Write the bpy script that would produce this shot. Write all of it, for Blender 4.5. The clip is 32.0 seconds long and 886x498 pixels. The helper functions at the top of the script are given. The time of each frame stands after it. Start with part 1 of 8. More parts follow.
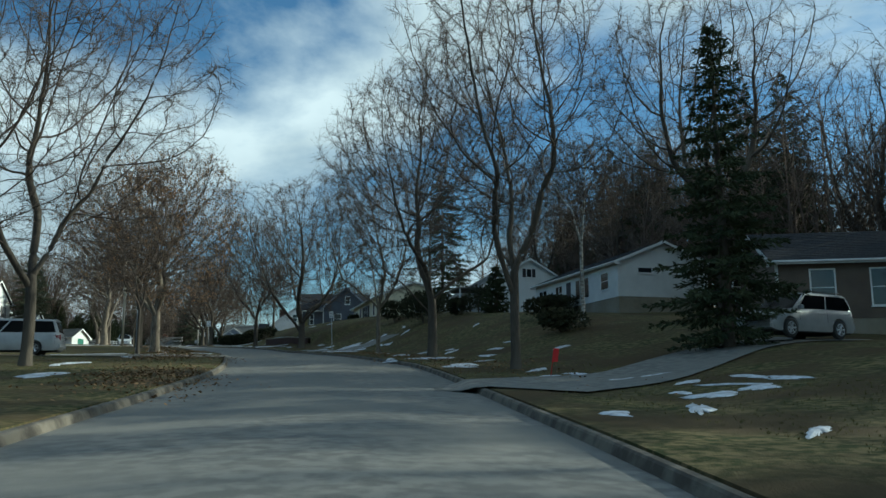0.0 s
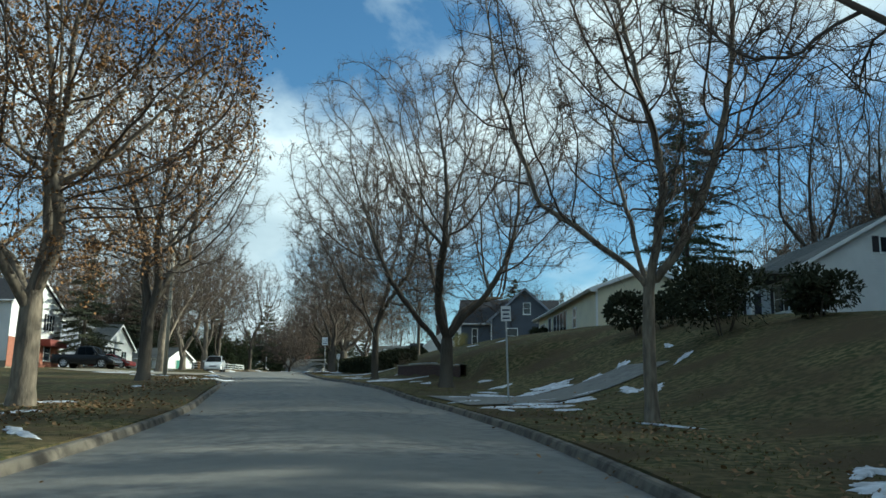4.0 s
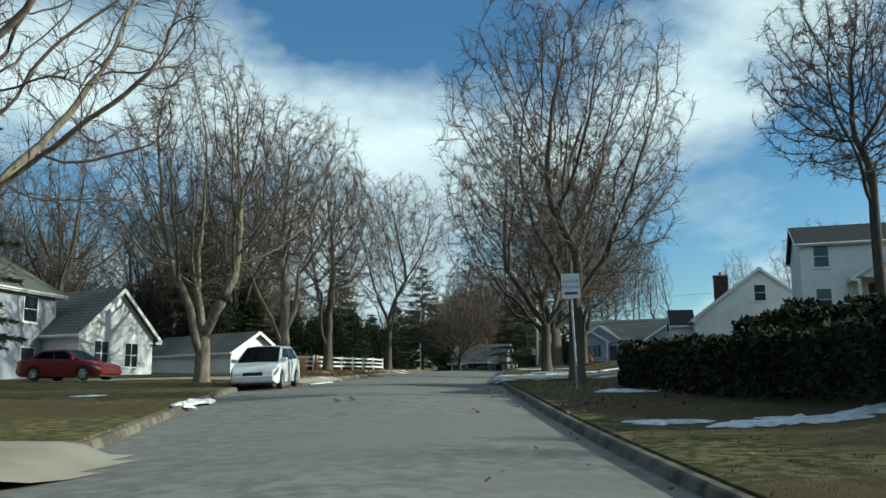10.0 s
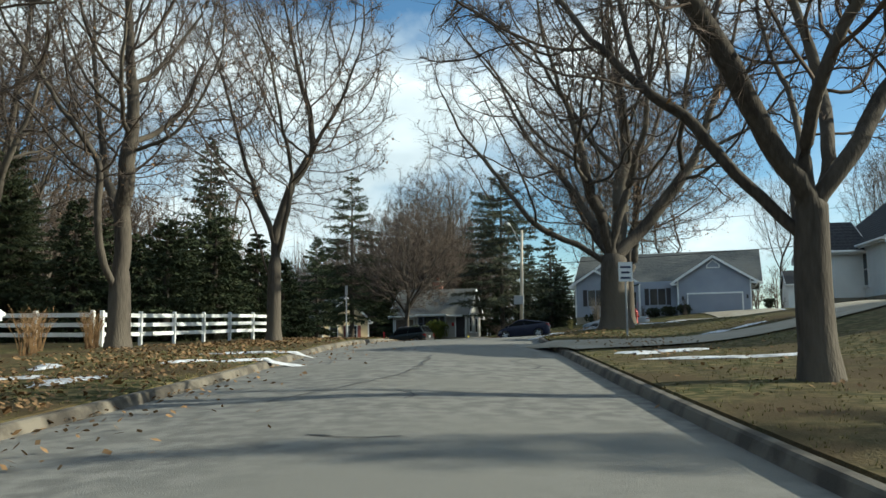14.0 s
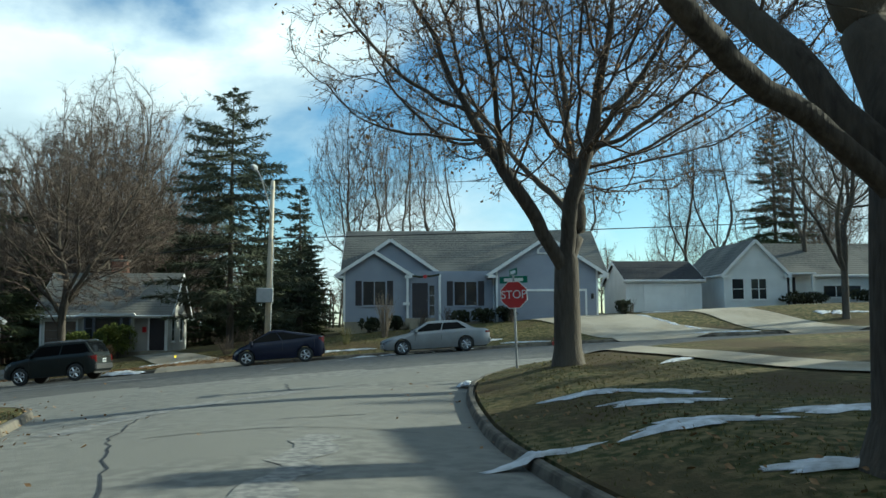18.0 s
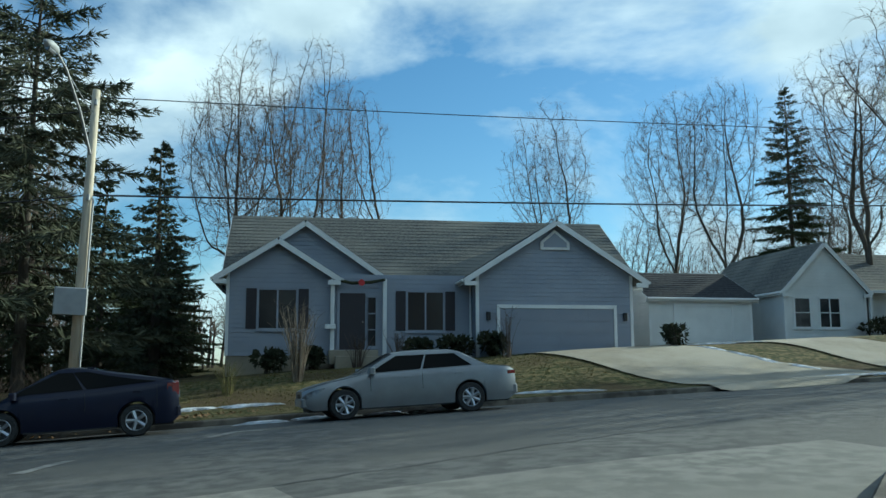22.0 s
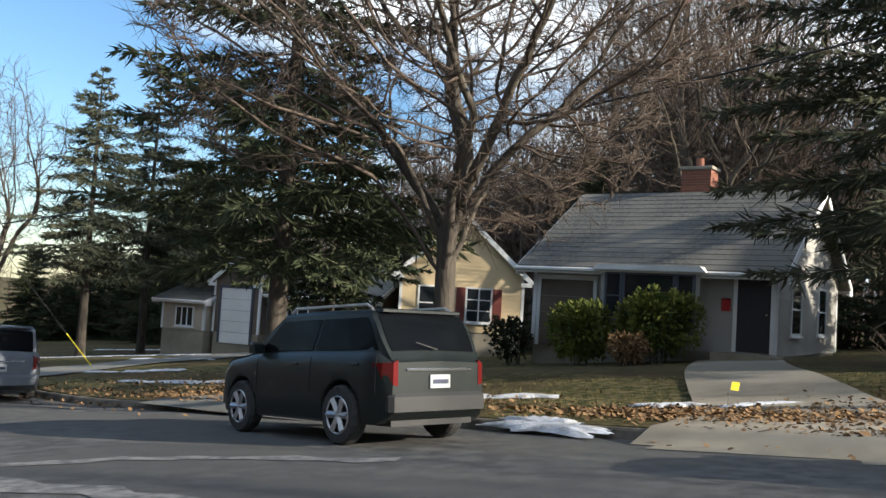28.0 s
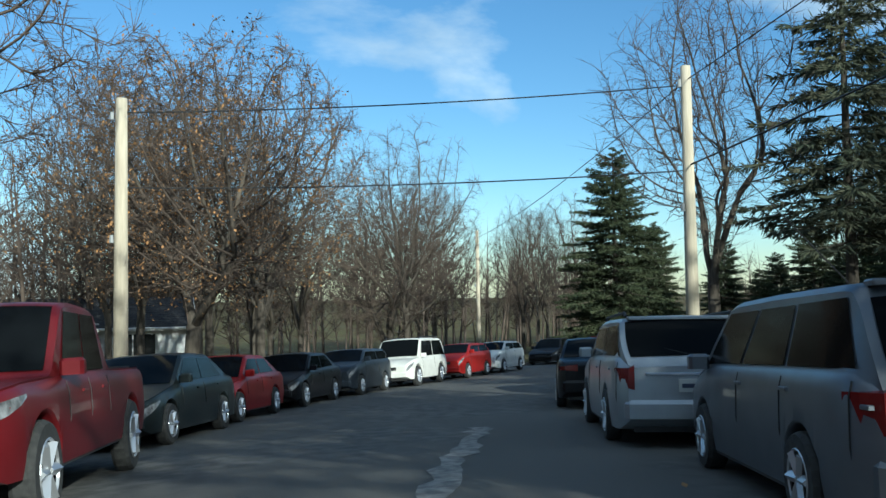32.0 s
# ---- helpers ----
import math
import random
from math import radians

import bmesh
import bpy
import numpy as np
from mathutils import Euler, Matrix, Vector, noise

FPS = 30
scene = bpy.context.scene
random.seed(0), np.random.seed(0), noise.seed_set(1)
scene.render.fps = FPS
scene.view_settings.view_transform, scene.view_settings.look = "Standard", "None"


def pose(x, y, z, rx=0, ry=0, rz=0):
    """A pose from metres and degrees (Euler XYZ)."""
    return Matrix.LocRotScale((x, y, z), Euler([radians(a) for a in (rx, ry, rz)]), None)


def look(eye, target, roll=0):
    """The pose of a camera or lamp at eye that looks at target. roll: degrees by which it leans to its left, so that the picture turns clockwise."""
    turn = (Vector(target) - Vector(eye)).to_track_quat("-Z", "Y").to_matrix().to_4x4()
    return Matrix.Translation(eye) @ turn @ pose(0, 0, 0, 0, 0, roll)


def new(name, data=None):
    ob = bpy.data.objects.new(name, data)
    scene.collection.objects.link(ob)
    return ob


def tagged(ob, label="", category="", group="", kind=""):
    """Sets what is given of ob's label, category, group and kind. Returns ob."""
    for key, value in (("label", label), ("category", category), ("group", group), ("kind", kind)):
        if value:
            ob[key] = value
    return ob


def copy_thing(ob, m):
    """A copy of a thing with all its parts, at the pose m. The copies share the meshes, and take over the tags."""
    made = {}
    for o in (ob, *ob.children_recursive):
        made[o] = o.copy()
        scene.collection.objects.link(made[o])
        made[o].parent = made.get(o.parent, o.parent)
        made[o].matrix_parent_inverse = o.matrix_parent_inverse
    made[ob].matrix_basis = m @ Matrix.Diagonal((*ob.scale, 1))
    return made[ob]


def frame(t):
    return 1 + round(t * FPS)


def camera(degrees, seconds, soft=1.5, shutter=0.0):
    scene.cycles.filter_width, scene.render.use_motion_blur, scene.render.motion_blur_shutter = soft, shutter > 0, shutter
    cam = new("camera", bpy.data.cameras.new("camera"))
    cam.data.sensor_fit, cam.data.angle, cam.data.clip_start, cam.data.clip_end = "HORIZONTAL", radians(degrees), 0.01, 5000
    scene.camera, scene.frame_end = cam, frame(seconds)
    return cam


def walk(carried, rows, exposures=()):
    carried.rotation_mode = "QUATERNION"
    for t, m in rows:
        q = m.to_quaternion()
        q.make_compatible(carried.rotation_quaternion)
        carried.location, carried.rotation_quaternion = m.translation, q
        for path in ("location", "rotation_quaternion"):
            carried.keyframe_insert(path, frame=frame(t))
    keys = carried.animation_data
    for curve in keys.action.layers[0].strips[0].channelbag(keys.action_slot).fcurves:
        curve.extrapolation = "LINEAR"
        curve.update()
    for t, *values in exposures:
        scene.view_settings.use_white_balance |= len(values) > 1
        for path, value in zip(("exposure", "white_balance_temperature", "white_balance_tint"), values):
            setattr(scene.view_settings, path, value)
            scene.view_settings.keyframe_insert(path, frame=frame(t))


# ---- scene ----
cam = camera(53.7, 32.0)
PATH = [
    (0, (-3.213, -52.88, -2.279), (-2.722, -50.971, -1.944), -0.4),
    (0.5, (-2.25, -47.821, -1.903), (-1.888, -45.891, -1.522), 1.1),
    (1, (-1.444, -42.926, -1.533), (-1.148, -40.994, -1.108), 1.6),
    (1.5, (-0.733, -37.973, -1.177), (-0.46, -36.037, -0.756), 1.5),
    (2, (0.037, -32.829, -0.825), (0.293, -30.887, -0.419), 1.5),
    (2.5, (0.815, -27.599, -0.439), (1.052, -25.652, -0.049), 1.1),
    (3, (1.329, -22.472, -0.019), (1.546, -20.524, 0.375), -0.1),
    (3.5, (1.634, -17.681, 0.38), (1.801, -15.725, 0.764), 0.4),
    (5.5, (1.533, 0.925, 1.627), (1.493, 2.887, 2.014), 0.6),
    (6, (1.232, 5.597, 1.965), (1.151, 7.556, 2.36), 0.2),
    (6.5, (0.768, 10.033, 2.202), (0.649, 11.991, 2.59), -0.1),
    (7, (0.155, 14.567, 2.47), (-0.022, 16.523, 2.85), 0.7),
    (7.5, (-0.487, 19.137, 2.787), (-0.694, 21.091, 3.16), 1.2),
    (8, (-1.162, 23.682, 3.129), (-1.404, 25.634, 3.491), 1.6),
    (8.5, (-1.866, 28.122, 3.477), (-2.149, 30.069, 3.834), 1.3),
    (9, (-2.903, 32.766, 3.809), (-3.193, 34.71, 4.181), 0.7),
    (9.5, (-3.878, 37.374, 4.107), (-4.151, 39.321, 4.478), 0.2),
    (10, (-4.783, 42.012, 4.375), (-5.042, 43.965, 4.72), -0.3),
    (10.5, (-5.652, 46.75, 4.634), (-5.903, 48.708, 4.954), -0.4),
    (11, (-6.499, 51.47, 4.927), (-6.731, 53.433, 5.232), -0.4),
    (11.5, (-7.297, 56.176, 5.244), (-7.5, 58.142, 5.549), -0.3),
    (12, (-8.016, 60.703, 5.555), (-8.191, 62.674, 5.848), -0.2),
    (12.5, (-8.673, 65.164, 5.85), (-8.824, 67.14, 6.118), -0.8),
    (13, (-9.207, 69.26, 6.1), (-9.348, 71.239, 6.355), -1.2),
    (13.5, (-9.66, 73.004, 6.289), (-9.794, 74.984, 6.535), -1.1),
    (14, (-10.023, 76.583, 6.458), (-10.13, 78.568, 6.682), -0.7),
    (14.5, (-10.341, 80.3, 6.677), (-10.379, 82.286, 6.916), -1.4),
    (15, (-10.586, 83.886, 6.895), (-10.535, 85.873, 7.117), -1.3),
    (15.5, (-10.713, 87.446, 7.115), (-10.571, 89.431, 7.314), -1.1),
    (17.5, (-12.465, 101.132, 8.385), (-11.96, 103.058, 8.574), -0.8),
    (18, (-12.077, 104.328, 8.45), (-11.488, 106.23, 8.635), -0.4),
    (18.5, (-11.579, 107.395, 8.477), (-10.941, 109.277, 8.7), 0.2),
    (19, (-11.114, 110.432, 8.46), (-10.436, 112.296, 8.711), 0.2),
    (19.5, (-10.653, 113.239, 8.437), (-9.957, 115.095, 8.704), 0.3),
    (20, (-10.168, 115.783, 8.415), (-9.433, 117.624, 8.678), -0.0),
    (20.5, (-9.681, 118.132, 8.394), (-8.884, 119.948, 8.651), -0.2),
    (21, (-9.224, 120.208, 8.396), (-8.406, 122.014, 8.662), -0.4),
    (21.5, (-8.717, 122.023, 8.411), (-7.899, 123.827, 8.685), -0.3),
    (22, (-8.294, 123.531, 8.417), (-7.476, 125.335, 8.693), -0.2),
    (22.5, (-7.984, 124.754, 8.408), (-7.179, 126.563, 8.685), 0.5),
    (23, (-7.776, 125.766, 8.386), (-7.007, 127.59, 8.671), 0.8),
    (23.5, (-7.583, 126.696, 8.361), (-6.817, 128.524, 8.631), 1.2),
    (24, (-7.407, 127.365, 8.336), (-6.598, 129.177, 8.582), 1.4),
    (24.5, (-7.291, 127.977, 8.299), (-6.474, 129.789, 8.526), 1.8),
    (26.5, (-8.142, 130.299, 8.321), (-8.207, 132.292, 8.477), 3.4),
    (27, (-8.599, 131.553, 8.311), (-8.862, 133.531, 8.449), 2.8),
    (27.5, (-9.301, 132.915, 8.304), (-9.869, 134.828, 8.44), 3.6),
    (28, (-10.226, 134.222, 8.272), (-11.104, 136.016, 8.389), 3.5),
    (28.5, (-11.361, 135.483, 8.196), (-12.461, 137.15, 8.287), 2.9),
    (29, (-12.658, 136.597, 8.104), (-13.937, 138.132, 8.194), 1.6),
    (29.5, (-14.139, 137.657, 7.98), (-15.574, 139.048, 8.051), 1.6),
    (30, (-15.732, 138.583, 7.855), (-17.285, 139.842, 7.907), 1.4),
    (30.5, (-17.532, 139.45, 7.716), (-19.181, 140.581, 7.781), 1.0),
    (31, (-19.455, 140.293, 7.548), (-21.202, 141.261, 7.652), 1.5),
    (31.5, (-21.423, 141.205, 7.341), (-23.238, 142.037, 7.454), 1.7),
    (32, (-23.478, 142.079, 7.08), (-25.317, 142.857, 7.186), -0.9),
]
EXPOSURES = [(0, 0.08, 5600, -11), (3.5, 0.42, 5700, -10), (5.5, 0.57, 5900, -7), (9, 0.36, 5800, -9), (11, 0.15, 5700, -10), (12, 0.05, 5900, -7), (13, 0.5, 6150, -3), (15, 0.6, 6100, -4), (17.5, 0.62, 5850, -12), (21, 0.45, 5500, -12), (24.5, 0.2, 5400, -13), (26.5, 0.68, 6490, 9), (28.5, 1.0, 6100, 8), (30, 0.45, 5050, 0), (32, 0.4, 5400, -6)]
walk(cam, [(t, look(eye, target, roll)) for t, eye, target, roll in PATH], EXPOSURES)


# ---- light ----
SUN_AZ = -85.0      # degrees from +y, to the left positive
SUN_EL = 21.0
world = bpy.data.worlds.new("winter_sky")
scene.world = world
world.use_nodes = True
wt = world.node_tree
wt.nodes.clear()


def wnode(kind, **props):
    n = wt.nodes.new(kind)
    for k, v in props.items():
        if k == "sky_type":
            n.sky_type = v
        elif k == "operation":
            n.operation = v
        elif k == "blend_type":
            n.blend_type = v
        elif k == "data_type":
            n.data_type = v
    return n


w_sky = wnode("ShaderNodeTexSky", sky_type="NISHITA")
w_sky.sun_disc = False
w_sky.sun_elevation = radians(SUN_EL)
w_sky.sun_rotation = radians(-SUN_AZ)
w_sky.air_density, w_sky.dust_density, w_sky.ozone_density = 1.0, 0.4, 2.5
w_co = wnode("ShaderNodeTexCoord")
w_map = wnode("ShaderNodeMapping")
w_map.inputs["Scale"].default_value = (1.0, 1.0, 1.9)
w_map.inputs["Location"].default_value = (3.1, 0.4, 1.7)
w_n = wnode("ShaderNodeTexNoise")
w_n.inputs["Scale"].default_value = 1.9
w_n.inputs["Detail"].default_value = 8.0
w_n.inputs["Roughness"].default_value = 0.55
w_n.inputs["Distortion"].default_value = 0.25
w_r = wnode("ShaderNodeValToRGB")
w_r.color_ramp.elements[0].position, w_r.color_ramp.elements[1].position = 0.47, 0.6
w_r.color_ramp.elements[0].color, w_r.color_ramp.elements[1].color = (0, 0, 0, 1), (1, 1, 1, 1)
w_n2 = wnode("ShaderNodeTexNoise")
w_n2.inputs["Scale"].default_value = 5.0
w_n2.inputs["Detail"].default_value = 5.0
w_r2 = wnode("ShaderNodeValToRGB")
w_r2.color_ramp.elements[0].position, w_r2.color_ramp.elements[1].position = 0.3, 0.7
w_r2.color_ramp.elements[0].color, w_r2.color_ramp.elements[1].color = (4.0, 4.5, 5.0, 1), (7.6, 7.8, 8.0, 1)
w_hsv = wnode("ShaderNodeHueSaturation")
w_hsv.inputs["Saturation"].default_value = 1.12
wt.links.new(w_sky.outputs[0], w_hsv.inputs["Color"])
# clouds thin out towards the west
w_sep = wnode("ShaderNodeSeparateXYZ")
w_lean = wnode("ShaderNodeMath", operation="MULTIPLY_ADD")
w_lean.inputs[1].default_value = 0.09
w_mix = wnode("ShaderNodeMix", data_type="RGBA")
w_bg = wnode("ShaderNodeBackground")
w_bg.inputs["Strength"].default_value = 0.105
w_out = wnode("ShaderNodeOutputWorld")
for a, b in ((w_co.outputs["Generated"], w_map.inputs["Vector"]), (w_map.outputs[0], w_n.inputs["Vector"]), (w_map.outputs[0], w_n2.inputs["Vector"]),
             (w_co.outputs["Generated"], w_sep.inputs[0]), (w_sep.outputs[0], w_lean.inputs[0]), (w_n.outputs["Fac"], w_lean.inputs[2]), (w_lean.outputs[0], w_r.inputs[0]), (w_n2.outputs["Fac"], w_r2.inputs[0]), (w_r.outputs[0], w_mix.inputs["Factor"]),
             (w_hsv.outputs[0], w_mix.inputs["A"]), (w_r2.outputs[0], w_mix.inputs["B"]), (w_mix.outputs["Result"], w_bg.inputs["Color"]),
             (w_bg.outputs[0], w_out.inputs[0])):
    wt.links.new(a, b)
# the mix sockets named A, B exist once per data type: link the colour ones
for s in w_mix.inputs:
    if s.type == "RGBA" and s.name == "A":
        wt.links.new(w_hsv.outputs[0], s)
    if s.type == "RGBA" and s.name == "B":
        wt.links.new(w_r2.outputs[0], s)
for s in w_mix.outputs:
    if s.type == "RGBA":
        wt.links.new(s, w_bg.inputs["Color"])

sun = new("sun", bpy.data.lights.new("sun", "SUN"))
sun.data.energy, sun.data.angle, sun.data.color = 5.0, radians(0.6), (1.0, 0.9, 0.76)
_a, _e = radians(SUN_AZ), radians(SUN_EL)
sun.matrix_world = look((-math.sin(_a) * math.cos(_e) * 60, math.cos(_a) * math.cos(_e) * 60, math.sin(_e) * 60 + 40), (0, 0, 40))

# ---- materials ----
def material(name, base, rough=0.8, metal=0.0, second=None, scale=6.0, detail=6.0, lo=0.35, hi=0.65, bump=0.0, bump_scale=60.0,
             stretch=(1, 1, 1), vary=0.0, big=None, big_scale=0.3, coat=0.0, transmission=0.0, alpha=1.0, emit=None, spec=0.5):
    """A principled surface: two colours mixed by fine noise, a third by large noise, bump and a shade of its own for each object."""
    m = bpy.data.materials.new(name)
    m.use_nodes = True
    nt = m.node_tree
    p = nt.nodes["Principled BSDF"]
    p.inputs["Roughness"].default_value = rough
    p.inputs["Metallic"].default_value = metal
    p.inputs["Specular IOR Level"].default_value = spec
    p.inputs["Coat Weight"].default_value = coat
    p.inputs["Transmission Weight"].default_value = transmission
    p.inputs["Base Color"].default_value = (*base, 1)
    co = nt.nodes.new("ShaderNodeTexCoord")
    mp = nt.nodes.new("ShaderNodeMapping")
    mp.inputs["Scale"].default_value = stretch
    nt.links.new(co.outputs["Object"], mp.inputs["Vector"])
    last = None

    def mixed(fac, a, b):
        n = nt.nodes.new("ShaderNodeMix")
        n.data_type = "RGBA"
        ins = [s for s in n.inputs if s.type == "RGBA"]
        for s, v in zip(ins, (a, b)):
            if isinstance(v, tuple):
                s.default_value = (*v, 1)
            else:
                nt.links.new(v, s)
        nt.links.new(fac, n.inputs["Factor"])
        return [s for s in n.outputs if s.type == "RGBA"][0]

    def noised(sc, a, b, det):
        n = nt.nodes.new("ShaderNodeTexNoise")
        n.inputs["Scale"].default_value = sc
        n.inputs["Detail"].default_value = det
        nt.links.new(mp.outputs[0], n.inputs["Vector"])
        r = nt.nodes.new("ShaderNodeMapRange")
        r.inputs["From Min"].default_value, r.inputs["From Max"].default_value = a, b
        nt.links.new(n.outputs["Fac"], r.inputs["Value"])
        return r.outputs[0]

    if second:
        last = mixed(noised(scale, lo, hi, detail), base, second)
    if big:
        last = mixed(noised(big_scale, 0.42, 0.62, 5.0), last or base, big)
    if vary:
        info = nt.nodes.new("ShaderNodeObjectInfo")
        hsv = nt.nodes.new("ShaderNodeHueSaturation")
        r = nt.nodes.new("ShaderNodeMapRange")
        r.inputs["To Min"].default_value, r.inputs["To Max"].default_value = 1 - vary, 1 + vary
        nt.links.new(info.outputs["Random"], r.inputs["Value"])
        nt.links.new(r.outputs[0], hsv.inputs["Value"])
        if last:
            nt.links.new(last, hsv.inputs["Color"])
        else:
            hsv.inputs["Color"].default_value = (*base, 1)
        last = hsv.outputs[0]
    if last:
        nt.links.new(last, p.inputs["Base Color"])
    if bump:
        n = nt.nodes.new("ShaderNodeTexNoise")
        n.inputs["Scale"].default_value = bump_scale
        n.inputs["Detail"].default_value = 4.0
        nt.links.new(mp.outputs[0], n.inputs["Vector"])
        b = nt.nodes.new("ShaderNodeBump")
        b.inputs["Strength"].default_value = bump
        b.inputs["Distance"].default_value = 0.02
        nt.links.new(n.outputs["Fac"], b.inputs["Height"])
        nt.links.new(b.outputs[0], p.inputs["Normal"])
    if emit:
        p.inputs["Emission Color"].default_value = (*emit[:3], 1)
        p.inputs["Emission Strength"].default_value = emit[3]
    return m


M = {}
M["asphalt"] = material("asphalt", (0.15, 0.145, 0.132), 0.88, second=(0.235, 0.226, 0.203), scale=3.5, detail=14, lo=.4, hi=.6, big=(0.2, 0.192, 0.17), big_scale=0.22, bump=0.5, bump_scale=90, spec=0.3)
M["asphalt_dark"] = material("darker_asphalt", (0.075, 0.074, 0.072), 0.85, second=(0.13, 0.127, 0.12), scale=3.5, detail=14, lo=.4, hi=.6, big=(0.1, 0.097, 0.09), big_scale=0.3, bump=0.5, bump_scale=90, spec=0.3)
M["crack"] = material("crack_tar", (0.02, 0.02, 0.021), 0.6)
M["salt"] = material("salt_stain", (0.27, 0.26, 0.24), 0.9, second=(0.11, 0.11, 0.11), scale=7)
M["kerb"] = material("kerb_concrete", (0.15, 0.13, 0.1), 0.9, second=(0.06, 0.05, 0.038), scale=2.2, lo=.42, hi=.6, bump=0.4, bump_scale=70, vary=0.12)
M["concrete"] = material("drive_concrete", (0.3, 0.26, 0.19), 0.9, second=(0.25, 0.215, 0.16), scale=3, bump=0.3, bump_scale=80, big=(0.34, 0.3, 0.235), big_scale=0.5, vary=0.06)
M["grass"] = material("winter_grass", (0.05, 0.056, 0.02), 0.95, second=(0.17, 0.135, 0.065), scale=5, detail=12, lo=.42, hi=.6, big=(0.085, 0.062, 0.032), big_scale=0.35, bump=1.0, bump_scale=30, spec=0.1)
M["blade"] = material("grass_blade", (0.1, 0.105, 0.035), 0.9, second=(0.2, 0.165, 0.07), scale=1.5, spec=0.2)
M["snow"] = material("old_snow", (0.74, 0.76, 0.8), 0.8, second=(0.45, 0.45, 0.46), scale=4, bump=0.7, bump_scale=25)
M["leaf"] = material("dead_leaf", (0.3, 0.185, 0.09), 0.85, second=(0.17, 0.1, 0.05), scale=8, spec=0.2)
M["dryleaf"] = material("hanging_leaf", (0.4, 0.215, 0.09), 0.85, second=(0.19, 0.11, 0.05), scale=1.2, spec=0.2)
M["bark"] = material("bark", (0.088, 0.074, 0.06), 0.95, second=(0.048, 0.04, 0.033), scale=14, stretch=(1, 1, 0.22), bump=1.0, bump_scale=26, big=(0.135, 0.115, 0.09), big_scale=0.5, spec=0.2)
M["palebark"] = material("pale_bark", (0.27, 0.225, 0.17), 0.95, second=(0.14, 0.115, 0.09), scale=10, stretch=(1, 1, 0.25), bump=0.9, bump_scale=22, spec=0.2)
M["birch"] = material("birch_bark", (0.5, 0.47, 0.42), 0.85, second=(0.14, 0.12, 0.1), scale=7, stretch=(0.4, 0.4, 2.5), lo=0.45, hi=0.6)
M["twig"] = material("twig", (0.085, 0.066, 0.052), 0.95, second=(0.13, 0.1, 0.08), scale=0.8, spec=0.15)
M["needle"] = material("needle", (0.045, 0.058, 0.034), 0.95, second=(0.075, 0.085, 0.045), scale=1.4, spec=0.05)
M["bluenee"] = material("spruce_needle", (0.06, 0.072, 0.05), 0.95, second=(0.1, 0.1, 0.065), scale=1.2, spec=0.05)
M["yew"] = material("yew_leaf", (0.16, 0.17, 0.03), 0.85, second=(0.06, 0.085, 0.02), scale=2.0, spec=0.25)
M["hedge"] = material("dark_hedge", (0.028, 0.034, 0.02), 0.9, second=(0.055, 0.055, 0.03), scale=2.0, spec=0.1)
M["white"] = material("white_paint", (0.78, 0.78, 0.76), 0.6, second=(0.7, 0.7, 0.68), scale=1.2)
M["whiteside"] = material("white_siding", (0.75, 0.75, 0.73), 0.65, second=(0.66, 0.66, 0.64), scale=0.9)
M["greige"] = material("greige_siding", (0.4, 0.38, 0.34), 0.7, second=(0.33, 0.31, 0.28), scale=0.9)
M["cream"] = material("cream_siding", (0.72, 0.66, 0.47), 0.65, second=(0.64, 0.58, 0.42), scale=0.9)
M["yellow"] = material("yellow_siding", (0.72, 0.56, 0.33), 0.7, second=(0.62, 0.48, 0.28), scale=0.9)
M["greyside"] = material("grey_siding", (0.3, 0.32, 0.37), 0.65, second=(0.26, 0.28, 0.33), scale=0.9)
M["darkside"] = material("slate_siding", (0.085, 0.095, 0.12), 0.7, second=(0.065, 0.075, 0.095), scale=0.9)
M["brownside"] = material("brown_siding", (0.16, 0.12, 0.09), 0.75, second=(0.12, 0.09, 0.07), scale=0.9)
M["tan"] = material("tan_siding", (0.5, 0.42, 0.33), 0.75, second=(0.42, 0.36, 0.28), scale=0.9)
M["brick"] = material("brick", (0.33, 0.13, 0.08), 0.9, second=(0.24, 0.1, 0.065), scale=6, bump=0.4, bump_scale=60, vary=0.2)
M["darkbrick"] = material("dark_brick", (0.1, 0.05, 0.04), 0.92, second=(0.06, 0.035, 0.03), scale=6, bump=0.4, bump_scale=60, vary=0.2)
M["mortar"] = material("mortar", (0.35, 0.32, 0.28), 0.95)
M["shingle"] = material("roof_shingle", (0.16, 0.155, 0.14), 0.95, second=(0.09, 0.09, 0.085), scale=9, bump=0.7, bump_scale=30, big=(0.2, 0.19, 0.165), big_scale=0.35, spec=0.15)
M["darkshingle"] = material("dark_shingle", (0.06, 0.06, 0.062), 0.95, second=(0.035, 0.035, 0.04), scale=9, bump=0.7, bump_scale=30, spec=0.15)
M["glass"] = material("window_glass", (0.02, 0.024, 0.028), 0.06, spec=0.8)
M["carglass"] = material("car_glass", (0.005, 0.006, 0.007), 0.08, spec=0.06)
M["curtain"] = material("curtain", (0.5, 0.48, 0.44), 0.9, second=(0.4, 0.38, 0.35), scale=3)
M["shutter"] = material("dark_shutter", (0.035, 0.03, 0.034), 0.7)
M["redshut"] = material("red_shutter", (0.2, 0.05, 0.04), 0.7)
M["doorgrey"] = material("garage_door", (0.27, 0.285, 0.33), 0.6, second=(0.24, 0.255, 0.3), scale=1)
M["black"] = material("black_plastic", (0.02, 0.02, 0.02), 0.6)
M["rubber"] = material("tyre_rubber", (0.022, 0.022, 0.022), 0.85, second=(0.04, 0.04, 0.038), scale=20)
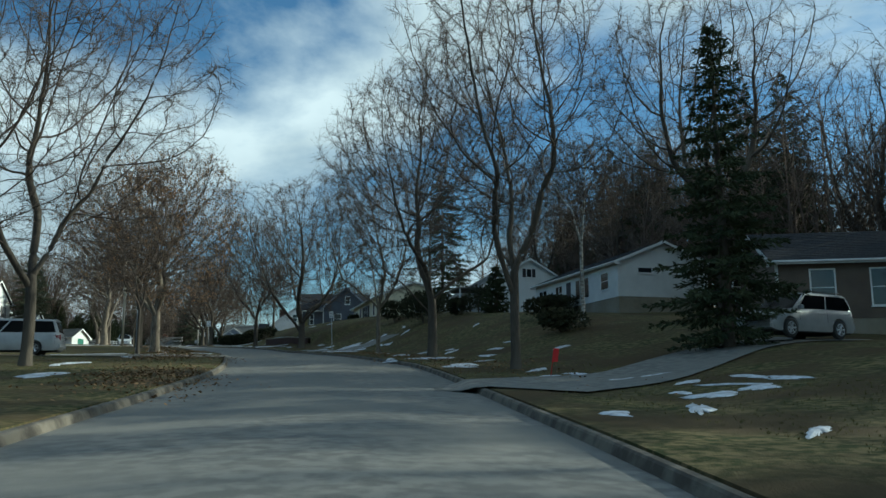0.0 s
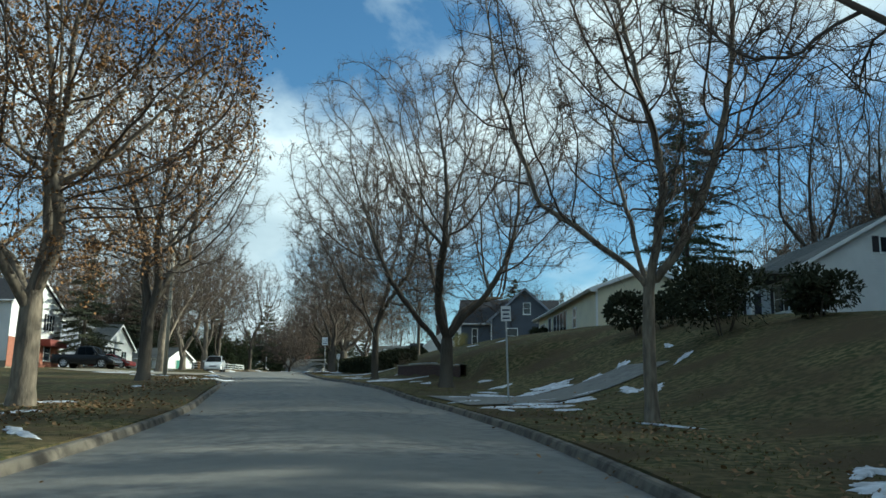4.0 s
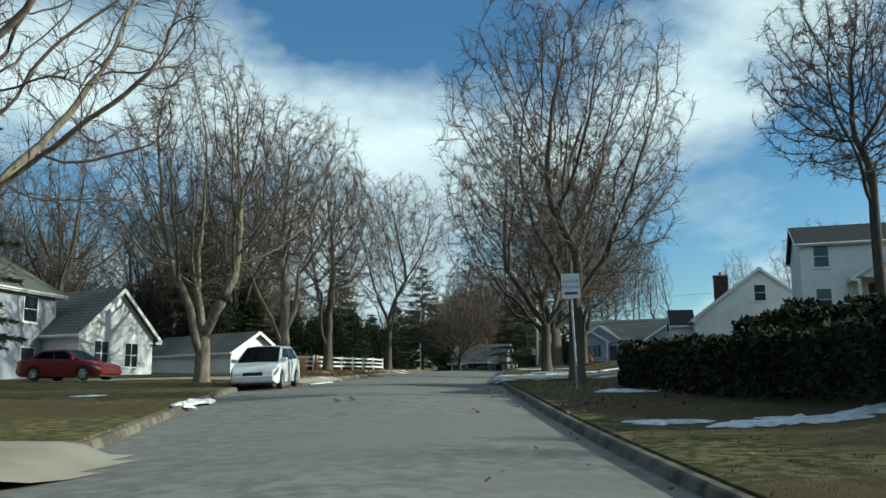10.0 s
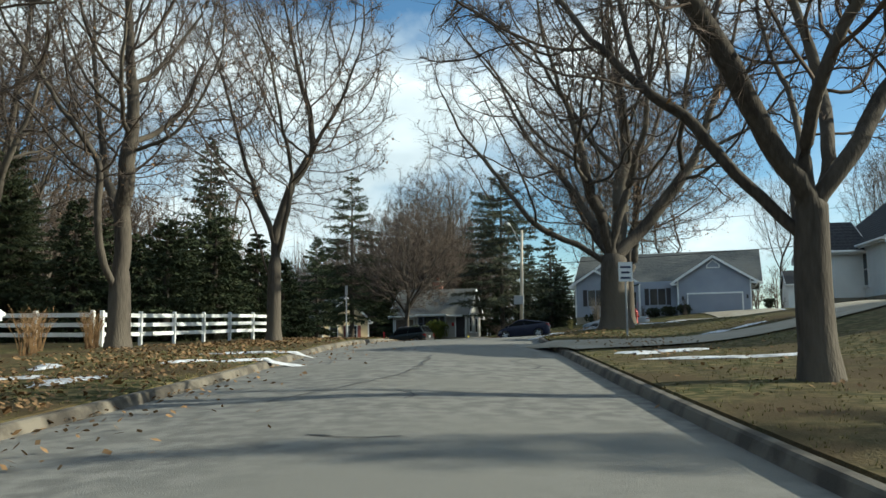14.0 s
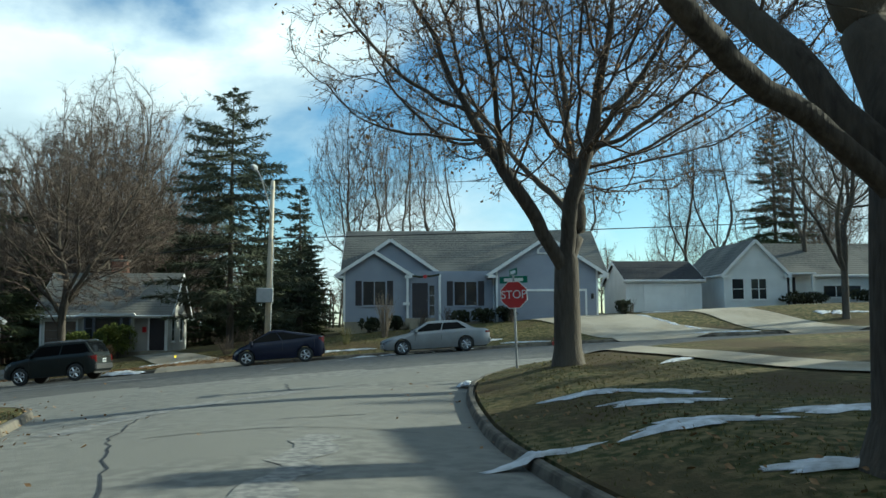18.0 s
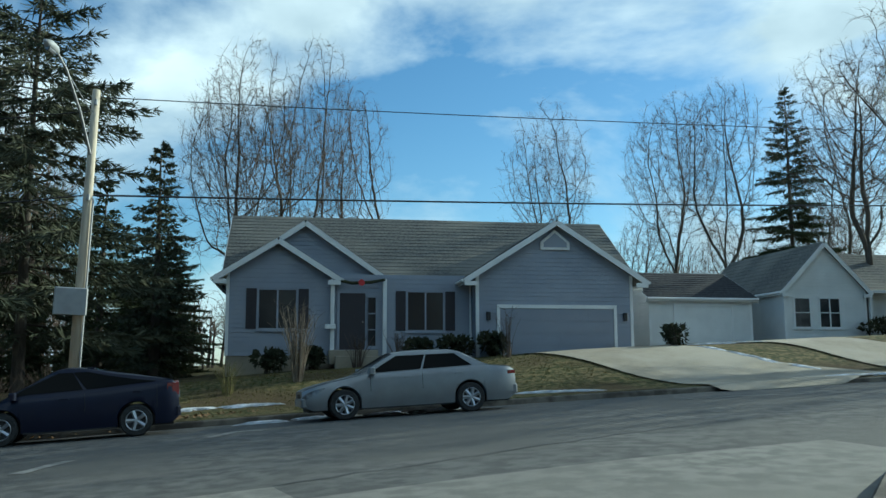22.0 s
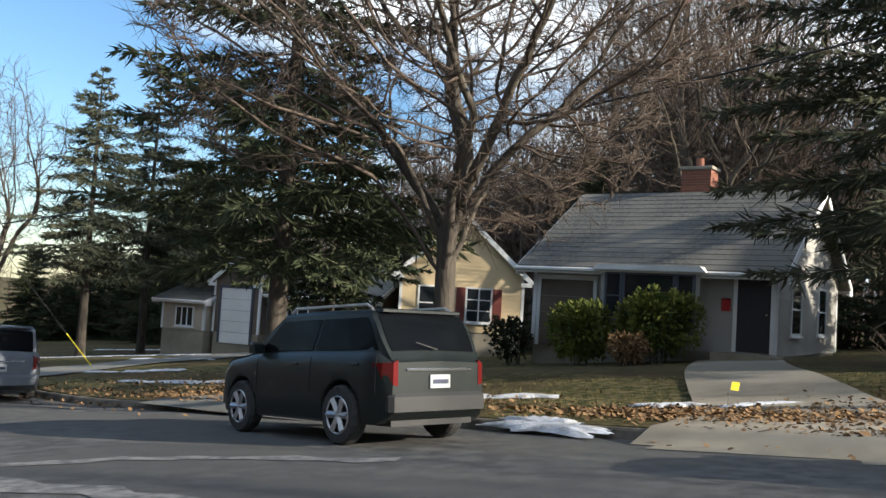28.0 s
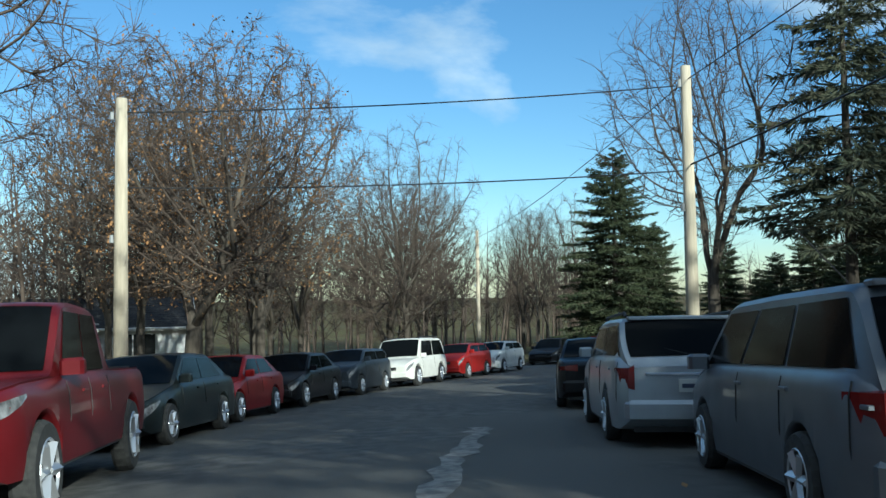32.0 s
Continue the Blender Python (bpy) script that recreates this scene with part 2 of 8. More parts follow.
M["alloy"] = material("alloy", (0.55, 0.56, 0.58), 0.35, 0.8)
M["chrome"] = material("chrome", (0.75, 0.76, 0.78), 0.15, 1.0)
M["steel"] = material("galvanised", (0.42, 0.43, 0.44), 0.45, 0.8, second=(0.33, 0.34, 0.35), scale=12)
M["tail"] = material("tail_lamp", (0.13, 0.006, 0.006), 0.2, coat=0.3)
M["lamp"] = material("head_lamp", (0.3, 0.31, 0.32), 0.12, coat=0.6, second=(0.08, 0.08, 0.085), scale=9)
M["plate"] = material("plate", (0.45, 0.46, 0.45), 0.5)
M["ink"] = material("dark_ink", (0.03, 0.04, 0.08), 0.6)
M["polewood"] = material("pole_wood", (0.56, 0.49, 0.37), 0.9, second=(0.42, 0.36, 0.27), scale=9, stretch=(1, 1, 0.12), bump=0.6, bump_scale=40)
M["wire"] = material("wire", (0.02, 0.02, 0.022), 0.6)
M["signred"] = material("sign_red", (0.45, 0.02, 0.025), 0.4)
M["signgreen"] = material("sign_green", (0.0, 0.14, 0.09), 0.45)
M["signwhite"] = material("sign_white", (0.75, 0.76, 0.76), 0.45)
M["signback"] = material("sign_back", (0.38, 0.39, 0.4), 0.45, 0.6)
M["hydrant"] = material("hydrant_red", (0.42, 0.03, 0.025), 0.5, second=(0.3, 0.025, 0.02), scale=10)
M["yellowflag"] = material("flag_yellow", (0.75, 0.6, 0.03), 0.6)
M["utilgrey"] = material("utility_box", (0.33, 0.34, 0.34), 0.55, second=(0.28, 0.29, 0.29), scale=4)
M["soil"] = material("mulch", (0.07, 0.045, 0.03), 0.95, second=(0.11, 0.075, 0.05), scale=12, bump=1, bump_scale=40)


def paint(name, base, metal=0.3):
    return material(name, base, 0.4, metal, coat=0.18, spec=0.3, second=tuple(c * 0.86 for c in base), scale=2.5)

# ---- tools ----
class Geo:
    """Vertices and faces of one mesh in the making."""

    def __init__(self):
        self.v, self.f = [], []

    def add(self, verts, faces):
        n = len(self.v)
        self.v.extend(tuple(p) for p in verts)
        self.f.extend(tuple(i + n for i in q) for q in faces)
        return self

    def box(self, x0, y0, z0, x1, y1, z1, b=0.0):
        """A box, its upright and top edges chamfered by b."""
        if b <= 0:
            v = [(x, y, z) for z in (z0, z1) for x, y in ((x0, y0), (x1, y0), (x1, y1), (x0, y1))]
            return self.add(v, [(3, 2, 1, 0), (4, 5, 6, 7), (0, 1, 5, 4), (1, 2, 6, 5), (2, 3, 7, 6), (3, 0, 4, 7)])
        ring = [(x0 + b, y0), (x1 - b, y0), (x1, y0 + b), (x1, y1 - b), (x1 - b, y1), (x0 + b, y1), (x0, y1 - b), (x0, y0 + b)]
        cx, cy = (x0 + x1) / 2, (y0 + y1) / 2
        inner = [(x + (b if x < cx else -b) * 0.7, y + (b if y < cy else -b) * 0.7) for x, y in ring]
        v = [(x, y, z0) for x, y in ring] + [(x, y, z1 - b) for x, y in ring] + [(x, y, z1) for x, y in inner]
        f = [tuple(range(7, -1, -1)), tuple(range(16, 24))]
        for k in (0, 8):
            f += [(k + i, k + (i + 1) % 8, k + 8 + (i + 1) % 8, k + 8 + i) for i in range(8)]
        return self.add(v, f)

    def tube(self, pts, radii, sides=6, cap=True):
        pts = [Vector(p) for p in pts]
        n = len(self.v)
        up = Vector((0.31, 0.95, 0.05))
        for i, p in enumerate(pts):
            d = (pts[min(i + 1, len(pts) - 1)] - pts[max(i - 1, 0)])
            d = d.normalized() if d.length > 1e-9 else Vector((0, 0, 1))
            a = d.cross(up)
            if a.length < 0.05:
                a = d.cross(Vector((1, 0, 0)))
            a.normalize()
            b = d.cross(a)
            for k in range(sides):
                w = 2 * math.pi * k / sides
                q = p + (a * math.cos(w) + b * math.sin(w)) * radii[i]
                self.v.append((q.x, q.y, q.z))
        for i in range(len(pts) - 1):
            for k in range(sides):
                j = n + i * sides
                self.f.append((j + k, j + (k + 1) % sides, j + sides + (k + 1) % sides, j + sides + k))
        if cap and sides > 3:
            self.f.append(tuple(n + k for k in range(sides - 1, -1, -1)))
            j = n + (len(pts) - 1) * sides
            self.f.append(tuple(j + k for k in range(sides)))
        return self

    def prism(self, poly, y0, y1):
        """A polygon in x, z drawn out from y0 to y1."""
        k = len(poly)
        v = [(x, y0, z) for x, z in poly] + [(x, y1, z) for x, z in poly]
        f = [tuple(range(k)), tuple(range(2 * k - 1, k - 1, -1))]
        f += [(i, k + i, k + (i + 1) % k, (i + 1) % k) for i in range(k)]
        return self.add(v, f)

    def disc(self, c, r, axis, thick, sides=16):
        d = Vector(axis).normalized()
        c = Vector(c)
        return self.tube([c - d * thick / 2, c + d * thick / 2], [r, r], sides)

    def move(self, m):
        self.v = [tuple(m @ Vector(p)) for p in self.v]
        return self


def mesh(name, g, mats, smooth=False, index=None):
    me = bpy.data.meshes.new(name)
    me.from_pydata(g.v, [], g.f)
    for m in mats if isinstance(mats, (list, tuple)) else [mats]:
        me.materials.append(m)
    if smooth:
        me.polygons.foreach_set("use_smooth", [True] * len(me.polygons))
    if index is not None:
        me.polygons.foreach_set("material_index", index)
    me.update()
    return me


def part(name, g, mat, parent, label="", smooth=False):
    """One mesh object under a thing or a part."""
    ob = new(name, mesh(name, g, mat, smooth))
    ob.parent = parent
    if label:
        tagged(ob, label)
    return ob


def thing(name, m, label, category, group="", kind=""):
    """An empty at the base of a thing, to carry its parts."""
    ob = new(name)
    ob.empty_display_size = 0.1
    ob.matrix_world = m
    return tagged(ob, label, category, group, kind)


def solid(name, g, mat, m, label, category, group="", kind="", smooth=False):
    """A thing of one mesh."""
    ob = new(name, mesh(name, g, mat, smooth))
    ob.matrix_world = m
    return tagged(ob, label, category, group, kind)


def ramp(x, table):
    return float(np.interp(x, [a for a, b in table], [b for a, b in table]))


def smooth(a, b, x):
    t = np.clip((x - a) / (b - a), 0, 1)
    return t * t * (3 - 2 * t)

# ---- ground and roads ----
def curve(pts, step=1.5):
    """A smooth line through the points, with about step metres between its own."""
    out = []
    p = [np.array(q, float) for q in pts]
    p = [2 * p[0] - p[1]] + p + [2 * p[-1] - p[-2]]
    for i in range(1, len(p) - 2):
        n = max(2, int(np.linalg.norm(p[i + 1] - p[i]) / step))
        for k in range(n):
            t = k / n
            a, b, c, d = p[i - 1:i + 3]
            out.append(0.5 * (2 * b + (c - a) * t + (2 * a - 5 * b + 4 * c - d) * t * t + (3 * b - a - 3 * c + d) * t ** 3))
    out.append(p[-2])
    return np.array(out)


KERB_EAST = curve([(-6, -85), (-0.3, -53), (2.1, -38), (4.2, -22.5), (4.6, -12), (4.45, 1), (3.7, 10), (2.4, 19), (1.05, 28), (-0.95, 37), (-2.75, 47),
                   (-4.4, 56), (-5.75, 65), (-6.75, 73), (-7.6, 82), (-8.1, 92), (-8.4, 104), (-7.9, 114), (-6.5, 120.5), (-4.9, 125.2), (-3.3, 127.6), (-1.2, 129.4), (3.5, 131.2),
                   (14, 131.5), (40, 129), (95, 122)])
KERB_WEST = curve([(-13.5, -85), (-7.6, -53), (-5.2, -38), (-3.2, -22.5), (-2.8, -12), (-2.9, 1), (-3.6, 10), (-4.9, 19), (-6.2, 28), (-8.2, 37), (-10, 47),
                   (-12.0, 56), (-14.3, 65), (-16.0, 73), (-15.3, 82), (-14.7, 92), (-14.8, 104), (-14.8, 114), (-14.8, 122), (-15.2, 127), (-17, 131.2),
                   (-20.5, 134.6), (-25, 137.0), (-31.5, 139.4), (-38, 141.8), (-44, 144.7), (-50, 148.2), (-56.5, 153), (-61, 157.3), (-66, 162.8), (-75, 172.5), (-105, 207)])
KERB_NORTH = curve([(95, 133), (40, 139.5), (14, 142), (5, 142.8), (-5, 144.3), (-13, 145.5), (-19, 146.7), (-25.7, 147.9), (-30.5, 149.9), (-36, 152.0), (-41, 154.6), (-46, 158.2),
                    (-51, 162.6), (-57, 168.5), (-64, 176), (-92, 208)])
MAIN_Z = [(-85, -5.6), (-53, -3.63), (-43, -2.88), (-33, -2.17), (-22.5, -1.37), (-17.7, -0.97), (1, 0.28), (10, 0.85), (19, 1.44), (28, 2.13), (37, 2.75), (47, 3.28), (56, 3.88),
          (65, 4.49), (73, 4.94), (80, 5.32), (87, 5.72), (94, 6.1), (101, 6.45), (107, 6.66), (115, 6.8), (125, 6.9), (140, 7.0)]
CROSS_Z = [(-120, 1.2), (-70, 2.9), (-56, 3.6), (-45, 4.3), (-37, 4.9), (-24, 5.75), (-15.7, 6.48), (-10, 6.92), (-2, 7.4), (5, 7.75), (12, 8.05), (30, 8.6), (95, 9.8)]
EAST_BANK = [(-85, 0.5), (-40, 0.8), (-22, 1.0), (-8, 2.0), (4, 2.8), (15, 3.1), (28, 3.3), (45, 3.1), (66, 2.5), (74, 1.5), (80, 1.0), (86, 1.5), (92, 1.8), (98, 1.4), (105, 1.0), (113, 0.8), (122, 0.25), (140, 0.3)]
ROAD_LOOP = np.vstack([KERB_EAST, KERB_NORTH, KERB_WEST[::-1]])


def road_height(x, y):
    x, y = np.asarray(x, float), np.asarray(y, float)
    zm = np.interp(y, [a for a, b in MAIN_Z], [b for a, b in MAIN_Z])
    zc = np.interp(x, [a for a, b in CROSS_Z], [b for a, b in CROSS_Z])
    w = smooth(116, 133, y + 0.25 * np.clip(-x - 12, 0, 60))
    return zm * (1 - w) + zc * w


def near(line, x, y):
    """The distance from points to a line."""
    x, y = np.asarray(x, float), np.asarray(y, float)
    a, d = line[:-1], np.diff(line, axis=0)
    dd = (d * d).sum(1)
    px, py = x.ravel(), y.ravel()
    out = np.empty(len(px))
    for i in range(0, len(px), 4000):
        u, v = px[i:i + 4000, None] - a[:, 0], py[i:i + 4000, None] - a[:, 1]
        t = np.clip((u * d[:, 0] + v * d[:, 1]) / dd, 0, 1)
        out[i:i + 4000] = np.sqrt(((u - t * d[:, 0]) ** 2 + (v - t * d[:, 1]) ** 2).min(1))
    return out.reshape(x.shape)


def on_road(x, y):
    x, y = np.asarray(x, float), np.asarray(y, float)
    a, b = ROAD_LOOP, np.roll(ROAD_LOOP, -1, axis=0)
    rise = np.where(a[:, 1] == b[:, 1], 1e-9, b[:, 1] - a[:, 1])
    px, py = x.ravel(), y.ravel()
    out = np.empty(len(px), bool)
    for i in range(0, len(px), 4000):
        u, v = px[i:i + 4000, None], py[i:i + 4000, None]
        hit = ((a[:, 1] > v) != (b[:, 1] > v)) & (u < (b[:, 0] - a[:, 0]) * (v - a[:, 1]) / rise + a[:, 0])
        out[i:i + 4000] = hit.sum(1) % 2 == 1
    return out.reshape(x.shape)


def lawn_height(x, y):
    """The height of the lawns outside the kerbs."""
    x, y = np.asarray(x, float), np.asarray(y, float)
    de, dn, dw = near(KERB_EAST, x, y), near(KERB_NORTH, x, y), near(KERB_WEST, x, y)
    z = road_height(x, y) + 0.1
    xe = np.interp(y, KERB_EAST[:200, 1], KERB_EAST[:200, 0])
    east = (de < dn) & (de < dw)
    north = (dn < de) & (dn < dw)
    bank = np.interp(y, [a for a, b in EAST_BANK], [b for a, b in EAST_BANK])
    z = z + east * (bank * smooth(3.0, 14.0, de) + 0.34 * smooth(0.1, 2.6, de) * smooth(104, 114, y) + 0.012 * np.clip(de, 0, 60)
                  + 0.75 * smooth(5.1, 6.0, de) * (1 - smooth(6.6, 13, de)) * smooth(28, 31, y) * (1 - smooth(46.5, 49, y)))
    hill = np.interp(x, [-40, -13, -9, -3, 4, 14, 30], [0.15, 0.35, 0.45, 0.75, 0.95, 1.15, 1.4])
    z = z + north * (hill * smooth(0.8, 7.5, dn))
    z = z + 0.05 * np.sin(x * 0.43 + 1) * np.sin(y * 0.37) * smooth(1.5, 5, np.minimum(np.minimum(de, dn), dw))
    return z


def ground_z(x, y):
    return float(lawn_height(np.array([x]), np.array([y]))[0])


def grid_lines(lo, hi, a, b, fine, coarse):
    out, p = [lo], lo
    while p < hi:
        p += fine if a <= p <= b else min(coarse, max(fine, 0.12 * min(abs(p - a), abs(p - b)) + fine))
        out.append(p)
    return np.array(out)


def sheet(name, xs, ys, zfun, keep, mat):
    X, Y = np.meshgrid(xs, ys)
    Z = zfun(X, Y)
    nx, ny = len(xs), len(ys)
    idx = np.arange(nx * ny).reshape(ny, nx)
    q = np.stack([idx[:-1, :-1], idx[:-1, 1:], idx[1:, 1:], idx[1:, :-1]], -1).reshape(-1, 4)
    if keep is not None:
        k = keep(X, Y).ravel()
        q = q[k[q].any(1)]
    used = np.unique(q)
    remap = np.full(nx * ny, -1)
    remap[used] = np.arange(len(used))
    me = bpy.data.meshes.new(name)
    me.from_pydata(np.stack([X.ravel(), Y.ravel(), Z.ravel()], 1)[used].tolist(), [], remap[q].tolist())
    me.polygons.foreach_set("use_smooth", [True] * len(me.polygons))
    me.materials.append(mat)
    return new(name, me)


def ground_sheet(X, Y):
    z = lawn_height(X, Y)
    d = np.minimum(np.minimum(near(KERB_EAST, X, Y), near(KERB_NORTH, X, Y)), near(KERB_WEST, X, Y))
    low = on_road(X, Y) | (d < 0.35)
    return np.where(low, road_height(X, Y) - 0.35, z)


gx = grid_lines(-1500, 1500, -62, 30, 0.9, 120)
gy = grid_lines(-1200, 2000, -55, 172, 0.9, 120)
ground = sheet("ground", gx, gy, ground_sheet, None, M["grass"])
tagged(ground, "dormant winter lawn, tan and dull green, with bare soil", "ground", kind="structure")


def road_keep(X, Y):
    d = np.minimum(np.minimum(near(KERB_EAST, X, Y), near(KERB_NORTH, X, Y)), near(KERB_WEST, X, Y))
    return on_road(X, Y) | (d < 0.1)


def crowned(X, Y):
    d = np.minimum(np.minimum(near(KERB_EAST, X, Y), near(KERB_NORTH, X, Y)), near(KERB_WEST, X, Y))
    inside = on_road(X, Y)
    return road_height(X, Y) + np.where(inside, 0.09 * smooth(0, 3.6, d) - 0.05, -0.06)


rx = np.arange(-112, 88, 1.0)
ry = np.arange(-80, 202, 1.0)
road = sheet("road", rx, ry, crowned, road_keep, M["asphalt"])
# faces of the cross street get the darker asphalt colour
road.data.materials.append(M["asphalt_dark"])
mid = np.zeros(len(road.data.polygons) * 3)
road.data.polygons.foreach_get("center", mid)
mid = mid.reshape(-1, 3)
road.data.polygons.foreach_set("material_index", (mid[:, 1] > 131.2 + (3.5 - mid[:, 0]) * .142).astype(np.int32))
tagged(road, "grey worn asphalt road with cracks and salt stains", "road", kind="structure")


def road_top(x, y):
    return float(crowned(np.array([x]), np.array([y]))[0])


def ribbon(line, offsets, zs, side):
    """A strip along a kerb line; offsets are metres out from it, zs their heights over the road or the lawn."""
    g = Geo()
    t = np.gradient(line, axis=0)
    t /= np.linalg.norm(t, axis=1)[:, None]
    nrm = np.stack([t[:, 1], -t[:, 0]], 1) * side
    rows = []
    for o, (ref, dz) in zip(offsets, zs):
        p = line + nrm * o
        z = (road_height(p[:, 0], p[:, 1]) if ref == "r" else lawn_height(p[:, 0], p[:, 1])) + dz
        rows.append(np.column_stack([p, z]))
    n, k = len(line), len(offsets)
    for r in rows:
        g.v.extend(map(tuple, r.tolist()))
    for j in range(k - 1):
        for i in range(n - 1):
            q = (j * n + i, j * n + i + 1, (j + 1) * n + i + 1, (j + 1) * n + i)
            g.f.append(q if side > 0 else q[::-1])
    return g


for kname, line, side in (("kerb_east", KERB_EAST, 1), ("kerb_west", KERB_WEST, -1), ("kerb_north", KERB_NORTH, 1)):
    k = new(kname, mesh(kname, ribbon(line, [-0.06, -0.04, -0.015, 0.0, 0.03, 0.12, 0.15], [("r", -0.2), ("r", -0.05), ("r", 0.02), ("r", 0.06), ("r", 0.085), ("r", 0.09), ("r", -0.2)], side), M["kerb"]))
    tagged(k, "worn concrete kerb with gutter and leaf litter", "kerb", kind="structure")
    v = new(kname.replace("kerb", "verge"), mesh("verge", ribbon(line, [0.16, 0.2, 0.7, 1.25, 1.45], [("r", -0.1), ("l", -0.005), ("l", 0.012), ("l", 0.008), ("l", -0.12)], side), M["grass"]))
    tagged(v, "grass verge of tan and green winter turf", "verge", kind="structure")

# ---- trees ----
def mesh_from(name, verts, tris, mat, smooth_it=False):
    """A mesh from arrays of vertices and triangles."""
    me = bpy.data.meshes.new(name)
    nv, nt = len(verts), len(tris)
    me.vertices.add(nv)
    me.vertices.foreach_set("co", np.asarray(verts, np.float32).ravel())
    me.loops.add(nt * 3)
    me.loops.foreach_set("vertex_index", np.asarray(tris, np.int32).ravel())
    me.polygons.add(nt)
    me.polygons.foreach_set("loop_start", np.arange(nt, dtype=np.int32) * 3)
    me.polygons.foreach_set("loop_total", np.full(nt, 3, np.int32))
    if smooth_it:
        me.polygons.foreach_set("use_smooth", np.ones(nt, bool))
    me.materials.append(mat)
    me.update(calc_edges=True)
    return me


def part_from(name, verts, tris, mat, parent, label="", smooth_it=False):
    ob = new(name, mesh_from(name, verts, tris, mat, smooth_it))
    ob.parent = parent
    if label:
        tagged(ob, label)
    return ob


def unit(v):
    return v / np.maximum(np.linalg.norm(v, axis=-1, keepdims=True), 1e-9)


def frames(t):
    """Two directions square to each tangent."""
    up = np.where(np.abs(t[:, 2:3]) < 0.9, np.array([[0, 0, 1.0]]), np.array([[1.0, 0, 0]]))
    a = unit(np.cross(t, up))
    return a, np.cross(t, a)


def skeleton_of(rng, fork, height, R, stems, spread, lean, attractors, step, low, ragged):
    """Grows a branching line of nodes towards points strewn through the crown; gives places and parents."""
    pos, par = [np.array([0, 0, -0.4])], [-1]
    nt = max(4, int(fork / 0.4))
    bend = rng.normal(0, 0.025, 2)
    for i in range(nt + 1):
        q = i / nt
        pos.append(np.array([lean[0] * fork * q ** 1.3 + bend[0] * math.sin(q * 3.1), lean[1] * fork * q ** 1.3 + bend[1] * math.sin(q * 3.1), fork * q]))
        par.append(len(pos) - 2)
    crotch = len(pos) - 1
    for k in range(stems):
        a = 2 * math.pi * k / stems + rng.uniform(-0.4, 0.4)
        s = radians(spread * rng.uniform(0.65, 1.2)) if k < stems - 1 or stems < 4 else radians(7)
        d = np.array([math.cos(a) * math.sin(s) + lean[0] * .5, math.sin(a) * math.sin(s) + lean[1] * .5, math.cos(s)])
        j = crotch if k < 2 else crotch - min(nt - 1, int(rng.integers(0, 3)))
        for i in range(int((height - fork) * 0.34 / step * rng.uniform(.7, 1.1))):
            d = unit(d + rng.normal(0, 0.09, 3) + np.array([0, 0, 0.012]))
            pos.append(pos[j] + d * step)
            par.append(j)
            j = len(pos) - 1
    span = height - fork
    A = unit(rng.normal(0, 1, (attractors, 3))) * rng.random((attractors, 1)) ** 0.42
    A = A * (1 + ragged * np.sin(A[:, :1] * 5 + A[:, 1:2] * 4 + bend[0] * 90) * .5)
    A = A * np.array([R, R, span * (0.5 - low * .5)]) + np.array([lean[0] * height * .5, lean[1] * height * .5, fork + span * (0.5 + low * .5)])
    pos = np.array(pos)
    par = list(par)
    kids = np.zeros(len(pos), int)
    for q in par[1:]:
        kids[q] += 1
    far2 = ((A[:, None, :] - pos[None, :, :]) ** 2)
    d2 = far2.sum(-1)
    d2[:, :crotch] = 1e9
    near_i = d2.argmin(1)
    near_d = d2.min(1)
    kill = (step * 1.4) ** 2
    head = np.zeros((len(pos), 3))
    head[1:] = unit(pos[1:] - pos[np.array(par[1:])])
    for it in range(110):
        live = near_d > kill
        A, near_i, near_d = A[live], near_i[live], near_d[live]
        if len(A) == 0:
            break
        pull = np.zeros((len(pos), 3))
        np.add.at(pull, near_i, unit(A - pos[near_i]))
        grow = np.unique(near_i)
        grow = grow[kids[grow] < 4]
        if len(grow) == 0:
            break
        way = unit(unit(pull[grow]) + 0.62 * head[grow] + rng.normal(0, 0.12, (len(grow), 3)) + np.array([0, 0, 0.03]))
        fresh = pos[grow] + way * step
        n0 = len(pos)
        pos = np.vstack([pos, fresh])
        head = np.vstack([head, way])
        par.extend(grow.tolist())
        kids[grow] += 1
        kids = np.concatenate([kids, np.zeros(len(fresh), int)])
        dn = ((A[:, None, :] - fresh[None, :, :]) ** 2).sum(-1)
        m_, mi = dn.min(1), dn.argmin(1)
        better = m_ < near_d
        near_d = np.where(better, m_, near_d)
        near_i = np.where(better, n0 + mi, near_i)
    return pos, np.array(par), crotch


